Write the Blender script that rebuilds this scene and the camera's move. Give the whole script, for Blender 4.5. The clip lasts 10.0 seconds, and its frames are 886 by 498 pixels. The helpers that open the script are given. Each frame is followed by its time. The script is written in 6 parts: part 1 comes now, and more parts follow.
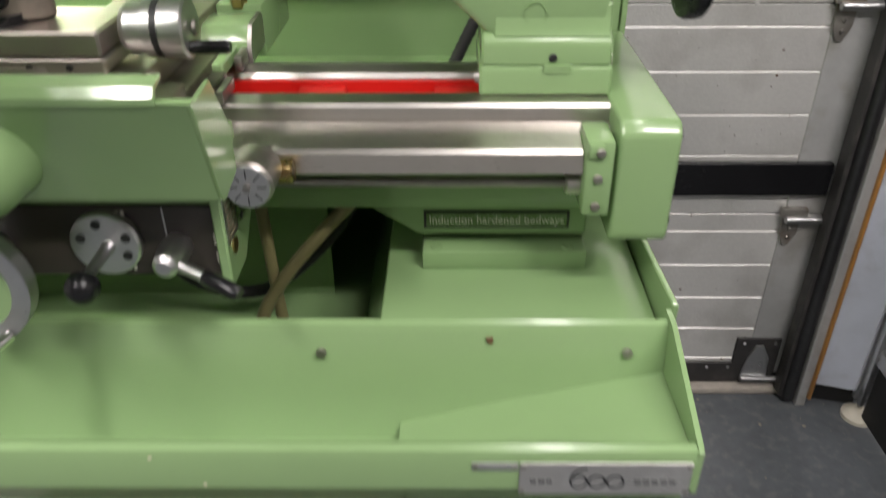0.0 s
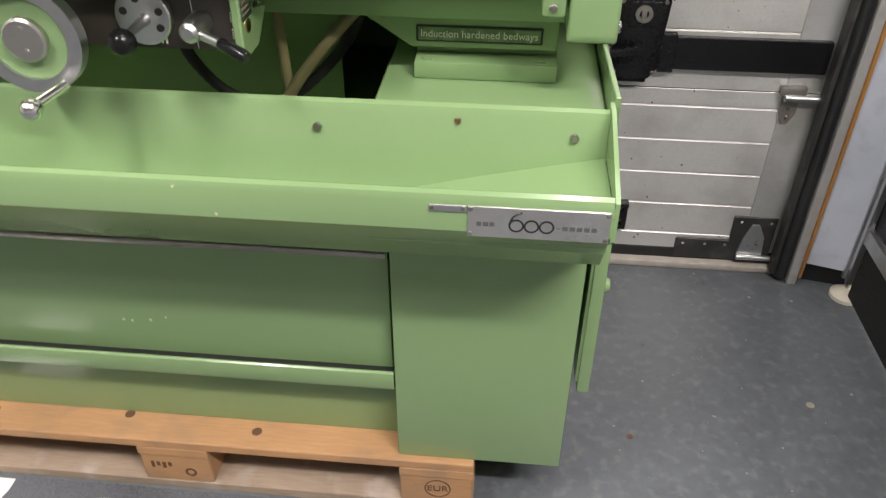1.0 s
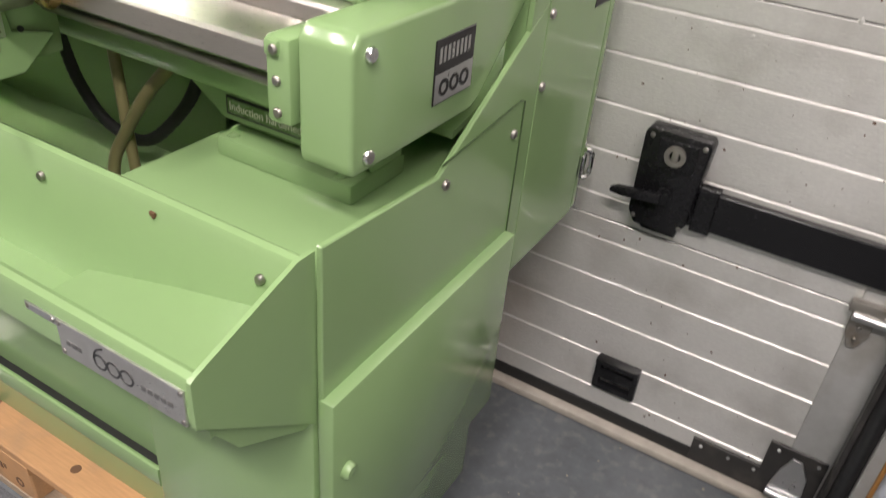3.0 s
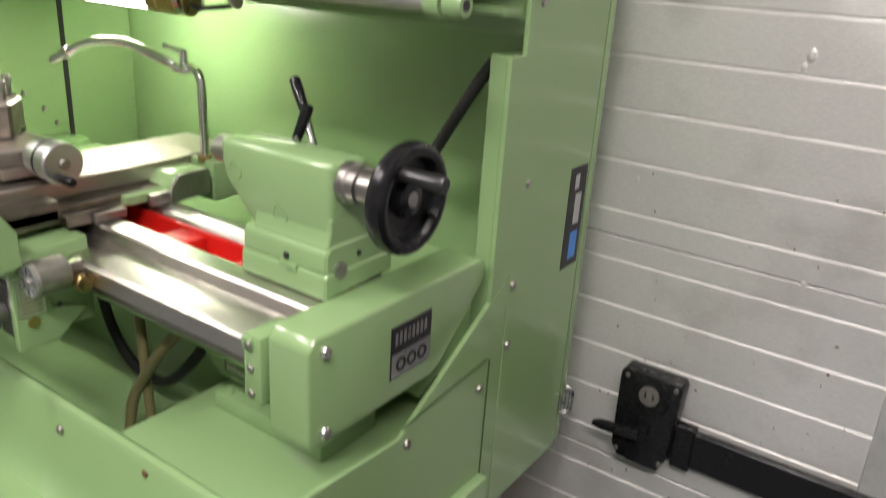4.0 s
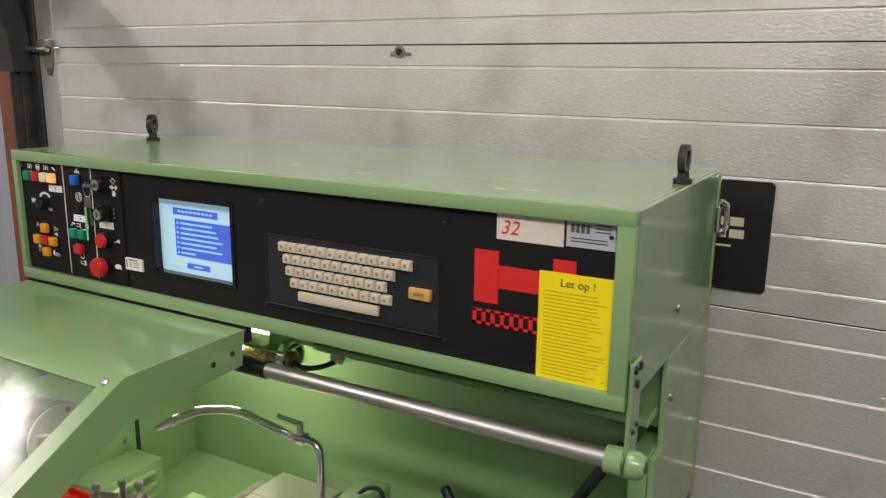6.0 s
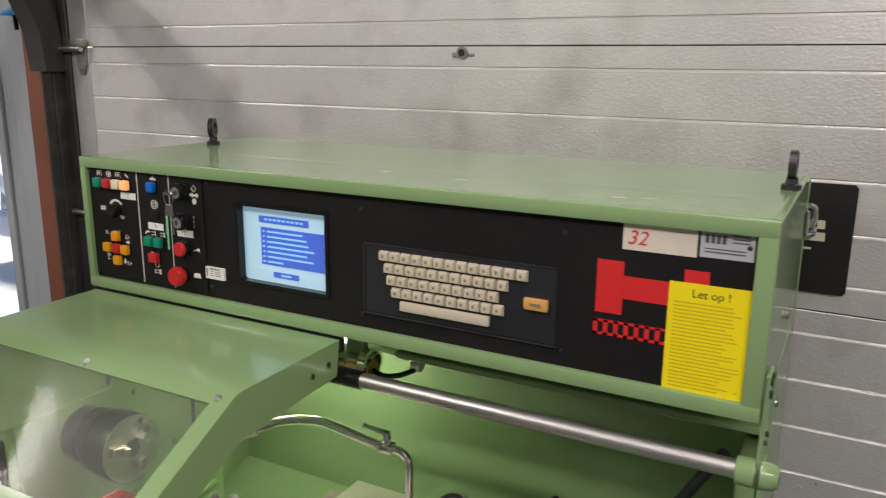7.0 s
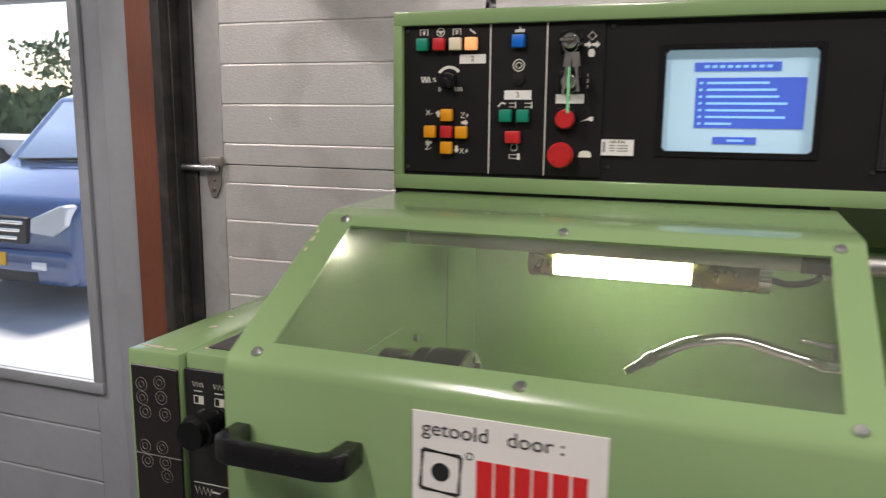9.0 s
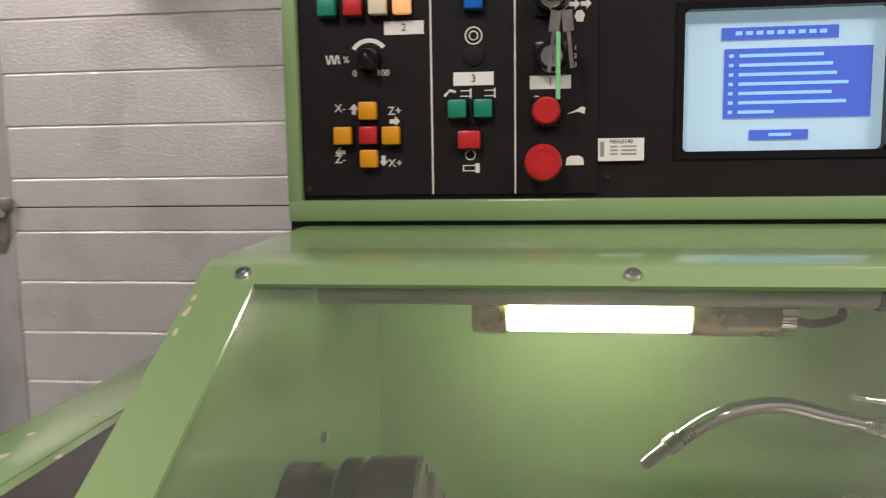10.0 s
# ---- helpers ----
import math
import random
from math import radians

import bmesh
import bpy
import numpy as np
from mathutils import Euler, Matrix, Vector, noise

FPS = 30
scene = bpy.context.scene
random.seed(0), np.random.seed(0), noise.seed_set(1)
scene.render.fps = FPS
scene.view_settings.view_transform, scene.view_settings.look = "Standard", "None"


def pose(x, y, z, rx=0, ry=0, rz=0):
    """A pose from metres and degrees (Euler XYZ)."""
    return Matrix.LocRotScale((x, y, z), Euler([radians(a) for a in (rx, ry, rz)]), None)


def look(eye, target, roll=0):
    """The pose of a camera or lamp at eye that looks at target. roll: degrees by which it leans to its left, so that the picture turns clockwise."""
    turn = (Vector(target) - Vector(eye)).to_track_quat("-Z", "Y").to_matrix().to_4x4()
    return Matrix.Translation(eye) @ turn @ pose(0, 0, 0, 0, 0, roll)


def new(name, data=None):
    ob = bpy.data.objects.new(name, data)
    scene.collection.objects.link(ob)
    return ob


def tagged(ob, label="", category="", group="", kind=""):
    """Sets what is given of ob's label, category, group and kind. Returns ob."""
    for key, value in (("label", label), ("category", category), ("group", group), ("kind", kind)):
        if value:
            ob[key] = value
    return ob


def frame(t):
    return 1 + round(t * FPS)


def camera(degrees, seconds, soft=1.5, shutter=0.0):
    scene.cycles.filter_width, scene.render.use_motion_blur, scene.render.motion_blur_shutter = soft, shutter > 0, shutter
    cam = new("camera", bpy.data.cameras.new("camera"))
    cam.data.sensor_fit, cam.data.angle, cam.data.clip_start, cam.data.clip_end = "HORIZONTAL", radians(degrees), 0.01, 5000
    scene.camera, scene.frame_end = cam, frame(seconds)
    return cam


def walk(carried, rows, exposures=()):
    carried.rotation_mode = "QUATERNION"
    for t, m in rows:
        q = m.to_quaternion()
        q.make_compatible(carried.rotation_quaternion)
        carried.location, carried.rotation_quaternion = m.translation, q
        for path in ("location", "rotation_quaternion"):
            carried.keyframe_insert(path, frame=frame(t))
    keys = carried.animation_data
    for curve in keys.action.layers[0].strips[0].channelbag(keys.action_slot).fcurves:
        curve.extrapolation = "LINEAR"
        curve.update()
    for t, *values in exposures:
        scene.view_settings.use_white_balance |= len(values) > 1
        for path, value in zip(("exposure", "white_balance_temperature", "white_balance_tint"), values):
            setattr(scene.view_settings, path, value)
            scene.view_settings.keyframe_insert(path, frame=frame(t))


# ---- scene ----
cam = camera(59.6, 10.0, soft=1.2, shutter=0.4)
METRES, EYE, TILT, LEAN, TURN = 3.28, 1.42, 0.0, 0.0, 0.6
ROWS = [
    (0.0, 0.0, 0.0, 0.0, -0.15, -31.64, 0.25),
    (0.5, 0.0184, -0.0526, -0.0153, 1.86, -34.37, 0.47),
    (1.0, 0.0342, -0.0749, -0.0231, 4.91, -36.08, -0.12),
    (1.5, 0.0651, -0.0477, -0.0319, 9.77, -37.48, -1.5),
    (2.0, 0.1151, 0.0087, -0.0382, 16.7, -38.26, -2.97),
    (3.5, 0.232, 0.067, -0.0056, 34.38, -27.58, -4.46),
    (4.0, 0.2434, 0.0651, 0.0278, 34.74, -20.81, -3.47),
    (4.5, 0.2343, 0.0577, 0.0595, 33.65, -15.76, -2.27),
    (5.0, 0.2113, 0.0456, 0.1008, 32.1, -13.07, -1.4),
    (5.5, 0.1788, 0.04, 0.1427, 30.43, -12.54, -0.96),
    (7.0, 0.1005, 0.0101, 0.1612, 27.81, -13.35, -0.57),
    (7.5, 0.0594, 0.0053, 0.1348, 26.79, -13.02, -0.66),
    (8.0, 0.0041, -0.0033, 0.0993, 25.38, -12.39, -0.8),
    (8.5, -0.0761, -0.0191, 0.0834, 23.17, -11.31, -0.64),
    (9.0, -0.1476, -0.0175, 0.0671, 19.72, -10.02, -0.46),
    (9.5, -0.1898, 0.0342, 0.057, 13.95, -8.48, 0.06),
    (10.0, -0.2129, 0.0761, 0.0532, 6.41, -7.02, 0.87),
]
walk(cam, [(t, pose(0, 0, EYE, TILT, LEAN, TURN) @ pose(METRES * x, METRES * y, METRES * z, 90 + pitch, roll, yaw)) for t, x, y, z, yaw, pitch, roll in ROWS],
     exposures=[(0.0, 1.34, 6350, 10), (1.0, 1.74, 6400, 11), (2.0, 1.82, 6550, 12), (3.5, 1.80, 6550, 12), (4.0, 1.56, 6450, 11), (4.5, 1.34, 6450, 11), (5.0, 1.04, 6450, 11.5),
                (5.5, 0.82, 6450, 12), (7.0, 0.66, 6500, 12), (7.5, 0.64, 6500, 12), (8.5, 0.66, 6500, 14), (9.0, 0.68, 6550, 15), (10.0, 0.70, 6700, 17)])


# ---- light ----
world = bpy.data.worlds.new("World")
scene.world = world
world.use_nodes = True
wn, wl = world.node_tree.nodes, world.node_tree.links
sky = wn.new("ShaderNodeTexSky")
sky.sky_type = "NISHITA"
sky.sun_disc = False
sky.sun_elevation, sky.sun_rotation = radians(42), radians(-20)
wl.new(sky.outputs[0], wn["Background"].inputs[0])
wn["Background"].inputs[1].default_value = 0.15

sun_data = bpy.data.lights.new("sun", "SUN")
sun_data.energy, sun_data.angle, sun_data.color = 4.8, radians(12), (1.0, 0.96, 0.9)
sun = new("sun", sun_data)
sun.matrix_world = look((-6, 9, 8), (-5, 4, 0))


def area(name, at, to, sx, sy, watts, colour=(1.0, 0.93, 0.89)):
    d = bpy.data.lights.new(name, "AREA")
    d.shape, d.size, d.size_y, d.energy, d.color = "RECTANGLE", sx, sy, watts, colour
    o = new(name, d)
    o.matrix_world = look(at, to)
    return o


area("ceiling_tube_light", (-2.95, -0.2, 3.25), (-2.95, -0.2, 0), 0.14, 1.5, 32)
area("ceiling_tube_light", (0.42, 0.45, 3.25), (0.42, 0.45, 0), 0.14, 1.5, 8)
# fill light added out of view to brighten the right of the door
area("ceiling_tube_light", (1.4, -0.9, 3.25), (1.4, -0.9, 0), 1.5, 0.14, 48)
area("ceiling_tube_light", (-1.3, -0.9, 3.25), (-1.3, -0.9, 0), 0.14, 0.9, 24)


# ---- materials ----
def mat(name, colour, rough=0.5, metal=0.0, vary=0.08, grain=60.0, bump=0.0, bump_scale=200.0, stretch=(1, 1, 1),
        stain=None, stain_amount=0.0, stain_scale=3.0, rough_vary=0.08, coat=0.0, island=0.0, spec=0.5):
    m = bpy.data.materials.new(name)
    m.use_nodes = True
    n, l = m.node_tree.nodes, m.node_tree.links
    b = n["Principled BSDF"]
    tc = n.new("ShaderNodeTexCoord")
    mp = n.new("ShaderNodeMapping")
    mp.inputs["Scale"].default_value = stretch
    l.new(tc.outputs["Object"], mp.inputs[0])
    fine = n.new("ShaderNodeTexNoise")
    fine.inputs["Scale"].default_value, fine.inputs["Detail"].default_value = grain, 6
    l.new(mp.outputs[0], fine.inputs[0])
    big = n.new("ShaderNodeTexNoise")
    big.inputs["Scale"].default_value, big.inputs["Detail"].default_value = stain_scale, 5
    l.new(tc.outputs["Object"], big.inputs[0])
    add = n.new("ShaderNodeMath")
    add.operation = "ADD"
    l.new(fine.outputs[0], add.inputs[0])
    l.new(big.outputs[0], add.inputs[1])
    src = add.outputs[0]
    if island:
        oi = n.new("ShaderNodeObjectInfo")
        mad = n.new("ShaderNodeMath")
        mad.operation = "MULTIPLY_ADD"
        l.new(oi.outputs["Random"], mad.inputs[0])
        mad.inputs[1].default_value = island
        l.new(src, mad.inputs[2])
        src = mad.outputs[0]
    rng = n.new("ShaderNodeMapRange")
    rng.inputs["From Min"].default_value, rng.inputs["From Max"].default_value = 0.6, 1.4 + island
    rng.inputs["To Min"].default_value, rng.inputs["To Max"].default_value = 1 - vary, 1 + vary
    l.new(src, rng.inputs[0])
    mul = n.new("ShaderNodeVectorMath")
    mul.operation = "SCALE"
    mul.inputs[0].default_value = colour
    l.new(rng.outputs[0], mul.inputs["Scale"])
    col = mul.outputs[0]
    if stain:
        st = n.new("ShaderNodeTexNoise")
        st.inputs["Scale"].default_value, st.inputs["Detail"].default_value = stain_scale * 2.3, 8
        l.new(tc.outputs["Object"], st.inputs[0])
        sr = n.new("ShaderNodeMapRange")
        sr.inputs["From Min"].default_value, sr.inputs["From Max"].default_value = 0.52, 0.72
        sr.inputs["To Max"].default_value = stain_amount
        l.new(st.outputs[0], sr.inputs[0])
        mix = n.new("ShaderNodeMix")
        mix.data_type = "RGBA"
        l.new(sr.outputs[0], mix.inputs[0])
        l.new(col, mix.inputs[6])
        mix.inputs[7].default_value = (*stain, 1)
        col = mix.outputs[2]
    l.new(col, b.inputs["Base Color"])
    rr = n.new("ShaderNodeMapRange")
    rr.inputs["From Min"].default_value, rr.inputs["From Max"].default_value = 0.6, 1.4
    rr.inputs["To Min"].default_value, rr.inputs["To Max"].default_value = max(0.02, rough - rough_vary), min(1, rough + rough_vary)
    l.new(add.outputs[0], rr.inputs[0])
    l.new(rr.outputs[0], b.inputs["Roughness"])
    b.inputs["Metallic"].default_value = metal
    b.inputs["Coat Weight"].default_value = coat
    b.inputs["Specular IOR Level"].default_value = spec
    if bump:
        bn = n.new("ShaderNodeTexNoise")
        bn.inputs["Scale"].default_value, bn.inputs["Detail"].default_value = bump_scale, 3
        l.new(mp.outputs[0], bn.inputs[0])
        bp = n.new("ShaderNodeBump")
        bp.inputs["Strength"].default_value, bp.inputs["Distance"].default_value = bump, 0.002
        l.new(bn.outputs[0], bp.inputs["Height"])
        l.new(bp.outputs[0], b.inputs["Normal"])
    return m


def glow(name, colour, strength):
    m = bpy.data.materials.new(name)
    m.use_nodes = True
    b = m.node_tree.nodes["Principled BSDF"]
    b.inputs["Base Color"].default_value = (*colour, 1)
    b.inputs["Emission Color"].default_value = (*colour, 1)
    b.inputs["Emission Strength"].default_value = strength
    return m


def pane_material(name, haze, tint=(1, 1, 1), rough=0.02, shine=0.04, scatter=0.0):
    m = bpy.data.materials.new(name)
    m.use_nodes = True
    n, l = m.node_tree.nodes, m.node_tree.links
    n.remove(n["Principled BSDF"])
    clear, milk, gloss = n.new("ShaderNodeBsdfTransparent"), n.new("ShaderNodeBsdfDiffuse"), n.new("ShaderNodeBsdfGlossy")
    clear.inputs[0].default_value = (*tint, 1)
    milk.inputs[0].default_value = (0.75, 0.78, 0.74, 1)
    gloss.inputs["Roughness"].default_value = rough
    tc, ns = n.new("ShaderNodeTexCoord"), n.new("ShaderNodeTexNoise")
    ns.inputs["Scale"].default_value, ns.inputs["Detail"].default_value = 9, 6
    l.new(tc.outputs["Object"], ns.inputs[0])
    mr = n.new("ShaderNodeMapRange")
    mr.inputs["From Min"].default_value, mr.inputs["From Max"].default_value = 0.3, 0.75
    mr.inputs["To Min"].default_value, mr.inputs["To Max"].default_value = haze * 0.4, haze * 1.7
    l.new(ns.outputs[0], mr.inputs[0])
    m1, m2 = n.new("ShaderNodeMixShader"), n.new("ShaderNodeMixShader")
    m2.inputs[0].default_value = shine
    l.new(mr.outputs[0], m1.inputs[0])
    l.new(clear.outputs[0], m1.inputs[1])
    if scatter:
        thru, m0 = n.new("ShaderNodeBsdfTranslucent"), n.new("ShaderNodeMixShader")
        thru.inputs[0].default_value = (0.80, 0.82, 0.78, 1)
        m0.inputs[0].default_value = scatter
        l.new(milk.outputs[0], m0.inputs[1])
        l.new(thru.outputs[0], m0.inputs[2])
        l.new(m0.outputs[0], m1.inputs[2])
    else:
        l.new(milk.outputs[0], m1.inputs[2])
    l.new(m1.outputs[0], m2.inputs[1])
    l.new(gloss.outputs[0], m2.inputs[2])
    l.new(m2.outputs[0], n["Material Output"].inputs[0])
    return m


GREEN = mat("green_paint", (0.226, 0.345, 0.156), 0.21, vary=0.015, grain=25, rough_vary=0.02, bump=0.05, bump_scale=350, stain=(0.19, 0.30, 0.13), stain_amount=0.05, stain_scale=2.2, coat=0.25)
STEEL = mat("ground_steel", (0.60, 0.575, 0.54), 0.33, 1.0, vary=0.1, grain=90, stretch=(1, 14, 14), bump=0.04, bump_scale=160, stain=(0.5, 0.46, 0.42), stain_amount=0.25, stain_scale=3)
STEEL_Y = mat("planed_steel", (0.44, 0.40, 0.365), 0.40, 1.0, vary=0.1, grain=90, stretch=(14, 1, 14), bump=0.05, bump_scale=160, stain=(0.42, 0.36, 0.31), stain_amount=0.35, stain_scale=5)
GRIMY = mat("grimy_steel", (0.27, 0.235, 0.205), 0.45, 1.0, vary=0.25, grain=50, bump=0.12, stain=(0.10, 0.075, 0.055), stain_amount=0.75, stain_scale=9)
DULL = mat("dull_steel", (0.36, 0.34, 0.32), 0.4, 1.0, vary=0.18, grain=70, bump=0.1, stain=(0.2, 0.16, 0.12), stain_amount=0.5, stain_scale=9)
CHROME = mat("chrome", (0.75, 0.75, 0.74), 0.12, 1.0, vary=0.06, grain=30)
ALU = mat("satin_aluminium", (0.62, 0.62, 0.62), 0.34, 1.0, vary=0.06, grain=120, bump=0.03, stain=(0.4, 0.4, 0.39), stain_amount=0.3, stain_scale=6)
DARKMETAL = mat("dark_steel", (0.07, 0.07, 0.072), 0.35, 0.8, vary=0.2, grain=60)
BLACK = mat("black_plastic", (0.008, 0.008, 0.009), 0.24, spec=0.35, vary=0.2, grain=80, bump=0.03)
PANEL = mat("charcoal_panel", (0.009, 0.0078, 0.0085), 0.55, spec=0.22, vary=0.12, grain=300, bump=0.12, bump_scale=900, stain=(0.016, 0.014, 0.015), stain_amount=0.4, stain_scale=4)
APRONPLATE = mat("brown_black_plate", (0.035, 0.028, 0.024), 0.42, vary=0.15, grain=200, bump=0.03)
RUBBER = mat("black_rubber", (0.015, 0.015, 0.015), 0.6, vary=0.15, grain=80)
RED_BED = mat("red_bed_paint", (0.55, 0.012, 0.008), 0.4, vary=0.1, grain=30, coat=0.2)
WHITE = mat("white_vinyl", (0.78, 0.77, 0.73), 0.5, vary=0.03, grain=40)
MARK = mat("cream_print", (0.72, 0.70, 0.62), 0.55, vary=0.03)
INK = mat("black_print", (0.015, 0.015, 0.015), 0.5, vary=0.05)
REDINK = mat("red_print", (0.62, 0.02, 0.02), 0.45, vary=0.05)
YELLOW = mat("yellow_paper", (0.86, 0.70, 0.0), 0.6, vary=0.03, grain=30)
OCHRE = mat("ochre_print", (0.58, 0.45, 0.0), 0.6, vary=0.05)
BEIGE = mat("beige_key_plastic", (0.56, 0.50, 0.38), 0.5, vary=0.04, grain=60, island=0.3)
KEYINK = mat("brown_print", (0.22, 0.18, 0.12), 0.5)
ORANGEKEY = mat("orange_key_plastic", (0.62, 0.33, 0.09), 0.5)
B_GREEN = mat("green_button", (0.0, 0.22, 0.13), 0.35, vary=0.05)
B_RED = mat("red_button", (0.50, 0.018, 0.02), 0.35, vary=0.06)
B_AMBER = mat("amber_button", (0.72, 0.30, 0.005), 0.35, vary=0.05)
B_WHITE = mat("ivory_button", (0.72, 0.66, 0.48), 0.35, vary=0.05)
B_BLUE = mat("blue_button", (0.0, 0.13, 0.55), 0.35, vary=0.05)
B_LIT = glow("lit_amber_button", (1.0, 0.42, 0.16), 0.3)
TAG = mat("mint_key_tag", (0.22, 0.62, 0.30), 0.4, vary=0.05)
DOORMETAL = mat("stucco_aluminium", (0.74, 0.73, 0.705), 0.40, 0.55, vary=0.07, grain=160, bump=0.42, bump_scale=230, stretch=(0.6, 1, 1), stain=(0.42, 0.40, 0.365), stain_amount=0.5, stain_scale=2.5)
DOOREND = mat("galvanised_end_cap", (0.52, 0.52, 0.51), 0.45, 0.5, vary=0.1, grain=50, stain=(0.3, 0.27, 0.22), stain_amount=0.5, stain_scale=5)
TRACK = mat("dark_door_track", (0.045, 0.043, 0.042), 0.5, 0.3, vary=0.3, grain=30, stain=(0.12, 0.11, 0.1), stain_amount=0.5, stain_scale=6)
ROSTED = mat("worn_galvanised_steel", (0.34, 0.32, 0.29), 0.45, 0.8, vary=0.2, grain=40, stain=(0.2, 0.12, 0.06), stain_amount=0.6, stain_scale=9)
BROWN = mat("stained_wood_post", (0.17, 0.055, 0.028), 0.55, vary=0.25, grain=25, stretch=(10, 10, 1), bump=0.15, stain=(0.09, 0.03, 0.015), stain_amount=0.6)
GREYPAINT = mat("blue_grey_paint", (0.30, 0.32, 0.34), 0.45, vary=0.06, grain=40, bump=0.05, stain=(0.22, 0.23, 0.24), stain_amount=0.35)
FLOOR = mat("grey_sealed_concrete", (0.104, 0.114, 0.124), 0.42, vary=0.2, grain=45, bump=0.12, bump_scale=60, stain=(0.20, 0.20, 0.195), stain_amount=0.55, stain_scale=15, rough_vary=0.16)
WOOD = mat("pallet_pine", (0.44, 0.245, 0.115), 0.65, vary=0.30, grain=26, stretch=(0.8, 9, 9), bump=0.25, bump_scale=60, stain=(0.30, 0.19, 0.115), stain_amount=0.8, stain_scale=4, island=0.4)
WOODDARK = mat("weathered_pine", (0.33, 0.25, 0.18), 0.75, vary=0.25, grain=26, stretch=(0.8, 9, 9), bump=0.25, bump_scale=60, stain=(0.5, 0.45, 0.4), stain_amount=0.5, stain_scale=6)
BURN = mat("burnt_wood_mark", (0.12, 0.06, 0.03), 0.7)
CARPET = mat("grey_carpet", (0.10, 0.105, 0.115), 0.95, vary=0.55, grain=240, bump=0.8, bump_scale=420)
CABLE = mat("beige_cable_sheath", (0.40, 0.36, 0.29), 0.5)
BRASS = mat("tarnished_brass", (0.42, 0.30, 0.13), 0.3, 1.0, vary=0.15)
OLDHOSE = mat("yellowed_pvc_hose", (0.17, 0.155, 0.07), 0.35, vary=0.2, grain=20)
WALLPAINT = mat("grey_wall_paint", (0.38, 0.375, 0.36), 0.7, vary=0.05, grain=20, bump=0.05)
CEIL = mat("ceiling_paint", (0.33, 0.325, 0.31), 0.8, vary=0.05, grain=20)
SIGNBLACK = mat("black_sign_board", (0.012, 0.011, 0.012), 0.4, vary=0.1)
CREAM = mat("cream_letters", (0.62, 0.57, 0.42), 0.6)
LILAC = mat("coated_wall_sheet", (0.50, 0.53, 0.60), 0.5, vary=0.08, grain=20, stain=(0.33, 0.34, 0.37), stain_amount=0.5, stain_scale=7)
SEAL = mat("amber_sealant", (0.42, 0.20, 0.05), 0.4)
FOOTWHITE = mat("ivory_levelling_foot", (0.62, 0.58, 0.48), 0.5)
LED = glow("fluorescent_tube", (1.0, 0.97, 0.82), 32)
CRT_BG = glow("crt_cyan", (0.42, 0.64, 0.78), 0.21)
CRT_BLUE = glow("crt_blue", (0.06, 0.13, 0.62), 0.21)
CRT_TXT = glow("crt_pale_text", (0.25, 0.55, 0.95), 0.28)
PLEXI = pane_material("scuffed_plexiglass", 0.075, (0.86, 0.87, 0.82), 0.12, 0.03, 0.6)
GLASS = pane_material("window_glass", 0.01)
PLATE = mat("engraved_plate", (0.60, 0.59, 0.57), 0.33, 0.9, vary=0.08, grain=80, stretch=(1, 8, 8), stain=(0.8, 0.8, 0.78), stain_amount=0.35, stain_scale=14)


# ---- mesh helpers ----
def box(x0, x1, y0, y1, z0, z1, bev=0.0, seg=2):
    bm = bmesh.new()
    bmesh.ops.create_cube(bm, size=1)
    for v in bm.verts:
        v.co = ((x0 + x1) / 2 + v.co.x * (x1 - x0), (y0 + y1) / 2 + v.co.y * (y1 - y0), (z0 + z1) / 2 + v.co.z * (z1 - z0))
    if bev:
        bmesh.ops.bevel(bm, geom=list(bm.edges), offset=bev, segments=seg, profile=0.5, affect="EDGES", clamp_overlap=True)
    return bm


def prism(points, axis, a, b, bev=0.0, seg=2):
    """A polygon pushed along an axis from a to b. points: (y, z) for x, (x, z) for y, (x, y) for z."""
    bm = bmesh.new()

    def put(p, h):
        return {"x": (h, p[0], p[1]), "y": (p[0], h, p[1]), "z": (p[0], p[1], h)}[axis]

    lo, hi = [bm.verts.new(put(p, a)) for p in points], [bm.verts.new(put(p, b)) for p in points]
    bm.faces.new(lo)
    bm.faces.new(hi[::-1])
    for i in range(len(points)):
        j = (i + 1) % len(points)
        bm.faces.new((lo[j], lo[i], hi[i], hi[j]))
    bmesh.ops.recalc_face_normals(bm, faces=list(bm.faces))
    if bev:
        bmesh.ops.bevel(bm, geom=list(bm.edges), offset=bev, segments=seg, profile=0.5, affect="EDGES", clamp_overlap=True)
    return bm


def turned(a, b, profile, n=32):
    """A solid of revolution from a to b. profile: (share of the way, radius)."""
    a, b = Vector(a), Vector(b)
    q = (b - a).to_track_quat("Z", "Y")
    bm = bmesh.new()
    rings = []
    for s, r in profile:
        c = a.lerp(b, s)
        rings.append([bm.verts.new(c + q @ Vector((r * math.cos(2 * math.pi * k / n), r * math.sin(2 * math.pi * k / n), 0))) for k in range(n)])
    for u, w in zip(rings, rings[1:]):
        for k in range(n):
            bm.faces.new((u[k], u[(k + 1) % n], w[(k + 1) % n], w[k]))
    bm.faces.new(rings[0][::-1])
    bm.faces.new(rings[-1])
    bmesh.ops.recalc_face_normals(bm, faces=list(bm.faces))
    return bm


def rod(a, b, r, bev=0.0, n=24):
    length = (Vector(b) - Vector(a)).length
    e = min(0.45, bev / length) if bev else 0
    return turned(a, b, [(0, r - bev), (e, r), (1 - e, r), (1, r - bev)] if bev else [(0, r), (1, r)], n)


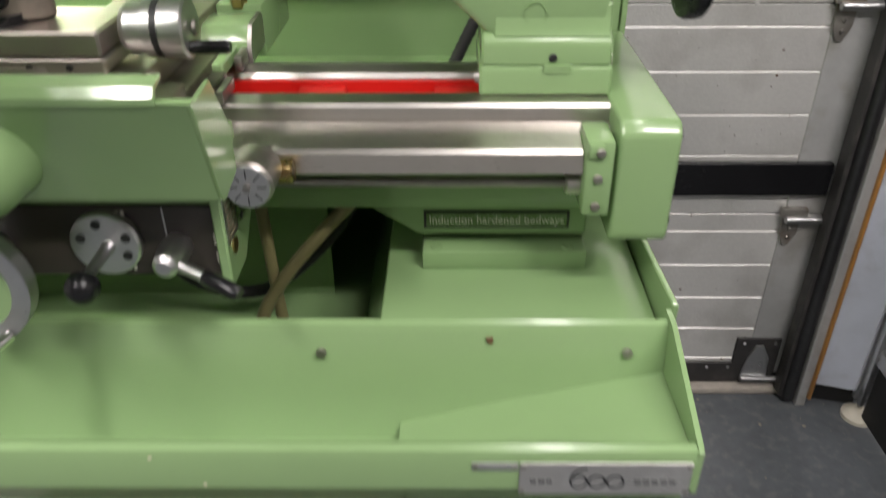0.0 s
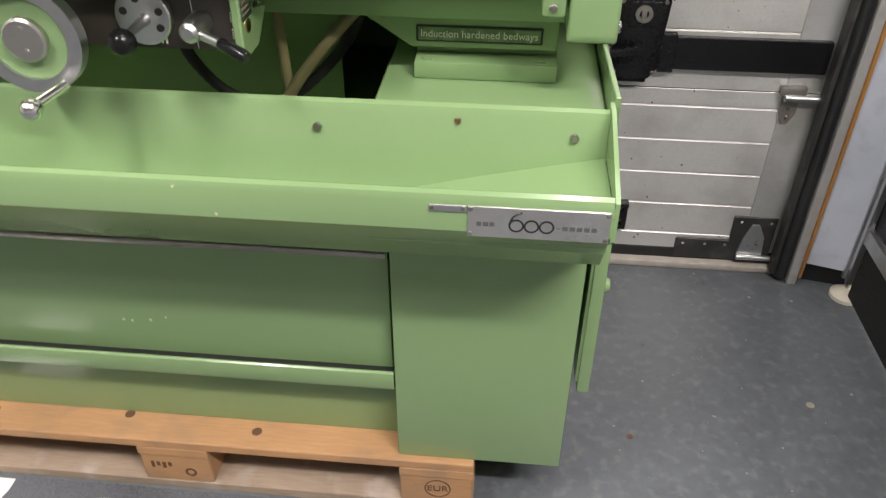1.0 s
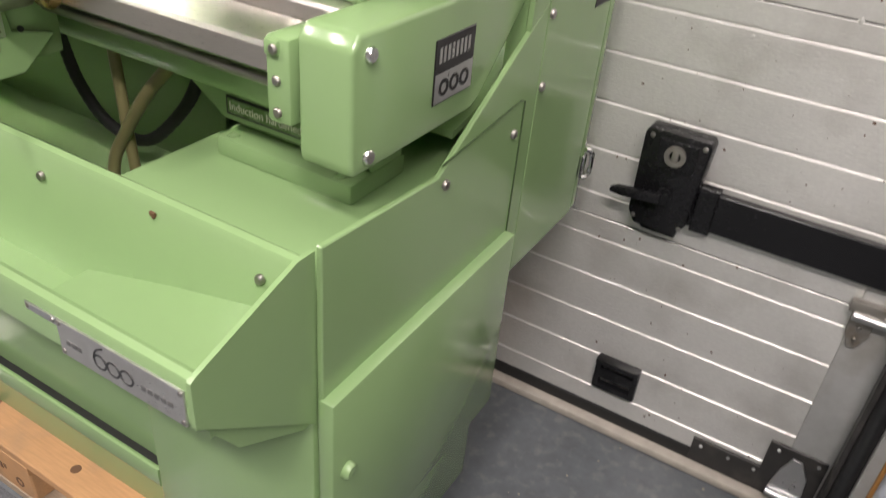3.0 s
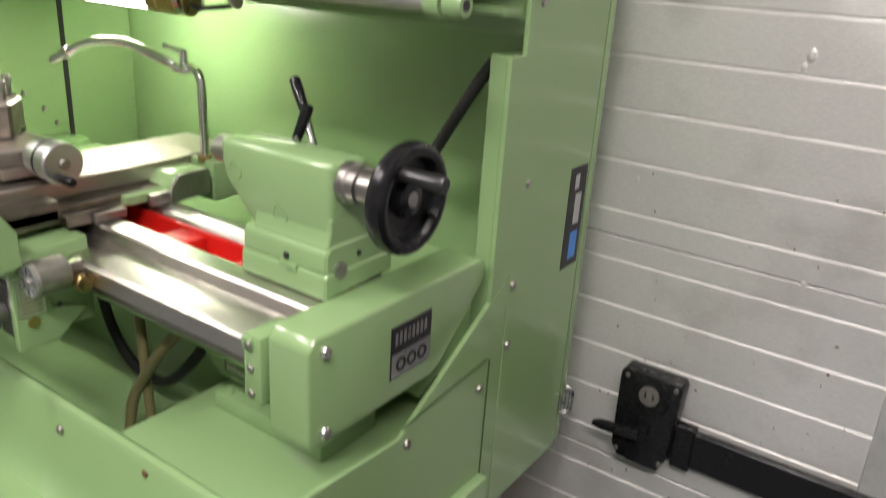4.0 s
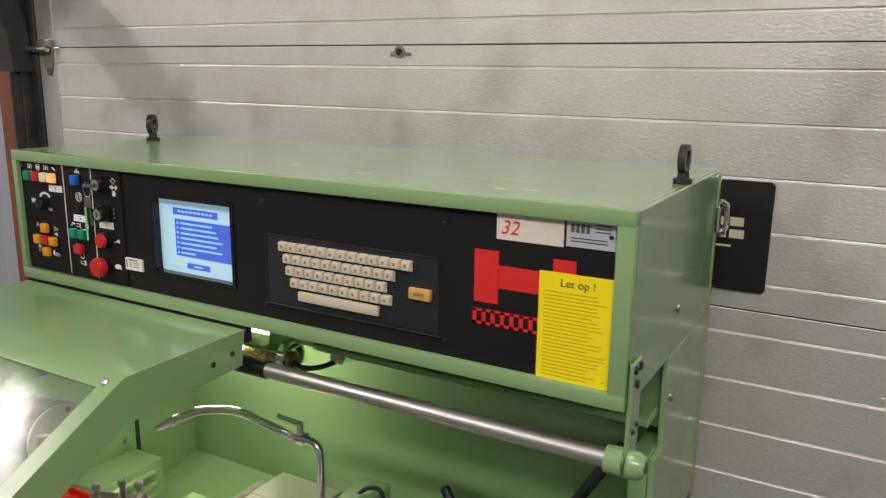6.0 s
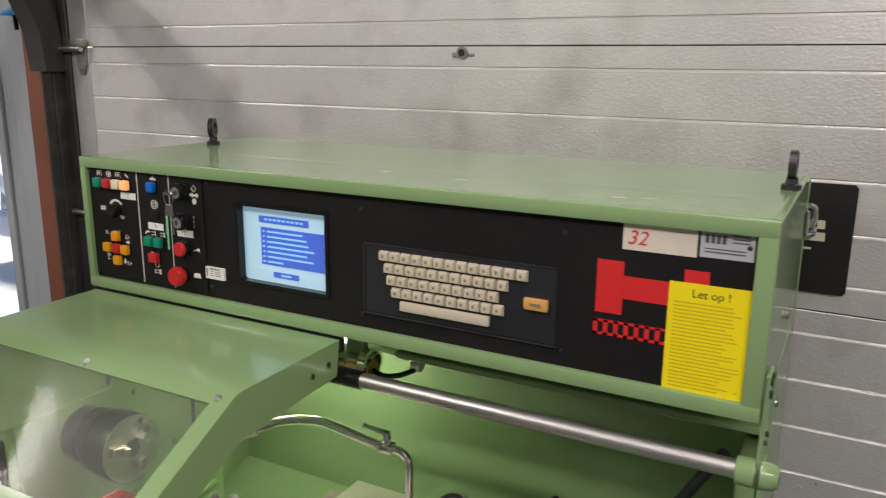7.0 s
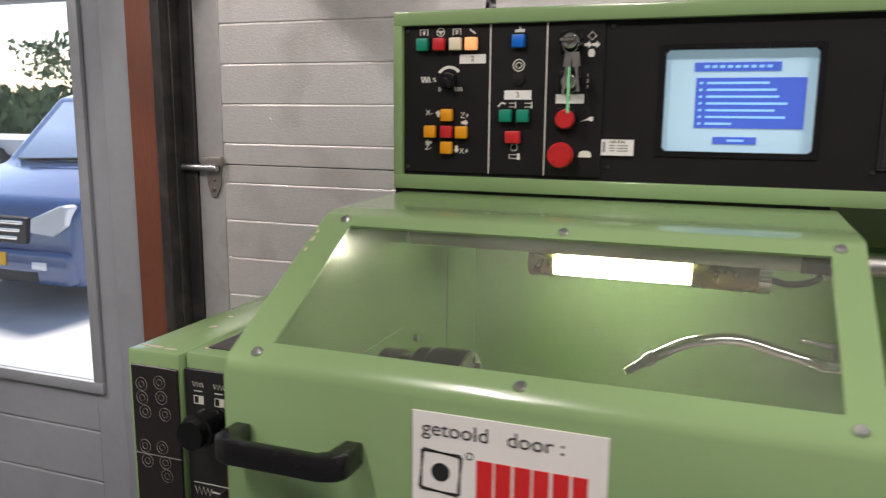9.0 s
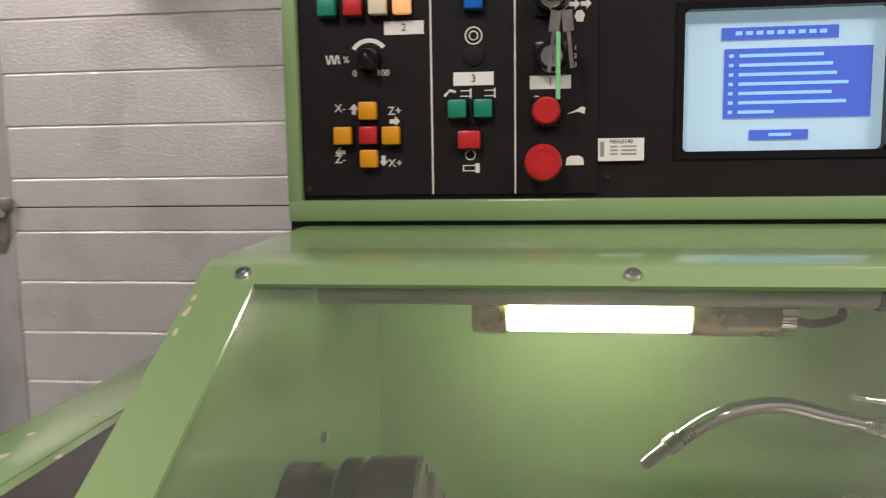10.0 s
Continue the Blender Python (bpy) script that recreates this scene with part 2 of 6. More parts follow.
def ring(centre, axis, r_out, r_in, depth, n=40):
    """A flat ring with its axis along the given direction."""
    c, ax = Vector(centre), Vector(axis).normalized()
    q = ax.to_track_quat("Z", "Y")
    bm = bmesh.new()
    rows = []
    for r, h in ((r_out, -depth / 2), (r_out, depth / 2), (r_in, depth / 2), (r_in, -depth / 2)):
        rows.append([bm.verts.new(c + q @ Vector((r * math.cos(2 * math.pi * k / n), r * math.sin(2 * math.pi * k / n), h))) for k in range(n)])
    for i in range(4):
        u, w = rows[i], rows[(i + 1) % 4]
        for k in range(n):
            bm.faces.new((u[k], u[(k + 1) % n], w[(k + 1) % n], w[k]))
    bmesh.ops.recalc_face_normals(bm, faces=list(bm.faces))
    return bm


def smooth_path(points, steps=8):
    pts = [Vector(p) for p in points]
    out = []
    for i in range(len(pts) - 1):
        p0, p1, p2, p3 = pts[max(i - 1, 0)], pts[i], pts[i + 1], pts[min(i + 2, len(pts) - 1)]
        for s in range(steps):
            t = s / steps
            out.append(0.5 * ((2 * p1) + (p2 - p0) * t + (2 * p0 - 5 * p1 + 4 * p2 - p3) * t * t + (3 * p1 - p0 - 3 * p2 + p3) * t ** 3))
    return out + [pts[-1]]


def hose(points, r, n=12, steps=8, ribs=0.0):
    path = smooth_path(points, steps) if steps > 1 else [Vector(p) for p in points]
    bm = bmesh.new()
    rings, up = [], Vector((0.123, 0.3, 1)).normalized()
    for i, p in enumerate(path):
        d = (path[min(i + 1, len(path) - 1)] - path[max(i - 1, 0)]).normalized()
        side = d.cross(up)
        side = side.normalized() if side.length > 1e-4 else d.orthogonal().normalized()
        over = side.cross(d).normalized()
        rr = r * (1 + (ribs if i % 2 else -ribs))
        rings.append([bm.verts.new(p + rr * (math.cos(2 * math.pi * k / n) * side + math.sin(2 * math.pi * k / n) * over)) for k in range(n)])
    for u, w in zip(rings, rings[1:]):
        for k in range(n):
            bm.faces.new((u[k], u[(k + 1) % n], w[(k + 1) % n], w[k]))
    bm.faces.new(rings[0][::-1])
    bm.faces.new(rings[-1])
    bmesh.ops.recalc_face_normals(bm, faces=list(bm.faces))
    return bm


def ball(c, r, n=24, squash=(1, 1, 1)):
    bm = bmesh.new()
    bmesh.ops.create_uvsphere(bm, u_segments=n, v_segments=n // 2, radius=r)
    for v in bm.verts:
        v.co = Vector(c) + Vector((v.co.x * squash[0], v.co.y * squash[1], v.co.z * squash[2]))
    return bm


def join(*bms):
    out = bmesh.new()
    for b in bms:
        me = bpy.data.meshes.new("tmp")
        b.to_mesh(me)
        out.from_mesh(me)
        bpy.data.meshes.remove(me)
        b.free()
    return out


def turn(bm, centre, axis, degrees):
    bmesh.ops.rotate(bm, verts=list(bm.verts), cent=Vector(centre), matrix=Matrix.Rotation(radians(degrees), 3, axis))
    return bm


def mesh_of(name, bm, material, angle=35):
    me = bpy.data.meshes.new(name)
    bm.to_mesh(me)
    bm.free()
    me.materials.append(material)
    for p in me.polygons:
        p.use_smooth = True
    me.set_sharp_from_angle(angle=radians(angle))
    return me


def thing(name, base, label, category, group="", kind=""):
    o = new(name)
    o.empty_display_size = 0.05
    o.location = base
    return tagged(o, label, category, group, kind)


def root_offset(o):
    return Vector(o.location)


def part(name, bm, material, parent, label="", angle=35):
    """One mesh in world coordinates under a thing or a part."""
    o = new(name, mesh_of(name, bm, material, angle) if isinstance(bm, bmesh.types.BMesh) else bm)
    o.parent = parent
    o.matrix_parent_inverse = Matrix.Translation(-root_offset(parent))
    return tagged(o, label)


def solo(name, bm, material, label, category, group="", kind="", angle=35):
    return tagged(new(name, mesh_of(name, bm, material, angle)), label, category, group, kind)


def placed(name, me, at, parent, label=""):
    """A repeat that shares its mesh."""
    o = new(name, me)
    o.parent = parent
    o.matrix_parent_inverse = Matrix.Translation(-root_offset(parent))
    o.location = at
    return tagged(o, label)


def words(name, body, size, at, material, parent, turn_deg=(90, 0, 0), depth=0.0004, align="CENTER", width=1.0, shear=0.0):
    c = bpy.data.curves.new(name, "FONT")
    c.body, c.size, c.extrude, c.align_x, c.align_y, c.shear = body, size, depth, align, "CENTER", shear
    tmp = bpy.data.objects.new(name, c)
    me = bpy.data.meshes.new_from_object(tmp)
    bpy.data.objects.remove(tmp)
    bpy.data.curves.remove(c)
    me.materials.clear()
    me.materials.append(material)
    me.transform(Matrix.Translation(at) @ pose(0, 0, 0, *turn_deg) @ Matrix.Diagonal((width, 1, 1, 1)))
    o = new(name, me)
    o.parent = parent
    o.matrix_parent_inverse = Matrix.Translation(-root_offset(parent))
    return o


def bars(rows, y, depth=0.0006):
    """Flat bars on a wall that faces the front: (x0, x1, z0, z1)."""
    return join(*[box(a, b, y - depth, y + 0.0002, c, d) for a, b, c, d in rows])


def bar_parts(name, rows, y, material, parent, depth=0.0006):
    """One flat bar a part."""
    for r in rows:
        part(name, bars([r], y, depth), material, parent)


def bolt_head(at, axis, r=0.006, h=0.004):
    a, d = Vector(at), Vector(axis).normalized()
    return join(turned(a, a + d * h, [(0, r), (0.6, r), (1, r * 0.8)], 16), turned(a + d * h * 0.99, a + d * (h + 0.0002), [(0, r * 0.45), (1, r * 0.4)], 6))


def socket_screw(at, axis, parent, r=0.006, material=None):
    return part("screw", bolt_head(at, axis, r, r * 0.7), material or DULL, parent)


# ---- setting ----
def structure(name, bm, material, label, category, angle=35):
    return solo(name, bm, material, label, category, kind="structure", angle=angle)


WALL_Y = 1.595
structure("floor", box(-4.2, 3.0, -4.0, 1.75, -0.12, 0.0), FLOOR, "scuffed dark grey sealed concrete workshop floor", "floor")
structure("ceiling", box(-4.2, 3.0, -4.0, 1.75, 3.4, 3.5), CEIL, "plain grey workshop ceiling", "ceiling")
structure("wall_south", box(-4.2, 3.0, -4.1, -4.0, 0, 3.4), WALLPAINT, "plain grey wall behind the machine's front", "wall")
structure("wall_west", box(-4.3, -4.2, -4.0, 1.75, 0, 3.4), WALLPAINT, "plain grey side wall", "wall")
structure("wall_east", box(3.0, 3.1, -4.0, 1.75, 0, 3.4), WALLPAINT, "plain grey side wall", "wall")
structure("wall_north", join(box(-4.2, 3.0, WALL_Y + 0.0, 1.75, 2.62, 3.4), box(0.93, 3.0, WALL_Y + 0.0, 1.75, 0, 2.62), box(-4.2, -2.9, WALL_Y, 1.75, 0, 2.62)),
          WALLPAINT, "plain grey wall round the sectional door", "wall")

# sectional door: five sections, each with pressed horizontal ribs
sect = thing("sectional_door", (-0.4, WALL_Y, 0), "closed silver stucco aluminium sectional door with pressed ribs", "door", kind="structure")
JOINT, PITCH = 0.05, 0.4852
RIBS = (0.052, 0.149, 0.246, 0.343, 0.438)


def door_section(z0):
    pts = [(WALL_Y + 0.04, z0 + 0.0012), (WALL_Y + 0.0015, z0 + 0.0012), (WALL_Y, z0 + 0.0025)]
    for r in RIBS:
        z = z0 + r
        pts += [(WALL_Y, z - 0.0035), (WALL_Y + 0.003, z - 0.0012), (WALL_Y + 0.0042, z + 0.0016), (WALL_Y + 0.0034, z + 0.0034), (WALL_Y, z + 0.0040)]
    z1 = z0 + PITCH
    pts += [(WALL_Y, z1 - 0.0025), (WALL_Y + 0.0015, z1 - 0.0012), (WALL_Y + 0.04, z1 - 0.0012)]
    return prism(pts, "x", -1.69, 0.785)


for k in range(5):
    part("panel", door_section(JOINT + k * PITCH), DOORMETAL, sect, angle=12)
part("panel", box(-1.69, 0.785, WALL_Y, WALL_Y + 0.04, JOINT + 5 * PITCH + 0.002, 2.62), DOORMETAL, sect)
for k in range(1, 6):
    part("joint_seal", box(-1.688, 0.783, WALL_Y + (0.012 if k == 4 else 0.0025), WALL_Y + 0.034, JOINT + k * PITCH - 0.004, JOINT + k * PITCH + 0.004), RUBBER, sect, "dark rubber joint seal")
for k in range(5):
    z0 = JOINT + k * PITCH
    for xa, xb in ((-1.765, -1.6885), (0.7835, 0.875)):
        part("end_cap", box(xa, xb, WALL_Y - 0.0035, WALL_Y + 0.04, z0 + 0.002, z0 + PITCH - 0.002, 0.002, 1), DOOREND, sect)
part("bottom_seal", box(-1.76, 0.87, WALL_Y - 0.004, WALL_Y + 0.035, 0.018, 0.052, 0.004), RUBBER, sect, "black rubber bottom seal")
part("sill_strip", box(-1.76, 0.9, WALL_Y - 0.03, WALL_Y + 0.04, 0.0, 0.02, 0.004), mat("worn_sill", (0.42, 0.38, 0.33), 0.7, vary=0.25, grain=30), sect, "worn cream threshold strip")
# lock bar and lock case
part("lock_bar", box(0.455, 0.86, WALL_Y - 0.02, WALL_Y - 0.001, 0.592, 0.672, 0.002, 1), BLACK, sect, "wide black painted lock bar")
case = part("lock_case", join(prism([(0.349, 0.775), (0.462, 0.775), (0.468, 0.765), (0.458, 0.60), (0.44, 0.575), (0.36, 0.575), (0.345, 0.60), (0.343, 0.765)], "y", WALL_Y - 0.045, WALL_Y, 0.004),
                              box(0.37, 0.44, WALL_Y - 0.02, WALL_Y, 0.555, 0.58, 0.003)), BLACK, sect, "black lock case with keyhole")
part("lock_cylinder", join(ring((0.408, WALL_Y - 0.048, 0.735), (0, 1, 0), 0.020, 0.011, 0.012, 24), box(0.402, 0.414, WALL_Y - 0.054, WALL_Y - 0.044, 0.724, 0.746, 0.002)), ROSTED, case, "worn steel lock cylinder")
part("lever", join(rod((0.405, WALL_Y - 0.06, 0.652), (0.405, WALL_Y - 0.04, 0.652), 0.015), prism([(0.405, 0.663), (0.32, 0.652), (0.306, 0.645), (0.307, 0.636), (0.33, 0.634), (0.405, 0.641)], "y", WALL_Y - 0.07, WALL_Y - 0.056, 0.003)), BLACK, case, "black lever handle")
part("face_plate", join(prism([(0.375, 0.762), (0.446, 0.762), (0.446, 0.705), (0.375, 0.705)], "y", WALL_Y - 0.048, WALL_Y - 0.044, 0.001, 1)), BLACK, case)
for x, z in ((0.358, 0.762), (0.456, 0.762), (0.357, 0.592), (0.448, 0.592)):
    part("screw", bolt_head((x, WALL_Y - 0.045, z), (0, -1, 0), 0.005, 0.002), DULL, case)
part("guide_plate", box(0.462, 0.50, WALL_Y - 0.024, WALL_Y - 0.001, 0.585, 0.68, 0.002, 1), BLACK, sect)
# recessed pull handle
part("pull_handle", join(box(0.352, 0.452, WALL_Y - 0.018, WALL_Y - 0.001, 0.115, 0.132, 0.004), box(0.352, 0.452, WALL_Y - 0.03, WALL_Y - 0.001, 0.192, 0.206, 0.004),
                         box(0.352, 0.366, WALL_Y - 0.02, WALL_Y - 0.001, 0.125, 0.2, 0.003), box(0.438, 0.452, WALL_Y - 0.02, WALL_Y - 0.001, 0.125, 0.2, 0.003),
                         box(0.364, 0.44, WALL_Y - 0.02, WALL_Y - 0.008, 0.15, 0.176, 0.003)), BLACK, sect, "black plastic pull handle")
# bottom corner bracket
part("corner_bracket", join(box(0.60, 0.86, WALL_Y - 0.008, WALL_Y, 0.028, 0.09, 0.001, 1), box(0.745, 0.86, WALL_Y - 0.0085, WALL_Y, 0.03, 0.17, 0.001, 1)), TRACK, sect, "dark steel bottom corner bracket")
for x, z in ((0.62, 0.075), (0.68, 0.076), (0.735, 0.077), (0.765, 0.155), (0.845, 0.155)):
    part("rivet", bolt_head((x, WALL_Y - 0.009, z), (0, -1, 0), 0.004, 0.002), ALU, sect)
part("roller_plate", join(prism([(0.77, 0.05), (0.84, 0.05), (0.835, 0.11), (0.815, 0.15), (0.795, 0.15), (0.78, 0.11)], "y", WALL_Y - 0.014, WALL_Y - 0.008, 0.001, 1),
                          rod((0.77, WALL_Y - 0.02, 0.045), (0.88, WALL_Y - 0.02, 0.045), 0.008)), ALU, sect, "zinc roller bracket")
# side hinges with roller spindles
for x0, s, zs in ((0.80, 1, (0.53, 1.02)), (-1.715, -1, (1.497, 1.985))):
    for z in zs:
        hg = part("roller_hinge", join(prism([(x0 - 0.022, z + 0.02), (x0 + 0.022, z + 0.02), (x0 + 0.02, z - 0.045), (x0 + 0.006, z - 0.075), (x0 - 0.008, z - 0.075), (x0 - 0.02, z - 0.045)], "y", WALL_Y - 0.010, WALL_Y - 0.003, 0.001, 1),
                                       box(x0 - 0.03, x0 + 0.03, WALL_Y - 0.022, WALL_Y - 0.003, z + 0.004, z + 0.028, 0.003)), ROSTED, sect, "rusty galvanised roller hinge")
        part("spindle", rod((x0 - 0.02 * s, WALL_Y - 0.022, z), (x0 + 0.085 * s, WALL_Y - 0.022, z), 0.009, 0.001), ALU, hg)
        for dz in (-0.03, -0.055):
            part("rivet", bolt_head((x0, WALL_Y - 0.011, z + dz), (0, -1, 0), 0.005, 0.003), DULL, hg)
# dents and the old fixing hole
part("fixing", join(rod((-0.465, WALL_Y - 0.006, 1.976), (-0.465, WALL_Y + 0.002, 1.976), 0.013), box(-0.49, -0.477, WALL_Y - 0.004, WALL_Y, 1.966, 1.978, 0.002), box(-0.451, -0.436, WALL_Y - 0.003, WALL_Y, 1.968, 1.975, 0.001)), ROSTED, sect, "bent steel fixing left in the door")
part("plug", rod((-0.465, WALL_Y - 0.007, 1.976), (-0.465, WALL_Y, 1.976), 0.008), INK, sect)

for x, z, r in ((0.553, 1.397, 0.011), (0.545, 1.378, 0.007), (0.30, 1.14, 0.006), (0.62, 1.02, 0.006), (0.47, 0.96, 0.005), (-1.62, 1.30, 0.006), (-1.55, 1.62, 0.005)):
    part("dent", ball((x, WALL_Y + 0.0008, z), r, 14, (0.8, 0.28, 1.1)), DOORMETAL, sect)

# vertical tracks and jambs
structure("door_track_left", join(box(-1.86, -1.80, WALL_Y - 0.045, WALL_Y + 0.03, 0, 2.62, 0.002, 1), box(-1.80, -1.765, WALL_Y - 0.012, WALL_Y + 0.03, 0, 2.62, 0.002, 1),
                                 box(-1.812, -1.806, WALL_Y - 0.075, WALL_Y - 0.04, 0, 2.62)), TRACK, "dark dirty steel vertical door track", "door track")
structure("door_track_right", join(box(0.872, 0.906, WALL_Y - 0.03, WALL_Y + 0.03, 0.0, 2.62, 0.004, 1), box(0.862, 0.874, WALL_Y - 0.06, WALL_Y - 0.02, 0.02, 2.62, 0.003, 1)),
          TRACK, "dark dirty steel vertical door track", "door track")
arc_o = [(1.585, 1.92), (1.575, 2.05), (1.535, 2.17), (1.46, 2.27), (1.36, 2.33), (1.22, 2.36), (-1.2, 2.36)]
arc_i = [(-1.2, 2.28), (1.20, 2.28), (1.31, 2.26), (1.41, 2.20), (1.475, 2.12), (1.51, 2.03), (1.52, 1.92)]
for sx, nm in ((-1.83, "door_rail_left"), (0.885, "door_rail_right")):
    structure(nm, prism(arc_o + arc_i, "x", sx - 0.03, sx + 0.045), TRACK, "dark steel door rail curving overhead", "door rail")
structure("jamb_right", box(0.905, 0.93, WALL_Y - 0.075, WALL_Y + 0.05, 0.0, 2.62, 0.002, 1), DOOREND, "grey steel door jamb", "jamb")
structure("post_left", box(-1.952, -1.861, WALL_Y - 0.03, WALL_Y + 0.1, 0, 2.62, 0.004), BROWN, "reddish brown stained wooden post", "post")
structure("track_pipe", rod((0.889, WALL_Y - 0.055, 0.012), (0.889, WALL_Y - 0.055, 2.62), 0.016, 0.002), DARKMETAL, "dark steel pipe running up beside the door track", "pipe")
structure("sealant", box(0.928, 0.936, WALL_Y - 0.085, WALL_Y - 0.07, 0.03, 2.62, 0.002), SEAL, "amber sealant bead beside the door jamb", "sealant")
structure("wall_sheet", prism([(0.931, WALL_Y - 0.07), (1.10, 1.475), (1.12, 1.50), (0.96, WALL_Y)], "z", 0.075, 2.62), LILAC, "scuffed pale lilac coated wall sheet", "wall sheet")
structure("sheet_gap", prism([(0.935, WALL_Y - 0.04), (1.06, 1.53), (1.07, 1.55), (0.95, WALL_Y)], "z", 0.0, 0.075), RUBBER, "black gap under the wall sheet", "trim")

# side door with window
sd = thing("door_1", (-2.4, WALL_Y, 0), "closed blue-grey side door with tall window", "door", kind="structure")
WX0, WX1, WZ0, WZ1 = -2.72, -2.158, 0.868, 1.93
part("door_leaf", join(box(-2.9, WX0, WALL_Y, WALL_Y + 0.05, 0.03, 2.3), box(WX1, -2.06, WALL_Y, WALL_Y + 0.05, 0.03, 2.3), box(WX0, WX1, WALL_Y, WALL_Y + 0.05, WZ1, 2.3)), GREYPAINT, sd)
zz = WZ0
k = 0
while zz > 0.05:
    part("panel", box(WX0, WX1, WALL_Y + 0.002, WALL_Y + 0.05, max(0.03, zz - 0.158), zz, 0.004, 1) , GREYPAINT, sd)
    zz -= 0.16
    k += 1
part("window_frame", join(box(WX0 - 0.03, WX1 + 0.035, WALL_Y - 0.014, WALL_Y + 0.001, WZ1, WZ1 + 0.04, 0.004), box(WX0 - 0.03, WX1 + 0.035, WALL_Y - 0.014, WALL_Y + 0.001, WZ0 - 0.035, WZ0, 0.004),
                          box(WX1, WX1 + 0.035, WALL_Y - 0.013, WALL_Y + 0.001, WZ0, WZ1, 0.004), box(WX0 - 0.03, WX0, WALL_Y - 0.013, WALL_Y + 0.001, WZ0, WZ1, 0.004)), GREYPAINT, sd)
g = part("pane", box(WX0, WX1, WALL_Y + 0.02, WALL_Y + 0.026, WZ0, WZ1), GLASS, sd)
g.visible_shadow = False
structure("jamb_left", box(-2.055, -1.9525, WALL_Y - 0.012, WALL_Y + 0.1, 0, 2.62, 0.006), GREYPAINT, "blue-grey painted steel jamb", "jamb")
structure("wall_over_door", box(-2.9, -2.0555, WALL_Y + 0.001, WALL_Y + 0.1, 2.3, 2.62), GREYPAINT, "blue-grey panel over the side door", "wall")

ag = thing("air_gun", (-1.95, 1.575, 2.05), "blue plastic air blow gun hanging beside the door", "air gun")
GUNBLUE = mat("blue_gun_plastic", (0.03, 0.25, 0.62), 0.4)
part("body", join(prism([(-1.905, 2.012), (-1.885, 2.018), (-1.905, 2.085), (-1.925, 2.108), (-1.955, 2.108), (-1.96, 2.085), (-1.93, 2.08)], "y", 1.545, 1.565, 0.004), turned((-1.955, 1.555, 2.095), (-2.02, 1.555, 2.088), [(0, 0.012), (0.4, 0.010), (1, 0.004)])), GUNBLUE, ag)
part("trigger", prism([(-1.962, 2.085), (-1.955, 2.085), (-1.95, 2.04), (-1.958, 2.04)], "y", 1.55, 1.56), BLACK, ag)
part("coupling", rod((-1.893, 1.555, 2.016), (-1.887, 1.555, 1.998), 0.006), BRASS, ag)
part("hook", rod((-1.94, 1.557, 2.09), (-1.94, 1.595, 2.09), 0.003), DULL, ag)

# sign on the door
sg = thing("sign_board", (0.26, WALL_Y, 1.54), "black sign board with cream lettering, fixed to the door", "sign")
part("board", prism([(0.16, 1.548), (0.166, 1.542), (0.328, 1.542), (0.334, 1.548), (0.334, 1.742), (0.328, 1.748), (0.166, 1.748), (0.16, 1.742)], "y", WALL_Y - 0.006, WALL_Y - 0.0005), SIGNBLACK, sg)
bar_parts("letter_block", [(0.205 + i * 0.029, 0.205 + i * 0.029 + w, z, z + 0.016) for z, ws in ((1.664, (0.022, 0.023, 0.024)), (1.641, (0.025, 0.024, 0.026))) for i, w in enumerate(ws)] + [(0.24, 0.268, 1.624, 1.628)], WALL_Y - 0.006, CREAM, sg)

# aluminium machine frame beside the door
fr = thing("aluminium_frame", (1.06, 1.45, 0), "slotted aluminium profile frame on ivory levelling feet", "frame")
up = part("upright", join(*[box(1.03 + a, 1.03 + a + 0.012, 1.46 + b, 1.46 + b + 0.012, 0.055, 1.05, 0.001, 1) for a in (0, 0.028) for b in (0, 0.028)], box(1.037, 1.063, 1.467, 1.493, 0.055, 1.05)), ALU, fr)
part("rail", join(box(1.035, 1.047, 0.2, 1.462, 0.19, 0.232, 0.001, 1), box(1.052, 1.064, 0.2, 1.462, 0.19, 0.232, 0.001, 1), box(1.04, 1.06, 0.2, 1.462, 0.197, 0.225)), ALU, fr)
part("foot", join(turned((1.05, 1.482, 0.0), (1.05, 1.482, 0.03), [(0, 0.04), (0.35, 0.04), (0.6, 0.03), (1, 0.012)]), rod((1.05, 1.482, 0.02), (1.05, 1.482, 0.06), 0.007)), FOOTWHITE, fr, "ivory plastic levelling foot")
part("infill", box(1.046, 1.054, 0.2, 1.46, 0.24, 1.03), BLACK, fr, "dark infill panel")
part("kick_plate", box(1.046, 1.054, 0.2, 1.46, 0.02, 0.185), RUBBER, fr, "black kick plate")

# ---- outside ----
structure("ground", box(-60, 40, 1.76, 90, -0.3, -0.08), mat("pale_yard_concrete", (0.50, 0.50, 0.49), 0.8, vary=0.12, grain=6, bump=0.1, stain=(0.36, 0.36, 0.36), stain_amount=0.5, stain_scale=0.6), "pale wet concrete yard", "ground")
VANBLUE = mat("dark_blue_car_paint", (0.03, 0.075, 0.20), 0.2, vary=0.05, coat=1.0)
# glass colour made pale and metallic to imitate the bright sky's reflection
CARGLASS = mat("sky_pale_car_glass", (0.55, 0.60, 0.64), 0.08, 0.7, vary=0.02, coat=1.0)
LAMPGLASS = mat("headlamp_lens", (0.65, 0.68, 0.72), 0.1, 0.3, vary=0.1)
PLATEYELLOW = mat("yellow_plate", (0.75, 0.42, 0.02), 0.5)
VX, VY, VG = -6.42, 4.75, -0.08


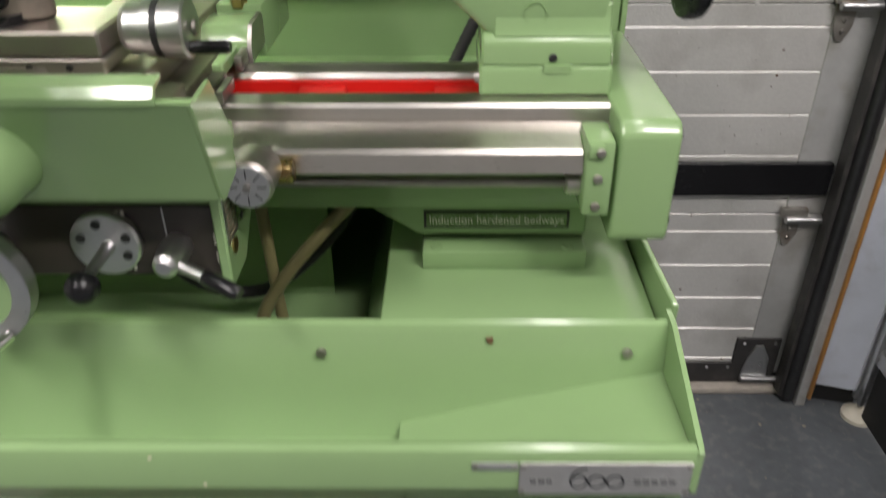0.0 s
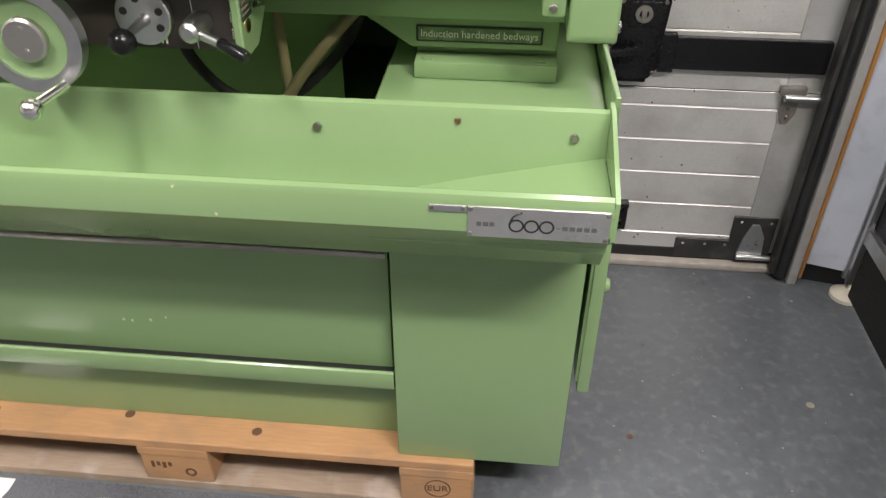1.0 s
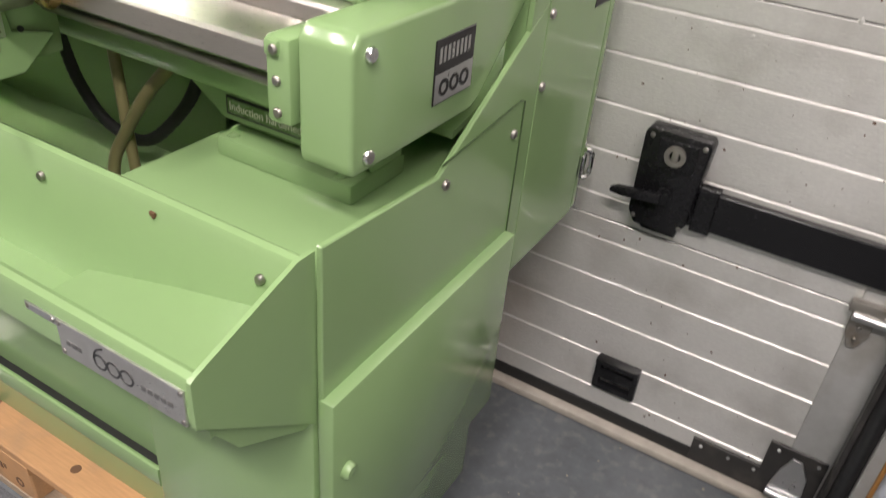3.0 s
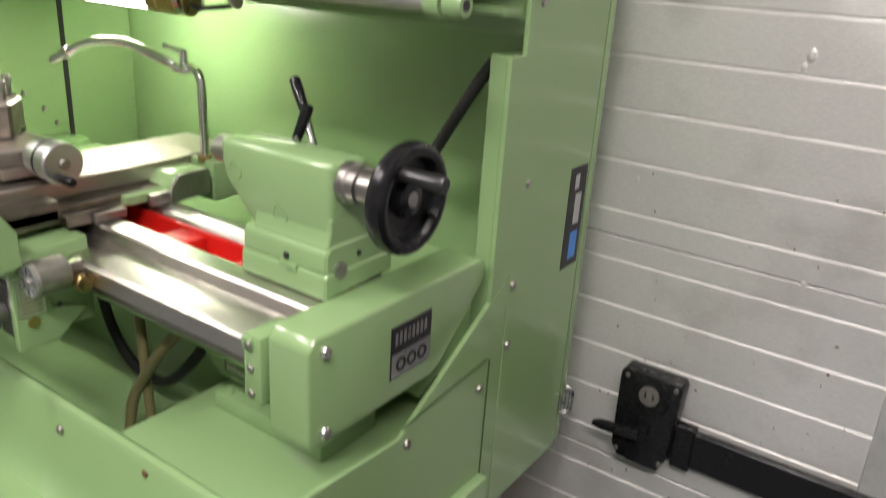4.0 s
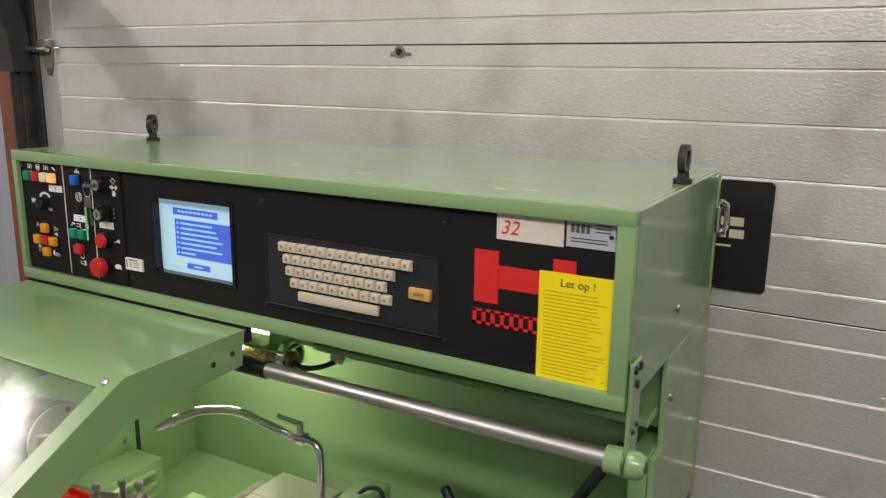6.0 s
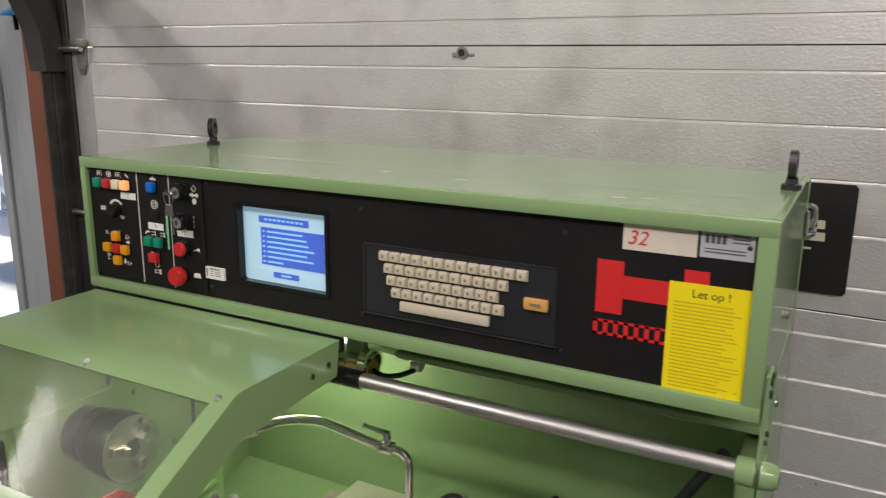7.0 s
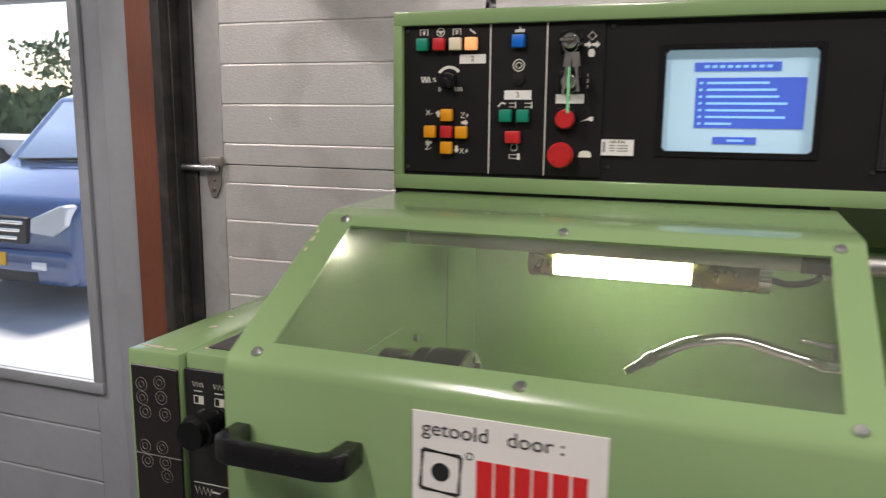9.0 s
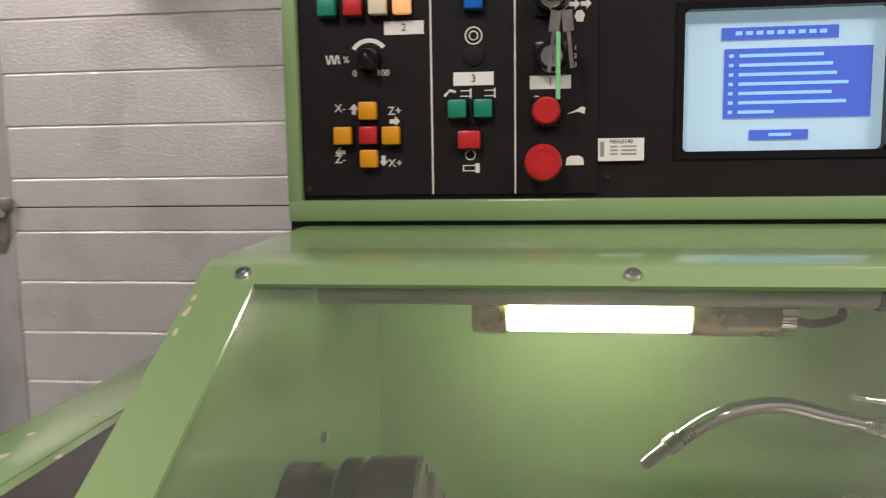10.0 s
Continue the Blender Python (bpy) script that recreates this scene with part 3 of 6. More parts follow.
def van(vx, vy, vg):
    v = thing("van", (vx, vy + 2.4, vg), "dark blue delivery van parked nose-on outside", "van")
    side = [(vy + 0.06, 0.24), (vy, 0.34), (vy - 0.02, 0.56), (vy + 0.02, 0.86), (vy + 0.12, 0.98), (vy + 0.85, 1.16), (vy + 1.02, 1.2), (vy + 1.75, 1.84), (vy + 2.1, 1.92), (vy + 4.9, 1.92), (vy + 4.95, 0.5), (vy + 4.9, 0.26)]
    part("body", prism([(y, z + vg) for y, z in side], "x", vx - 0.95, vx + 0.95, 0.09, 3), VANBLUE, v, angle=50)
    part("windscreen", prism([(vy + 1.015, 1.235 + vg), (vy + 1.66, 1.80 + vg), (vy + 1.70, 1.78 + vg), (vy + 1.06, 1.20 + vg)], "x", vx - 0.78, vx + 0.78, 0.01, 1), CARGLASS, v)
    gr = part("grille", box(vx - 0.47, vx + 0.47, vy - 0.045, vy + 0.05, 0.60 + vg, 0.83 + vg, 0.03), INK, v, "dark grille with chrome slats")
    for z in (0.64, 0.705, 0.77):
        part("slat", box(vx - 0.45 + (0.77 - z) * 0.5, vx + 0.45 - (0.77 - z) * 0.5, vy - 0.062, vy - 0.03, z + vg, z + 0.032 + vg, 0.006), CHROME, gr)
    part("emblem", ring((vx, vy - 0.07, 0.715 + vg), (0, 1, 0), 0.085, 0.068, 0.02), CHROME, gr)
    part("bumper", box(vx - 0.93, vx + 0.93, vy - 0.07, vy + 0.2, 0.27 + vg, 0.56 + vg, 0.05, 3), VANBLUE, v)
    part("lower_intake", box(vx - 0.6, vx + 0.6, vy - 0.078, vy, 0.29 + vg, 0.38 + vg, 0.01), INK, v)
    pt = part("number_plate", box(vx - 0.26, vx + 0.26, vy - 0.085, vy - 0.066, 0.42 + vg, 0.53 + vg, 0.004), PLATEYELLOW, v, "yellow number plate")
    part("printing", bars([(vx - 0.2 + i * 0.07, vx - 0.155 + i * 0.07, 0.445 + vg, 0.505 + vg) for i in range(6)], vy - 0.0852, 0.002), INK, pt)
    for s in (-1, 1):
        hl = part("headlight", prism([(vx + s * 0.5, 0.70), (vx + s * 0.52, 0.82), (vx + s * 0.86, 0.95), (vx + s * 0.92, 0.93), (vx + s * 0.90, 0.78), (vx + s * 0.75, 0.68)], "y", vy - 0.035, vy + 0.2, 0.012, 1), LAMPGLASS, v, "clear headlight")
        hl.location = (0, 0, vg)
        w = part("wheel", join(turned((vx + s * 0.72, vy + 0.95, 0.33 + vg), (vx + s * 0.955, vy + 0.95, 0.33 + vg), [(0, 0.31), (0.1, 0.33), (0.9, 0.33), (1, 0.31)], 36)), RUBBER, v)
        part("rim", turned((vx + s * 0.94, vy + 0.95, 0.33 + vg), (vx + s * 0.965, vy + 0.95, 0.33 + vg), [(0, 0.21), (1, 0.18)], 28), ALU, w)
        part("fog_lamp", box(vx + s * 0.62 - 0.08, vx + s * 0.62 + 0.08, vy - 0.08, vy, 0.40 + vg, 0.47 + vg, 0.01), LAMPGLASS, v)
    part("wiper", hose([(vx - 0.6, vy + 0.99, 1.23 + vg), (vx, vy + 1.0, 1.25 + vg), (vx + 0.55, vy + 1.02, 1.26 + vg)], 0.012, 6), RUBBER, v)
    return v


van(VX, VY, VG)
tr = thing("flatbed_trailer", (-11.2, 9.2, VG), "pale flatbed trailer with dark wheel in the yard", "trailer")
PALECAR = mat("pale_vehicle_paint", (0.55, 0.56, 0.58), 0.4, vary=0.06)
part("bed", box(-13.4, -9.6, 8.6, 10.4, 0.95, 1.2, 0.05), PALECAR, tr)
part("mudguard", prism([(-11.9, 0.75), (-11.7, 1.05), (-11.2, 1.15), (-10.7, 1.05), (-10.5, 0.75), (-10.6, 0.72), (-11.2, 0.95), (-11.8, 0.72)], "y", 8.45, 8.75), TRACK, tr)
w = part("wheel", turned((-11.2, 8.45, 0.40), (-11.2, 8.7, 0.40), [(0, 0.44), (0.1, 0.48), (0.9, 0.48), (1, 0.44)], 32), RUBBER, tr)
part("rim", turned((-11.2, 8.42, 0.40), (-11.2, 8.46, 0.40), [(0, 0.2), (1, 0.26)], 24), ALU, w)
part("headboard", box(-13.5, -13.2, 8.6, 10.4, 0.9, 2.0, 0.05), VANBLUE, tr)
random.seed(21)
LEAF = mat("hedge_leaf", (0.06, 0.11, 0.045), 0.6, vary=0.35, grain=3)


def leaves(n_, centre, size, leaf):
    bm = bmesh.new()
    for _ in range(n_):
        p = Vector((centre[0] + size[0] * (random.random() - 0.5), centre[1] + size[1] * (random.random() - 0.5), centre[2] + size[2] * (random.random() - 0.5)))
        q = Euler((random.random() * 6, random.random() * 6, random.random() * 6)).to_matrix()
        s = leaf * (0.6 + random.random())
        vv = [bm.verts.new(p + q @ Vector(c) * s) for c in ((-1, 0, 0), (0, -0.5, 0.15), (1, 0, 0), (0, 0.5, 0.15))]
        bm.faces.new(vv)
    return bm


hd = thing("hedge", (-22, 21, VG), "clipped green hedge along the far side of the yard", "hedge")
part("foliage", join(leaves(5200, (-24, 20.5, 1.1), (30, 1.1, 2.5), 0.2), box(-39, -9, 20.2, 20.9, VG, 2.0)), LEAF, hd)
tre = thing("tree", (-26, 27, VG), "bare hazy tree behind the hedge", "tree")
part("trunk", turned((-26, 27, VG), (-26, 27, 2.6), [(0, 0.25), (1, 0.15)], 12), BROWN, tre)
part("limb", join(*[turned((-26, 27, 1.8 + 0.2 * i), (-26 + 2.0 * math.cos(i * 1.3), 27 + 2.0 * math.sin(i * 1.3), 3.2 + 0.25 * i), [(0, 0.09), (1, 0.03)], 8) for i in range(7)]), BROWN, tre)
part("crown", join(*[leaves(260, (-26 + 2.2 * math.cos(i * 1.3), 27 + 2.2 * math.sin(i * 1.3), 3.0 + 0.22 * i), (2.2, 2.2, 1.5), 0.14) for i in range(7)]), LEAF, tre)


# ---- pallet, mat and cable ----
PX0, PX1, PY0 = -1.115, 0.085, 0.703
pal = thing("pallet", (-0.515, 1.1, 0), "worn pine euro pallet under the lathe stand", "pallet")
for y, w in ((PY0, 0.145), (PY0 + 0.19, 0.1), (PY0 + 0.327, 0.145), (PY0 + 0.51, 0.1), (PY0 + 0.655, 0.145)):
    part("deck_board", box(PX0, PX1, y, y + w, 0.122, 0.144, 0.002, 1), WOOD, pal)
for x in (PX0, PX0 + 0.5275, PX1 - 0.145):
    part("cross_board", box(x, x + 0.145, PY0, PY0 + 0.8, 0.100, 0.122, 0.001, 1), WOOD, pal)
    for y, w in ((PY0 + 0.002, 0.1), (PY0 + 0.35, 0.1), (PY0 + 0.698, 0.1)):
        part("block", box(x + 0.001, x + 0.144, y, y + w, 0.022, 0.100, 0.003, 1), WOOD, pal)
for y in (PY0 + 0.001, PY0 + 0.35, PY0 + 0.7):
    part("skid_board", box(PX0, PX1, y, y + 0.1, 0.0, 0.022, 0.001, 1), WOODDARK, pal, "weathered bottom board")
cx, cz = PX1 - 0.07, 0.064
part("burnt_oval", ring((cx, PY0 + 0.0018, cz), (0, 1, 0), 0.026, 0.0235, 0.001), BURN, pal)
words("burnt_stamp", "EUR", 0.024, (cx, PY0 + 0.0014, cz), BURN, pal, depth=0.0004)
cx = PX0 + 0.5275 + 0.07
for i in range(4):
    part("burnt_stamp", box(cx - 0.05 + i * 0.012, cx - 0.05 + i * 0.012 + 0.007, PY0 + 0.0012, PY0 + 0.0022, cz - 0.004 + (i % 2) * 0.006, cz + 0.014), BURN, pal)
part("burnt_oval", ring((cx + 0.03, PY0 + 0.0018, cz - 0.012), (0, 1, 0), 0.012, 0.007, 0.001), BURN, pal)
for x, y in ((-0.62, 0.765), (-0.35, 0.745), (-0.9, 0.75), (-0.22, 0.79)):
    part("knot", turned((x, y, 0.1435), (x, y, 0.1443), [(0, 0.011), (1, 0.010)], 14), BURN, pal)

bm = bmesh.new()
random.seed(3)
nx, ny = 40, 36
grid = [[bm.verts.new((-0.86 + 0.52 * i / nx + 0.012 * math.sin(j * 0.9) * (i in (0, nx)), -0.1 + 0.795 * j / ny, 0.004 + 0.003 * random.random())) for j in range(ny + 1)] for i in range(nx + 1)]
for i in range(nx):
    for j in range(ny):
        bm.faces.new((grid[i][j], grid[i + 1][j], grid[i + 1][j + 1], grid[i][j + 1]))
ex = bmesh.ops.extrude_face_region(bm, geom=list(bm.faces))
for v in [e for e in ex["geom"] if isinstance(e, bmesh.types.BMVert)]:
    v.co.z = 0.0
bmesh.ops.recalc_face_normals(bm, faces=list(bm.faces))
solo("floor_mat", bm, CARPET, "grey speckled carpet mat lying on the floor", "mat")
loops = []
random.seed(8)
for k in range(5):
    a0 = random.random()
    for i in range(14):
        a = a0 + i / 14 * 2 * math.pi
        loops.append((-0.655 + (0.062 + 0.006 * k) * math.cos(a) + 0.006 * k, 0.585 + (0.040 + 0.004 * k) * math.sin(a), 0.013 + 0.004 * k + 0.003 * math.sin(a * 3)))
cb = thing("cable_coil", (-0.655, 0.585, 0.007), "coiled beige power cable lying on the grey mat", "cable")
part("coil", hose(loops + [(-0.60, 0.50, 0.02), (-0.63, 0.48, 0.013)], 0.0045, 8, 4), CABLE, cb)
part("plug", box(-0.68, -0.645, 0.555, 0.585, 0.008, 0.03, 0.005), CABLE, cb)
solo("paper_sheet", box(-1.05, -0.87, 0.4, 0.69, 0.0, 0.0012), WHITE, "white paper sheet lying beside the mat", "paper")
FLECK = mat("dull_paint_fleck", (0.30, 0.27, 0.21), 0.7, vary=0.2)
for x, y, r, mm in ((0.845, 1.065, 0.011, FLECK), (0.42, 0.93, 0.008, BURN)):
    solo("floor_stain", turned((x, y, -0.001), (x, y, 0.0012), [(0, r), (1, r * 0.8)], 9), mm, "small pale paint fleck on the concrete floor", "stain")


# ---- lathe: stand and chip tray ----
ST = thing("lathe_stand", (-0.4, 1.05, 0.144), "green sheet-steel lathe stand with deep chip tray", "machine stand", group="lathe")
SY = 0.716
XL = -1.30
part("plinth_right", box(-0.062, 0.246, SY, 1.165, 0.144, 0.70, 0.004), GREEN, ST)
part("front_panel", box(XL, -0.068, 0.738, 0.75, 0.335, 0.66, 0.003), GREEN, ST)
part("panel_flange", prism([(0.735, 0.622), (0.720, 0.642), (0.720, 0.66), (0.745, 0.66), (0.745, 0.622)], "x", XL, -0.066), GREEN, ST)
# black strip painted in for the shadow line above the panel lip
part("slit", box(XL, -0.066, 0.7245, 0.7378, 0.340, 0.3575), INK, ST)
# thin metal strip shaped to give the highlight line along the panel top
part("panel_edge", prism([(0.7378, 0.603), (0.7350, 0.601), (0.7325, 0.608), (0.7340, 0.611), (0.7378, 0.612)], "x", XL, -0.072), DULL, ST, "thin steel strip standing in for the panel's top highlight")
part("panel_lip", prism([(0.724, 0.360), (0.720, 0.3615), (0.717, 0.359), (0.716, 0.354), (0.716, 0.326), (0.718, 0.321), (0.724, 0.319), (0.745, 0.319), (0.745, 0.329), (0.724, 0.330)], "x", XL, -0.064, 0.0), GREEN, ST)
part("kick_plate", box(XL, -0.062, 0.772, 1.165, 0.144, 0.36, 0.003), GREEN, ST)
part("plinth_left", box(XL, -0.961, 0.78, 1.165, 0.144, 0.86, 0.004), GREEN, ST)
# tray: splash wall, trough and front lip, closed at the ends
tray = [(0.551, 0.790), (0.546, 0.795), (0.546, 0.838), (0.549, 0.846), (0.556, 0.849), (0.562, 0.846), (0.566, 0.800), (0.600, 0.760), (0.660, 0.752), (0.684, 0.80), (0.694, 0.880), (0.699, 0.889), (0.706, 0.892), (0.712, 0.888),
        (0.716, 0.70), (0.716, 0.655), (0.70, 0.655), (0.60, 0.715)]
part("chip_tray", prism(tray, "x", XL, 0.246), GREEN, ST, angle=28)
part("tray_end", prism([(0.546, 0.790), (0.546, 0.846), (0.552, 0.850), (0.69, 0.898), (0.716, 0.898), (0.716, 0.655)], "x", 0.2462, 0.252), GREEN, ST)
# sloped filler plate in the right end of the trough
bm = bmesh.new()
vs = [bm.verts.new(p) for p in ((0.2458, 0.566, 0.832), (-0.060, 0.572, 0.764), (-0.058, 0.676, 0.768), (0.2458, 0.6885, 0.829))]
vb = [bm.verts.new((v.co.x, v.co.y - (0.02 if v.co.y > 0.6 else 0), 0.757)) for v in vs]
bm.faces.new(vs)
for i in range(4):
    bm.faces.new((vs[i], vs[(i + 1) % 4], vb[(i + 1) % 4], vb[i]))
bmesh.ops.delete(bm, geom=[v for v in bm.verts if not v.link_faces], context="VERTS")
bmesh.ops.recalc_face_normals(bm, faces=list(bm.faces))
part("tray_filler", bm, GREEN, ST, "bright green sloped filler plate")
for x in (-0.147, 0.202):
    b = bolt_head((x, 0.690, 0.856), (0, -1, 0.1), 0.006, 0.005)
    part("bolt", b, DULL, ST)
part("paint_chip", prism([(0.041, 0.876), (0.049, 0.876), (0.049, 0.871), (0.046, 0.868), (0.044, 0.871), (0.0415, 0.872)], "y", 0.6895, 0.693), BURN, ST, "bare chip in the paint")
# maker's plate
pl = part("maker_plate", box(0.070, 0.243, 0.5435, 0.5462, 0.790, 0.834, 0.0005, 1), PLATE, ST, "brushed maker's plate with worn engraving")
xs = []
for i, w in enumerate((0.006, 0.007, 0.006)):
    xs.append((0.081 + i * 0.008, 0.081 + i * 0.008 + w, 0.8065, 0.8125))
for i in range(5):
    xs.append((0.186 + i * 0.0088, 0.186 + i * 0.0088 + 0.0068, 0.8055, 0.8115))
ENGR = mat("grey_engraving", (0.10, 0.10, 0.10), 0.5)
for grp in (xs[:3], xs[3:]):
    part("lettering", bars(grp, 0.5436), ENGR, pl)
part("numeral", join(*[ring((0.130 + i * 0.0185, 0.5433, 0.809), (0, 1, 0), 0.0095, 0.0072, 0.0008, 24) for i in range(3)], hose([(0.121, 0.5433, 0.810), (0.126, 0.5433, 0.822), (0.137, 0.5433, 0.829)], 0.0012, 6, 5)), DARKMETAL, pl)
for x in (0.0735, 0.2395):
    for z in (0.794, 0.830):
        part("screw", bolt_head((x, 0.5436, z), (0, -1, 0), 0.0032, 0.0012), DULL, pl)
sp = part("strip_plate", box(0.022, 0.0685, 0.5440, 0.5462, 0.824, 0.8335, 0.0005, 1), ALU, ST, "small bare aluminium strip")
for x in (0.0255, 0.064):
    part("screw", bolt_head((x, 0.5442, 0.829), (0, -1, 0), 0.0028, 0.001), DULL, sp)
# inside of the tray and the bed pad
part("tray_floor", box(XL, 0.25, SY - 0.002, 1.40, 0.66, 0.70), GREEN, ST)
part("bed_pad", prism([(SY - 0.003, 0.70), (SY - 0.003, 0.846), (SY + 0.010, 0.853), (1.24, 0.853), (1.24, 0.70)], "x", -0.085, 0.251, 0.002, 1), GREEN, ST)
part("pad_skirt", prism([(-0.085, 0.852), (-0.085, 0.70), (-0.13, 0.70)], "y", SY, 1.24), GREEN, ST)
part("tray_back", box(XL, 0.25, 1.380, 1.392, 0.70, 0.959), GREEN, ST)
part("tray_apron", box(XL, -0.186, 1.030, 1.036, 0.70, 0.905), GREEN, ST)
part("tray_slope", prism([(1.036, 0.905), (1.379, 0.982), (1.379, 0.972), (1.036, 0.895)], "x", -0.945, 0.221), GREEN, ST)
# right side sheets
SX = 0.2525
part("side_sheet", prism([(SY + 0.0, 0.66), (SY + 0.0, 0.905), (0.94, 0.890), (1.205, 1.052), (1.205, 0.37), (0.72, 0.37)], "x", SX, SX + 0.008, 0.0015, 1), GREEN, ST)
part("side_seam", join(hose([(0.2612, 0.945, 0.905), (0.2612, 1.15, 0.925), (0.2612, 1.165, 0.92), (0.2612, 1.165, 0.62)], 0.0016, 6, 1)), mat("dark_joint", (0.05, 0.09, 0.03), 0.6), ST)
hatch = part("side_hatch", prism([(0.713, 0.352), (0.713, 0.698), (1.165, 0.706), (1.165, 0.352)], "x", SX + 0.0045, SX + 0.0255, 0.003), GREEN, ST, "raised green service hatch")
part("hatch_back", box(SX + 0.0082, SX + 0.0095, 0.722, 1.155, 0.38, 0.695), RUBBER, ST)
part("knob", bolt_head((SX + 0.0255, 0.740, 0.572), (1, 0, 0), 0.012, 0.01), GREEN, hatch)
for y, z in ((1.140, 0.878), (0.955, 0.875), (1.215, 1.032), (1.216, 0.926)):
    part("screw", bolt_head((SX + 0.008, y, z), (1, 0, 0), 0.007, 0.005), DULL, ST)

# ---- lathe: bed ----
BED = thing("lathe_bed", (0.07, 0.9, 0.853), "green cast lathe bed with ground steel ways", "lathe bed", group="lathe")
BX0, BX1 = -0.9, 0.205
WZ = 1.096
part("front_way", prism([(0.842, WZ - 0.004), (0.846, WZ), (0.880, WZ), (0.886, WZ - 0.004), (0.886, WZ - 0.05), (0.826, WZ - 0.05), (0.826, WZ - 0.026), (0.842, WZ - 0.022)], "x", BX0, BX1), STEEL, BED, "ground steel front bedway", 8)
part("rear_way", prism([(0.948, WZ - 0.006), (0.952, WZ), (0.968, WZ + 0.006), (0.988, WZ + 0.002), (1.004, WZ - 0.01), (1.004, WZ - 0.05), (0.946, WZ - 0.05)], "x", BX0, BX1 - 0.03), STEEL, BED, "ground steel rear bedway", 8)
part("bed_casting", join(prism([(0.845, WZ - 0.049), (0.845, 0.975), (0.86, 0.952), (0.872, 0.948), (0.99, 0.948), (0.99, WZ - 0.049)], "x", BX0, BX1 - 0.005),
                         ), GREEN, BED)
part("bed_core", join(box(BX0, BX1 - 0.002, 0.8865, 0.9455, 0.99, WZ - 0.040), box(BX0, BX1 - 0.032, 0.9415, 0.9475, WZ - 0.041, WZ - 0.008), box(BX0, BX1 - 0.002, 0.8862, 0.8890, WZ - 0.041, WZ - 0.006)), RED_BED, BED, "red painted trough between the ways")
for x in (-0.19, -0.02):
    part("web", prism([(0.8885, WZ - 0.041), (0.8885, WZ - 0.012), (0.942, WZ - 0.012), (0.942, WZ - 0.041)], "x", x, x + 0.06, 0.004), RED_BED, BED)
# foot under the tailstock end
part("foot", join(prism([(-0.145, 0.960), (-0.11, 0.940), (-0.042, 0.895), (0.180, 0.895), (0.180, 0.96)], "y", 0.8895, 0.98, 0.003, 1),
                  prism([(0.8915, 0.900), (0.904, 0.892), (0.912, 0.881), (0.912, 0.86), (0.978, 0.86), (0.978, 0.900)], "x", -0.036, 0.180), box(-0.037, 0.182, 0.868, 0.985, 0.8532, 0.881, 0.004)), GREEN, BED)
for x in (-0.018, 0.156):
    ft = join(ring((x, 0.8805, 0.8820), (0, 0, 1), 0.0080, 0.0045, 0.003, 20), rod((x, 0.8805, 0.880), (x, 0.8805, 0.8825), 0.004))
    part("bolt", ft, GREEN, BED)
lab = part("name_strip", box(-0.0345, 0.1570, 0.8870, 0.8900, 0.9055, 0.9315, 0.001, 1), INK, BED, "black strip with raised pale words")
part("fill", box(-0.0310, 0.1535, 0.8864, 0.8877, 0.9088, 0.9282, 0.0004, 1), mat("green_strip_fill", (0.15, 0.23, 0.10), 0.3), lab, "dark green field")
words("lettering", "Induction hardened bedways", 0.0158, (0.0612, 0.8860, 0.9185), MARK, lab, width=0.97)
# feed rod, leadscrew cover and end bracket
part("leadscrew_cover", prism([(0.840, 1.0755), (0.785, 1.066), (0.779, 1.062), (0.7755, 1.040), (0.781, 1.039), (0.786, 1.057), (0.840, 1.067)], "x", -0.30, 0.147), STEEL, BED, "folded bright steel leadscrew cover", 8)
part("feed_rod", rod((-0.6, 0.800, 1.018), (0.150, 0.800, 1.018), 0.0065), DULL, BED)
part("collar", rod((0.132, 0.800, 1.018), (0.150, 0.800, 1.018), 0.014, 0.002), STEEL, BED)
br = part("end_bracket", join(box(0.148, 0.180, 0.768, 0.83, 0.990, 1.082, 0.005), box(0.150, 0.168, 0.764, 0.80, 1.062, 1.079, 0.003)), GREEN, BED)
for z in (1.070, 1.037, 1.003):
    part("bolt", bolt_head((0.163, 0.7645 if z > 1.06 else 0.768, z), (0, -1, 0), 0.0055, 0.003), DULL, br)
for x in (-0.005, 0.065):
    part("plug", rod((x, 0.842, 1.031), (x, 0.847, 1.031), 0.005), INK, BED)
# end cover
cap = part("end_cover", prism([(0.778, 0.952), (0.774, 0.962), (0.774, 1.086), (0.786, 1.100), (1.13, 1.099), (1.145, 1.09), (1.145, 1.06), (1.04, 0.962), (1.02, 0.952)], "x", 0.184, 0.252, 0.009, 3), GREEN, BED, "rounded green end cover")
bd = part("badge", box(0.2515, 0.2535, 0.922, 1.010, 0.985, 1.062, 0.001, 1), SIGNBLACK, cap, "black and silver maker's badge")
part("badge_lower", box(0.2520, 0.2539, 0.924, 1.008, 0.987, 1.022), ALU, bd)
part("lettering", join(*[box(0.2532, 0.2540, 0.930 + i * 0.009, 0.935 + i * 0.009, 1.034, 1.052) for i in range(8)]), ALU, bd)
part("numeral", join(*[ring((0.2541, 0.943 + i * 0.023, 1.004), (1, 0, 0), 0.0105, 0.006, 0.001, 16) for i in range(3)]), INK, bd)
for y, z in ((0.800, 1.078), (0.800, 0.970)):
    part("screw", bolt_head((0.2515, y, z), (1, 0, 0), 0.0085, 0.006), CHROME, cap)

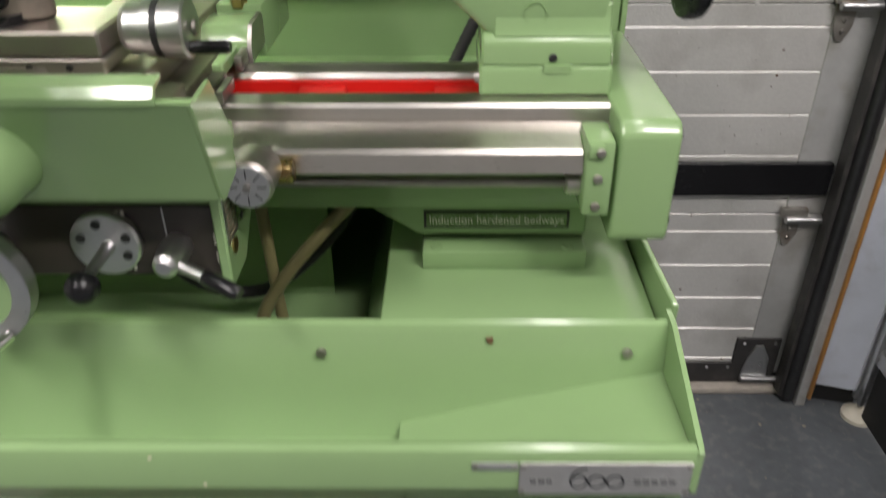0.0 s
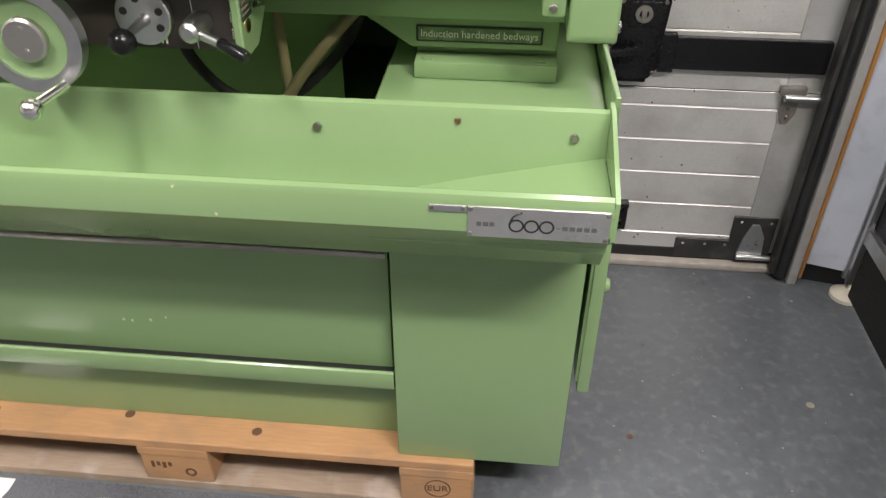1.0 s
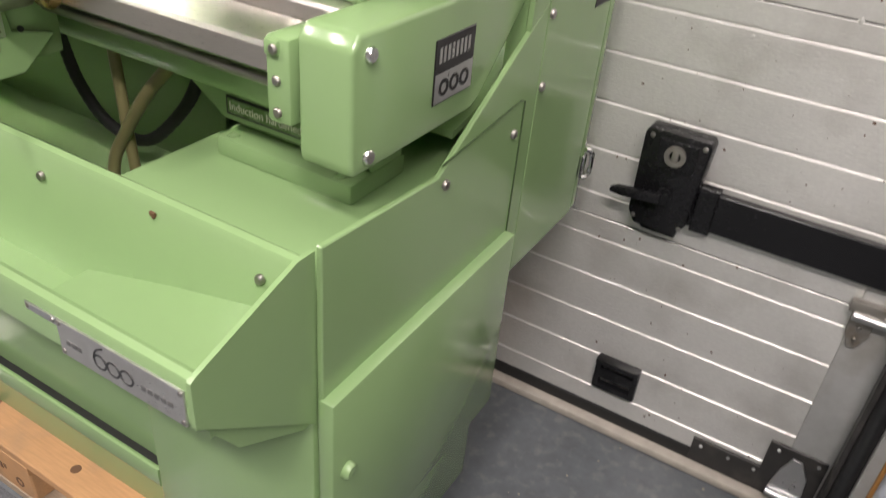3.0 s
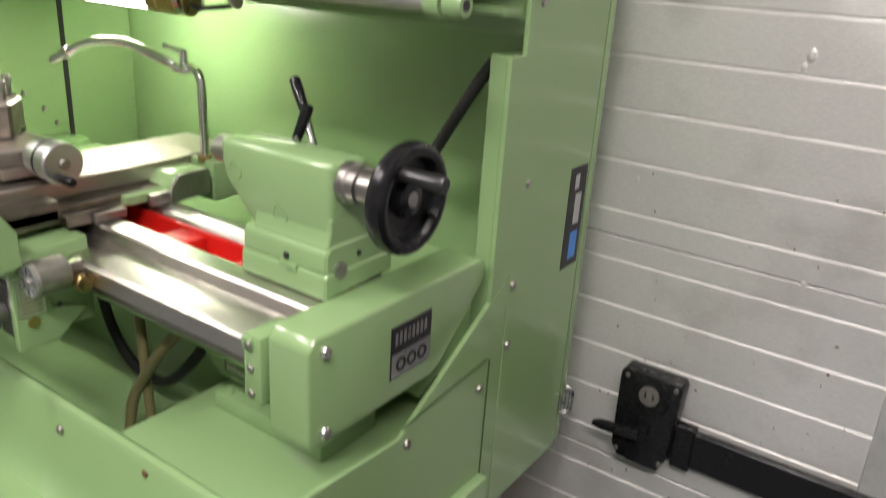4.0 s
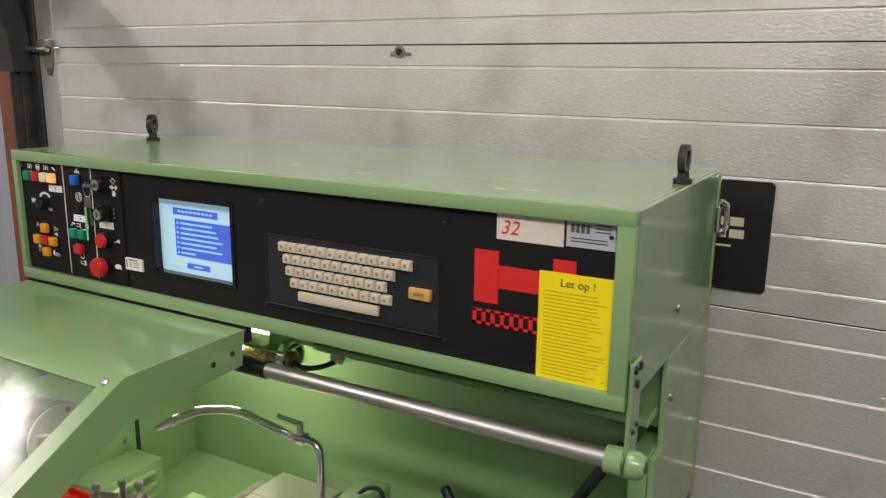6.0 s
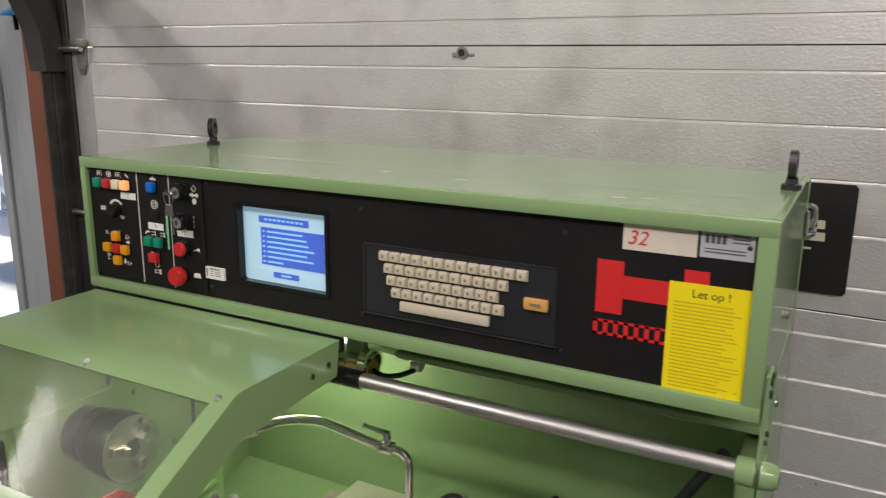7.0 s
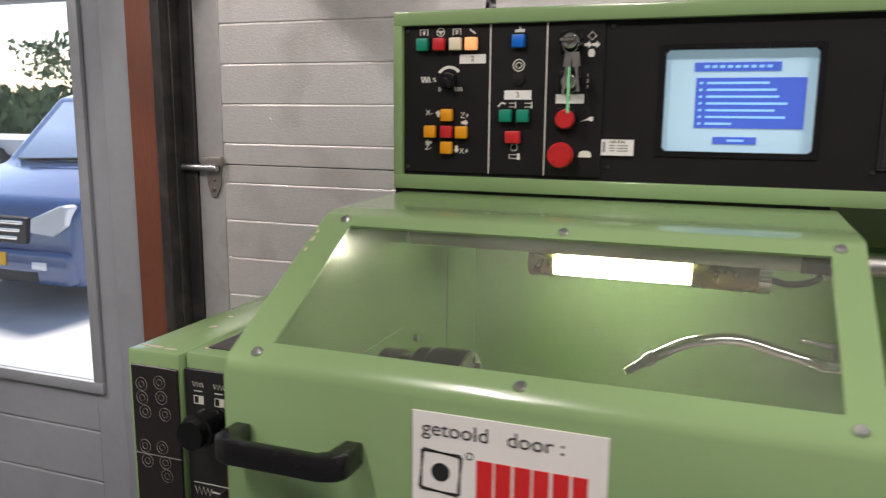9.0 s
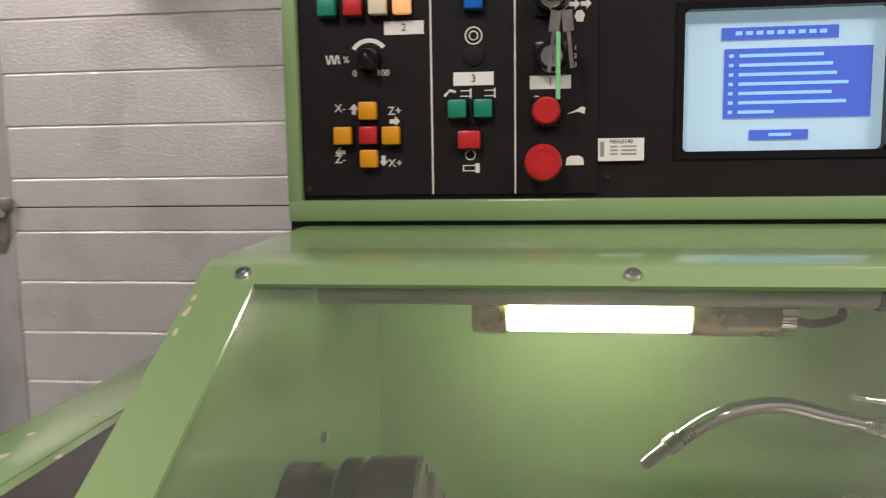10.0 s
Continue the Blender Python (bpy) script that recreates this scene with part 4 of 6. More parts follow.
# ---- lathe: tailstock ----
AY, AZ = 0.914, 1.243
TS = thing("tailstock", (0.11, AY, WZ), "green tailstock with black handwheel clamped on the bedways", "tailstock", group="lathe")
part("base", join(prism([(0.868, WZ + 0.0005), (0.868, WZ + 0.030), (0.872, WZ + 0.036), (1.0, WZ + 0.036), (1.0, WZ + 0.007)], "x", 0.034, 0.188, 0.003, 1),
                  prism([(0.871, WZ + 0.034), (0.871, WZ + 0.060), (0.876, WZ + 0.067), (0.884, WZ + 0.071), (0.955, WZ + 0.071), (0.998, WZ + 0.055), (0.998, WZ + 0.034)], "x", 0.036, 0.186, 0.003, 1)), GREEN, TS)
part("body", join(prism([(-0.018, 1.236), (-0.018, 1.270), (0.183, 1.270), (0.183, 1.160), (0.046, 1.160), (0.030, 1.176), (-0.010, 1.212)], "y", 0.882, 0.950, 0.009, 3),
                  prism([(0.875, 1.1625), (0.879, 1.170), (0.8825, 1.186), (0.8825, 1.20), (0.949, 1.20), (0.95, 1.186), (0.955, 1.170), (0.965, 1.1625)], "x", 0.050, 0.1835, 0.002, 1)), GREEN, TS)
part("quill", turned((-0.018, AY, AZ), (-0.054, AY, AZ), [(0, 0.0215), (0.25, 0.0215), (0.27, 0.0195), (0.95, 0.0195), (1, 0.018)]), STEEL, TS, "ground steel quill")
part("collar", turned((0.181, AY, AZ), (0.262, AY, AZ), [(0, 0.027), (0.16, 0.027), (0.2, 0.024), (0.34, 0.0245), (0.36, 0.021), (0.8, 0.020), (1, 0.019)]), DULL, TS, "engraved steel collar")
part("cover_disc", ring((0.096, 0.8815, 1.188), (0, 1, 0), 0.013, 0.0122, 0.0015), GREEN, TS)
part("cover_disc", ring((0.012, 0.8815, 1.228), (0, 1, 0), 0.012, 0.0112, 0.0015), GREEN, TS)
part("plug", rod((0.186, 0.896, 1.132), (0.1895, 0.896, 1.132), 0.011), DULL, TS)
part("plug", rod((0.186, 0.932, 1.146), (0.1875, 0.932, 1.146), 0.004), INK, TS)
part("notch", box(0.108, 0.138, 0.8665, 0.873, WZ + 0.028, WZ + 0.037), GREEN, TS)
part("screw", bolt_head((0.118, 0.8705, WZ + 0.045), (0, -1, 0), 0.005, 0.002), INK, TS)
part("screw", bolt_head((0.0365, 0.885, WZ + 0.018), (-1, 0, 0), 0.008, 0.008), DULL, TS)
# dished handwheel, its web set back behind the rim
hw = part("handwheel", join(turned((0.261, AY, AZ), (0.288, AY, AZ), [(0, 0.050), (0.02, 0.058), (0.12, 0.0655), (0.3, 0.068), (0.68, 0.068), (0.88, 0.0665), (0.98, 0.063), (1.0, 0.058), (0.96, 0.0525), (0.7, 0.049), (0.42, 0.047), (0.36, 0.040), (0.36, 0.024), (0.72, 0.0215), (0.8, 0.018), (0.8, 0.0)], 56)), BLACK, TS, "glossy black dished handwheel")
part("hub_screw", rod((0.281, AY, AZ), (0.2835, AY, AZ), 0.0095, 0.001), DULL, hw)
part("handle", turned((0.268, AY - 0.026, AZ + 0.036), (0.345, AY - 0.026, AZ + 0.036), [(0, 0.009), (0.1, 0.0075), (0.75, 0.0095), (0.95, 0.0098), (1, 0.008)]), DARKMETAL, hw)
# quill and base clamp levers
lv = part("clamp_lever", rod((0.105, 0.95, 1.225), (0.022, 0.998, 1.302), 0.0052), CHROME, TS, "chrome clamp lever")
part("grip", turned((0.030, 0.993, 1.295), (-0.008, 1.010, 1.336), [(0, 0.0055), (0.1, 0.007), (0.75, 0.0085), (0.78, 0.0078), (0.95, 0.0082), (1, 0.006)]), BLACK, lv)
lv = part("clamp_lever", rod((0.030, 0.955, 1.225), (0.038, 0.978, 1.28), 0.0048), CHROME, TS, "chrome clamp lever")
part("grip", turned((0.033, 0.972, 1.258), (0.044, 0.986, 1.309), [(0, 0.0055), (0.1, 0.007), (0.8, 0.0085), (0.95, 0.008), (1, 0.0055)]), BLACK, lv)

# ---- lathe: carriage ----
CR = thing("carriage", (-0.4, 0.88, WZ), "lathe carriage with green apron, steel slides and tool post", "carriage", group="lathe")
part("saddle", join(box(-0.60, -0.268, 0.80, 0.90, WZ + 0.0005, WZ + 0.020, 0.002, 1), box(-0.52, -0.285, 0.70, 1.16, WZ + 0.010, WZ + 0.030, 0.002, 1)), GRIMY, CR, "grimy machined saddle")
part("saddle_wing", join(prism([(0.90, WZ + 0.012), (0.90, WZ + 0.028), (1.06, WZ + 0.030), (1.06, WZ + 0.010)], "x", -0.60, -0.272, 0.002, 1)), GREEN, CR, "green cast saddle wing")
part("way_wiper", box(-0.268, -0.258, 0.838, 0.892, WZ + 0.001, WZ + 0.016, 0.001, 1), DULL, CR)
part("way_wiper", box(-0.268, -0.258, 0.935, 1.01, WZ + 0.007, WZ + 0.026, 0.002), DULL, CR)
part("cross_slide", join(box(-0.462, -0.318, 0.70, 1.165, WZ + 0.030, 1.156, 0.002, 1), box(-0.462, -0.318, 1.075, 1.166, 1.154, 1.1575, 0.001, 1)), STEEL_Y, CR, "long planed steel cross slide")
for x, y in ((-0.44, 0.93), (-0.42, 0.95), (-0.40, 0.93), (-0.375, 0.96), (-0.35, 0.93), (-0.36, 1.05), (-0.43, 1.05), (-0.405, 0.90), (-0.38, 0.91)):
    part("oil_hole", rod((x, y, 1.1555), (x, y, 1.1566), 0.004), DULL, CR)
part("rear_block", join(prism([(0.972, WZ + 0.008), (0.976, 1.128), (0.990, 1.146), (1.045, 1.148), (1.05, 1.142), (1.05, WZ + 0.012)], "x", -0.335, -0.258, 0.0012, 1)), GREEN, CR, "green cast stop block")
part("rear_block_face", prism([(0.970, WZ + 0.006), (0.974, 1.128), (0.989, 1.147), (1.044, 1.149), (1.050, 1.143), (1.050, WZ + 0.01)], "x", -0.2585, -0.253), DULL, CR)
part("rear_cover", box(-0.318, -0.255, 1.06, 1.24, 1.085, 1.155, 0.004), GREEN, CR, "green rear slide cover")
# compound slide
part("compound_base", turned((-0.43, 0.80, 1.156), (-0.43, 0.80, 1.170), [(0, 0.056), (1, 0.054)]), STEEL_Y, CR)
cmp_ = part("compound_slide", join(box(-0.56, -0.345, 0.752, 0.852, 1.162, 1.178, 0.002, 1), box(-0.565, -0.345, 0.750, 0.850, 1.180, 1.206, 0.003, 1)), STEEL_Y, CR, "grimy planed compound slide")
for x in (-0.54, -0.50, -0.46, -0.42, -0.38):
    part("screw", rod((x, 0.7485, 1.170), (x, 0.7505, 1.170), 0.0035), INK, cmp_)
dl = part("dial", turned((-0.338, 0.805, 1.195), (-0.270, 0.805, 1.195), [(0, 0.022), (0.1, 0.027), (0.35, 0.027), (0.37, 0.0305), (0.52, 0.0305), (0.54, 0.029), (0.62, 0.029), (0.64, 0.0315), (0.97, 0.0315), (1, 0.029)], 40), ALU, CR, "engraved aluminium handwheel dial")
part("scale", rod((-0.3035, 0.805, 1.195), (-0.297, 0.805, 1.195), 0.0306), INK, dl)
part("hub_nut", rod((-0.268, 0.805, 1.195), (-0.263, 0.805, 1.195), 0.008, 0.001), DULL, dl)
part("handle", turned((-0.27, 0.793, 1.178), (-0.228, 0.793, 1.178), [(0, 0.006), (0.1, 0.007), (0.9, 0.0075), (1, 0.006)]), BLACK, dl)
# tool post
tp = part("tool_post", prism([(-0.500, 0.752), (-0.482, 0.750), (-0.412, 0.790), (-0.404, 0.806), (-0.452, 0.850), (-0.470, 0.857), (-0.545, 0.822), (-0.550, 0.806)], "z", 1.2065, 1.262, 0.004, 1), GRIMY, CR, "grimy quick-change steel tool post", 20)
part("base_ring", turned((-0.478, 0.803, 1.2055), (-0.478, 0.803, 1.216), [(0, 0.054), (1, 0.054)]), BLACK, tp)
part("knob", turned((-0.447, 0.772, 1.235), (-0.438, 0.757, 1.235), [(0, 0.012), (0.6, 0.012), (1, 0.008)]), BLACK, tp)
for x, y in ((-0.520, 0.800), (-0.495, 0.828), (-0.468, 0.838), (-0.435, 0.812)):
    part("bolt", join(rod((x, y, 1.26), (x, y, 1.285), 0.0045), turned((x, y, 1.283), (x, y, 1.294), [(0, 0.007), (0.8, 0.007), (1, 0.005)], 6)), DULL, tp)
part("cam_stud", turned((-0.478, 0.800, 1.26), (-0.478, 0.800, 1.275), [(0, 0.02), (0.7, 0.018), (1, 0.012)], 6), STEEL, tp)
# apron and its shield
ap = part("apron", prism([(0.705, 0.955), (0.705, 1.085), (0.815, 1.09), (0.815, 0.955)], "x", -0.62, -0.244, 0.004), GREEN, CR)
part("shield", join(prism([(0.601, 1.187), (0.600, 1.194), (0.606, 1.202), (0.626, 1.206), (0.627, 1.203), (0.609, 1.198), (0.605, 1.190)], "x", -0.62, -0.243, 0.0),
                    prism([(0.601, 1.189), (0.604, 1.184), (0.642, 1.078), (0.652, 1.074), (0.70, 1.082), (0.70, 1.092), (0.655, 1.086), (0.612, 1.190)], "x", -0.62, -0.2135, 0.0),
                    prism([(0.602, 1.187), (0.604, 1.182), (0.642, 1.078), (0.652, 1.074), (0.70, 1.082), (0.70, 1.13), (0.66, 1.19)], "x", -0.218, -0.2133, 0.001, 1)), GREEN, CR, "green swarf shield over the apron")
part("saddle_front", join(box(-0.62, -0.285, 0.66, 0.80, WZ + 0.004, WZ + 0.042, 0.004), box(-0.60, -0.33, 0.668, 0.74, WZ + 0.04, WZ + 0.058, 0.003)), GRIMY, CR, "worn planed saddle face")
for x in (-0.46, -0.40, -0.31):
    part("gib_screw", bolt_head((x, 0.70, WZ + (0.058 if x < -0.33 else 0.042)), (0, 0, 1), 0.007, 0.006), DULL, CR)
part("apron_end", prism([(0.69, 0.945), (0.69, 1.075), (0.735, 1.08), (0.745, 1.0), (0.80, 0.985), (0.75, 0.945)], "x", -0.245, -0.2335, 0.002, 1), GREEN, CR)
plt = part("apron_plate", box(-0.60, -0.247, 0.7005, 0.7055, 0.955, 1.04, 0.001, 1), APRONPLATE, CR, "brown-black printed apron plate")
part("line", box(-0.2995, -0.298, 0.7000, 0.7008, 0.957, 1.038), ALU, plt)
part("symbol", bars([(-0.372 + i * 0.006, -0.369 + i * 0.006, z, z + 0.008) for i in range(6) for z in (1.026, 0.962)] + [(-0.25, -0.238, z + i * 0.0035, z + i * 0.0035 + 0.0018) for i in range(4) for z in (0.972, 0.994)], 0.7006), MARK, plt)
dk = part("selector_disc", join(turned((-0.3620, 0.7005, 0.9990), (-0.3620, 0.690, 0.9990), [(0, 0.037), (0.8, 0.037), (1, 0.035)], 40)), ALU, CR, "grey selector disc with lever")
for a in (100, 160, 20, -30):
    part("slot", rod((-0.3620 + 0.025 * math.cos(radians(a)), 0.6885, 0.9990 + 0.025 * math.sin(radians(a))), (-0.3620 + 0.025 * math.cos(radians(a)), 0.692, 0.9990 + 0.025 * math.sin(radians(a))), 0.005), INK, dk)
part("lever", turned((-0.3590, 0.692, 0.9970), (-0.3600, 0.632, 0.9950), [(0, 0.008), (0.2, 0.0065), (1, 0.0055)]), ALU, dk)
part("knob", ball((-0.3586, 0.620, 0.9931), 0.0170), BLACK, dk)
lk = part("feed_lever", join(turned((-0.2890, 0.702, 0.9920), (-0.2910, 0.655, 0.9920), [(0, 0.016), (0.5, 0.016), (0.9, 0.013), (1, 0.008)]), turned((-0.2870, 0.672, 0.9900), (-0.2490, 0.655, 0.9820), [(0, 0.007), (1, 0.006)])), ALU, CR, "aluminium feed lever with black grip")
part("grip", turned((-0.2510, 0.656, 0.9825), (-0.2120, 0.638, 0.9720), [(0, 0.007), (0.1, 0.0085), (0.85, 0.009), (1, 0.007)]), BLACK, lk)
wl_ = part("handwheel", join(ring((-0.482, 0.628, 0.992), (0, 1, 0), 0.070, 0.052, 0.018, 48), turned((-0.482, 0.64, 0.992), (-0.482, 0.705, 0.992), [(0, 0.02), (1, 0.018)])), ALU, CR, "grey-rimmed apron handwheel")
part("web", turned((-0.482, 0.624, 0.992), (-0.482, 0.634, 0.992), [(0, 0.0525), (1, 0.0525)], 40), GREEN, wl_)
part("hub", join(turned((-0.482, 0.625, 0.992), (-0.482, 0.614, 0.992), [(0, 0.028), (0.8, 0.028), (1, 0.025)]), *[rod((-0.482, 0.612, 0.992 + d), (-0.482, 0.6145, 0.992 + d), 0.004) for d in (0.014, -0.014)]), STEEL, wl_)
part("handle", join(rod((-0.447, 0.62, 0.935), (-0.468, 0.578, 0.925), 0.007), ball((-0.471, 0.572, 0.922), 0.014)), CHROME, wl_)
part("cross_dial", join(turned((-0.41, 0.70, 1.13), (-0.41, 0.55, 1.13), [(0, 0.045), (0.5, 0.045), (0.8, 0.043), (1, 0.03)], 36)), GREEN, CR, "rounded green cross-slide housing")
sp_ = part("side_plate", box(-0.2338, -0.2326, 0.695, 0.735, 0.995, 1.055), ALU, CR, "small printed plate on the apron side")
for i in range(7):
    part("text_line", box(-0.2329, -0.2322, 0.700, 0.730, 1.001 + i * 0.0075, 1.0035 + i * 0.0075), KEYINK, sp_)
# thread dial
DX, DY, DZ = -0.2065, 0.704, 1.0612
td = part("thread_dial", join(rod((DX, DY + 0.050, DZ), (DX, DY, DZ), 0.0262, 0.003, 36), box(DX - 0.012, DX + 0.012, DY + 0.03, DY + 0.075, DZ - 0.012, DZ + 0.014, 0.003)), DULL, CR, "steel thread dial indicator")
part("face", rod((DX, DY + 0.001, DZ), (DX, DY - 0.003, DZ), 0.0235, 0.0005, 36), ALU, td, "pale graduated dial face")
part("graduation", join(*[turn(box(DX - 0.0006, DX + 0.0006, DY - 0.0038, DY - 0.0028, DZ + 0.010, DZ + 0.020), (DX, DY, DZ), "Y", a) for a in range(0, 360, 45)]), INK, td)
part("stud", rod((DX, DY - 0.003, DZ), (DX, DY - 0.008, DZ), 0.004), DULL, td)
part("worm", rod((DX + 0.018, DY + 0.06, DZ - 0.012), (DX + 0.036, DY + 0.06, DZ - 0.012), 0.014, 0.002), BRASS, td, "brass worm gear")
part("sight_glass", rod((-0.2340, 0.715, 0.985), (-0.2315, 0.715, 0.985), 0.009), BRASS, CR)
for y, z in ((0.755, 1.00), (0.77, 1.03), (0.72, 1.03)):
    part("screw", rod((-0.2340, y, z), (-0.2320, y, z), 0.004), INK, CR)
# coolant hose
CH = thing("coolant_hose", (-0.287, 1.068, 1.15), "chrome coolant pipe with valve and ribbed flexible nozzle", "coolant hose")
part("pipe", hose([(-0.287, 1.068, 1.10), (-0.287, 1.068, 1.20), (-0.287, 1.068, 1.275), (-0.291, 1.068, 1.295), (-0.305, 1.069, 1.304), (-0.325, 1.07, 1.304)], 0.0075, 14), CHROME, CH)
part("nut", rod((-0.287, 1.068, 1.148), (-0.287, 1.068, 1.162), 0.012, 0.002, 6), BRASS, CH)
vl = part("valve", join(box(-0.352, -0.318, 1.058, 1.082, 1.296, 1.313, 0.004), rod((-0.332, 1.07, 1.31), (-0.332, 1.07, 1.333), 0.007)), CHROME, CH)
part("valve_lever", join(turned((-0.332, 1.07, 1.331), (-0.378, 1.066, 1.337), [(0, 0.006), (0.7, 0.0035), (0.9, 0.0035), (1, 0.005)])), CHROME, vl)
part("flexible_tube", hose(smooth_path([(-0.350, 1.07, 1.304), (-0.40, 1.06, 1.318), (-0.46, 1.045, 1.334), (-0.52, 1.02, 1.330), (-0.565, 1.0, 1.310)], 22), 0.0082, 14, 1, 0.05), CHROME, CH, "ribbed chrome flexible tube")
part("nozzle", turned((-0.565, 1.0, 1.310), (-0.60, 0.985, 1.289), [(0, 0.0095), (0.3, 0.009), (0.32, 0.007), (0.8, 0.006), (1, 0.005)]), ALU, CH)

# ---- lathe: headstock, chuck, gear cover ----
HS = thing("headstock", (-1.05, 1.0, 0.86), "green headstock with gear cover and spindle chuck", "headstock", group="lathe")
part("casting", box(-1.1705, -0.947, 0.775, 1.13, 0.86, 1.313, 0.006), GREEN, HS)
gc = part("gear_cover", box(-1.262, -1.1725, 0.765, 1.29, 0.86, 1.311, 0.006), GREEN, HS, "chipped green gear cover")
part("chart", box(-1.2535, -1.1745, 0.762, 0.766, 0.88, 1.2895, 0.001, 1), mat("etched_chart", (0.022, 0.019, 0.018), 0.4, 0.2), gc, "dark etched gear chart")
rings = []
for cx, cz in ((-1.236, 1.262), (-1.236, 1.242), (-1.232, 1.222), (-1.205, 1.268), (-1.203, 1.246), (-1.198, 1.222), (-1.236, 1.17), (-1.233, 1.148), (-1.206, 1.172), (-1.202, 1.15), (-1.2, 1.13), (-1.21, 1.06), (-1.206, 1.04)):
    rings.append(ring((cx, 0.7616, cz), (0, 1, 0), 0.0098, 0.0093, 0.0006, 20))
    rings.append(ring((cx, 0.7616, cz), (0, 1, 0), 0.0048, 0.0044, 0.0006, 14))
ETCH = mat("pale_etching", (0.24, 0.23, 0.21), 0.5)
for bm_ in rings:
    part("etched_ring", bm_, ETCH, gc)
bar_parts("etched_line", [(-1.2535, -1.1745, 1.158, 1.1592)] + [(-1.248 + i * 0.009, -1.246 + i * 0.009, 0.96, 1.02) for i in range(8)], 0.7618, ETCH, gc)
part("front_plate", box(-1.169, -0.950, 0.771, 0.776, 0.90, 1.291, 0.001, 1), INK, HS, "black printed selector plate")
for x in (-1.156, -1.122):
    part("symbol", join(hose([(x + i * 0.0025, 0.7708, 1.2665 if i % 2 else 1.2735) for i in range(8)], 0.0005, 4, 1), box(x + 0.001, x + 0.017, 0.7704, 0.7712, 1.2420, 1.2430), box(x + 0.001, x + 0.017, 0.7704, 0.7712, 1.2530, 1.2540),
                        box(x + 0.001, x + 0.002, 0.7704, 0.7712, 1.2425, 1.2535), box(x + 0.009, x + 0.017, 0.7704, 0.7712, 1.2425, 1.2535), box(x + 0.002, x + 0.015, 0.7704, 0.7712, 1.2600, 1.2612)), MARK, HS)
part("symbol", join(hose([(-1.160 + i * 0.0035, 0.7708, 1.108 if i % 2 else 1.119) for i in range(9)], 0.0007, 4, 1), box(-1.132, -1.116, 0.7704, 0.7712, 1.113, 1.115), ring((-1.111, 0.7707, 1.114), (0, 1, 0), 0.005, 0.0042, 0.0006, 16)), MARK, HS)
part("printed_line", bars([(-1.0985, -1.0965, 1.235, 1.282)], 0.7713), MARK, HS)
part("printed_line", bars([(-1.162, -1.10, 1.1245, 1.1258)], 0.7713), MARK, HS)
part("top_plate", box(-1.150, -0.955, 0.800, 1.06, 1.3125, 1.3145), mat("dark_top_plate", (0.05, 0.045, 0.042), 0.5), HS, "dark plate on the headstock top")
for i, z in enumerate((1.205, 1.10)):
    kn = part("selector_knob", turned((-1.118 + i * 0.042, 0.772, z + 0.018), (-1.118 + i * 0.042, 0.712, z + 0.018), [(0, 0.016), (0.3, 0.018), (0.32, 0.0235), (0.75, 0.0245), (0.78, 0.021), (1, 0.020)], 28), BLACK, HS, "black knurled selector knob")
part("end_box", box(-0.9395, -0.843, 0.985, 1.190, 0.92, 1.074, 0.006), GREEN, HS)
for z in (1.040, 1.012, 0.984):
    part("louvre", prism([(-0.844, z), (-0.835, z + 0.002), (-0.835, z + 0.012), (-0.844, z + 0.016)], "y", 1.03, 1.165, 0.001, 1), GREEN, HS)
for y, z in ((1.142, 1.131), (1.169, 1.096), (1.10, 1.17), (1.06, 1.12)):
    part("screw", bolt_head((-0.940, y, z), (1, 0, 0), 0.006, 0.005), DULL, HS)
CY = 0.930
part("spindle_nose", turned((-0.946, CY, AZ), (-0.888, CY, AZ), [(0, 0.056), (0.6, 0.056), (0.62, 0.050), (1, 0.050)], 40), DARKMETAL, HS)
ck = part("chuck", turned((-0.890, CY, AZ), (-0.812, CY, AZ), [(0, 0.058), (0.06, 0.062), (0.28, 0.063), (0.30, 0.060), (0.36, 0.060), (0.38, 0.065), (0.94, 0.066), (1, 0.064)], 48), DARKMETAL, HS, "dark steel chuck with bright face")
part("face", ring((-0.8110, CY, AZ), (1, 0, 0), 0.0638, 0.018, 0.004, 48), STEEL, ck)
for a in (75, 195, 315):
    part("jaw", turn(join(box(-0.812, -0.800, CY - 0.009, CY + 0.009, AZ + 0.018, AZ + 0.052, 0.002, 1), box(-0.802, -0.790, CY - 0.008, CY + 0.008, AZ + 0.018, AZ + 0.034, 0.002, 1)), (-0.81, CY, AZ), "X", a), DULL, ck)
part("face_hole", rod((-0.8112, CY + 0.022, AZ + 0.048), (-0.8086, CY + 0.022, AZ + 0.048), 0.0055), INK, ck)
part("bore", rod((-0.84, CY, AZ), (-0.8105, CY, AZ), 0.0185), INK, ck)
# added tray shape that stands in for the red trough left of the carriage
TX0, TX1, TY0, TY1 = -0.905, -0.755, 0.872, 0.962
solo("parts_tray", join(box(TX0, TX1, TY0, TY1, WZ + 0.0065, WZ + 0.010), box(TX0, TX0 + 0.005, TY0, TY1, WZ + 0.007, WZ + 0.020, 0.001, 1), box(TX1 - 0.005, TX1, TY0, TY1, WZ + 0.007, WZ + 0.020, 0.001, 1),
                        box(TX0, TX1, TY0, TY0 + 0.005, WZ + 0.0003, WZ + 0.020, 0.001, 1), box(TX0, TX1, TY1 - 0.005, TY1, WZ + 0.006, WZ + 0.020, 0.001, 1)), RED_BED, "red tray-shaped piece standing in for the bed's red trough", "tray")

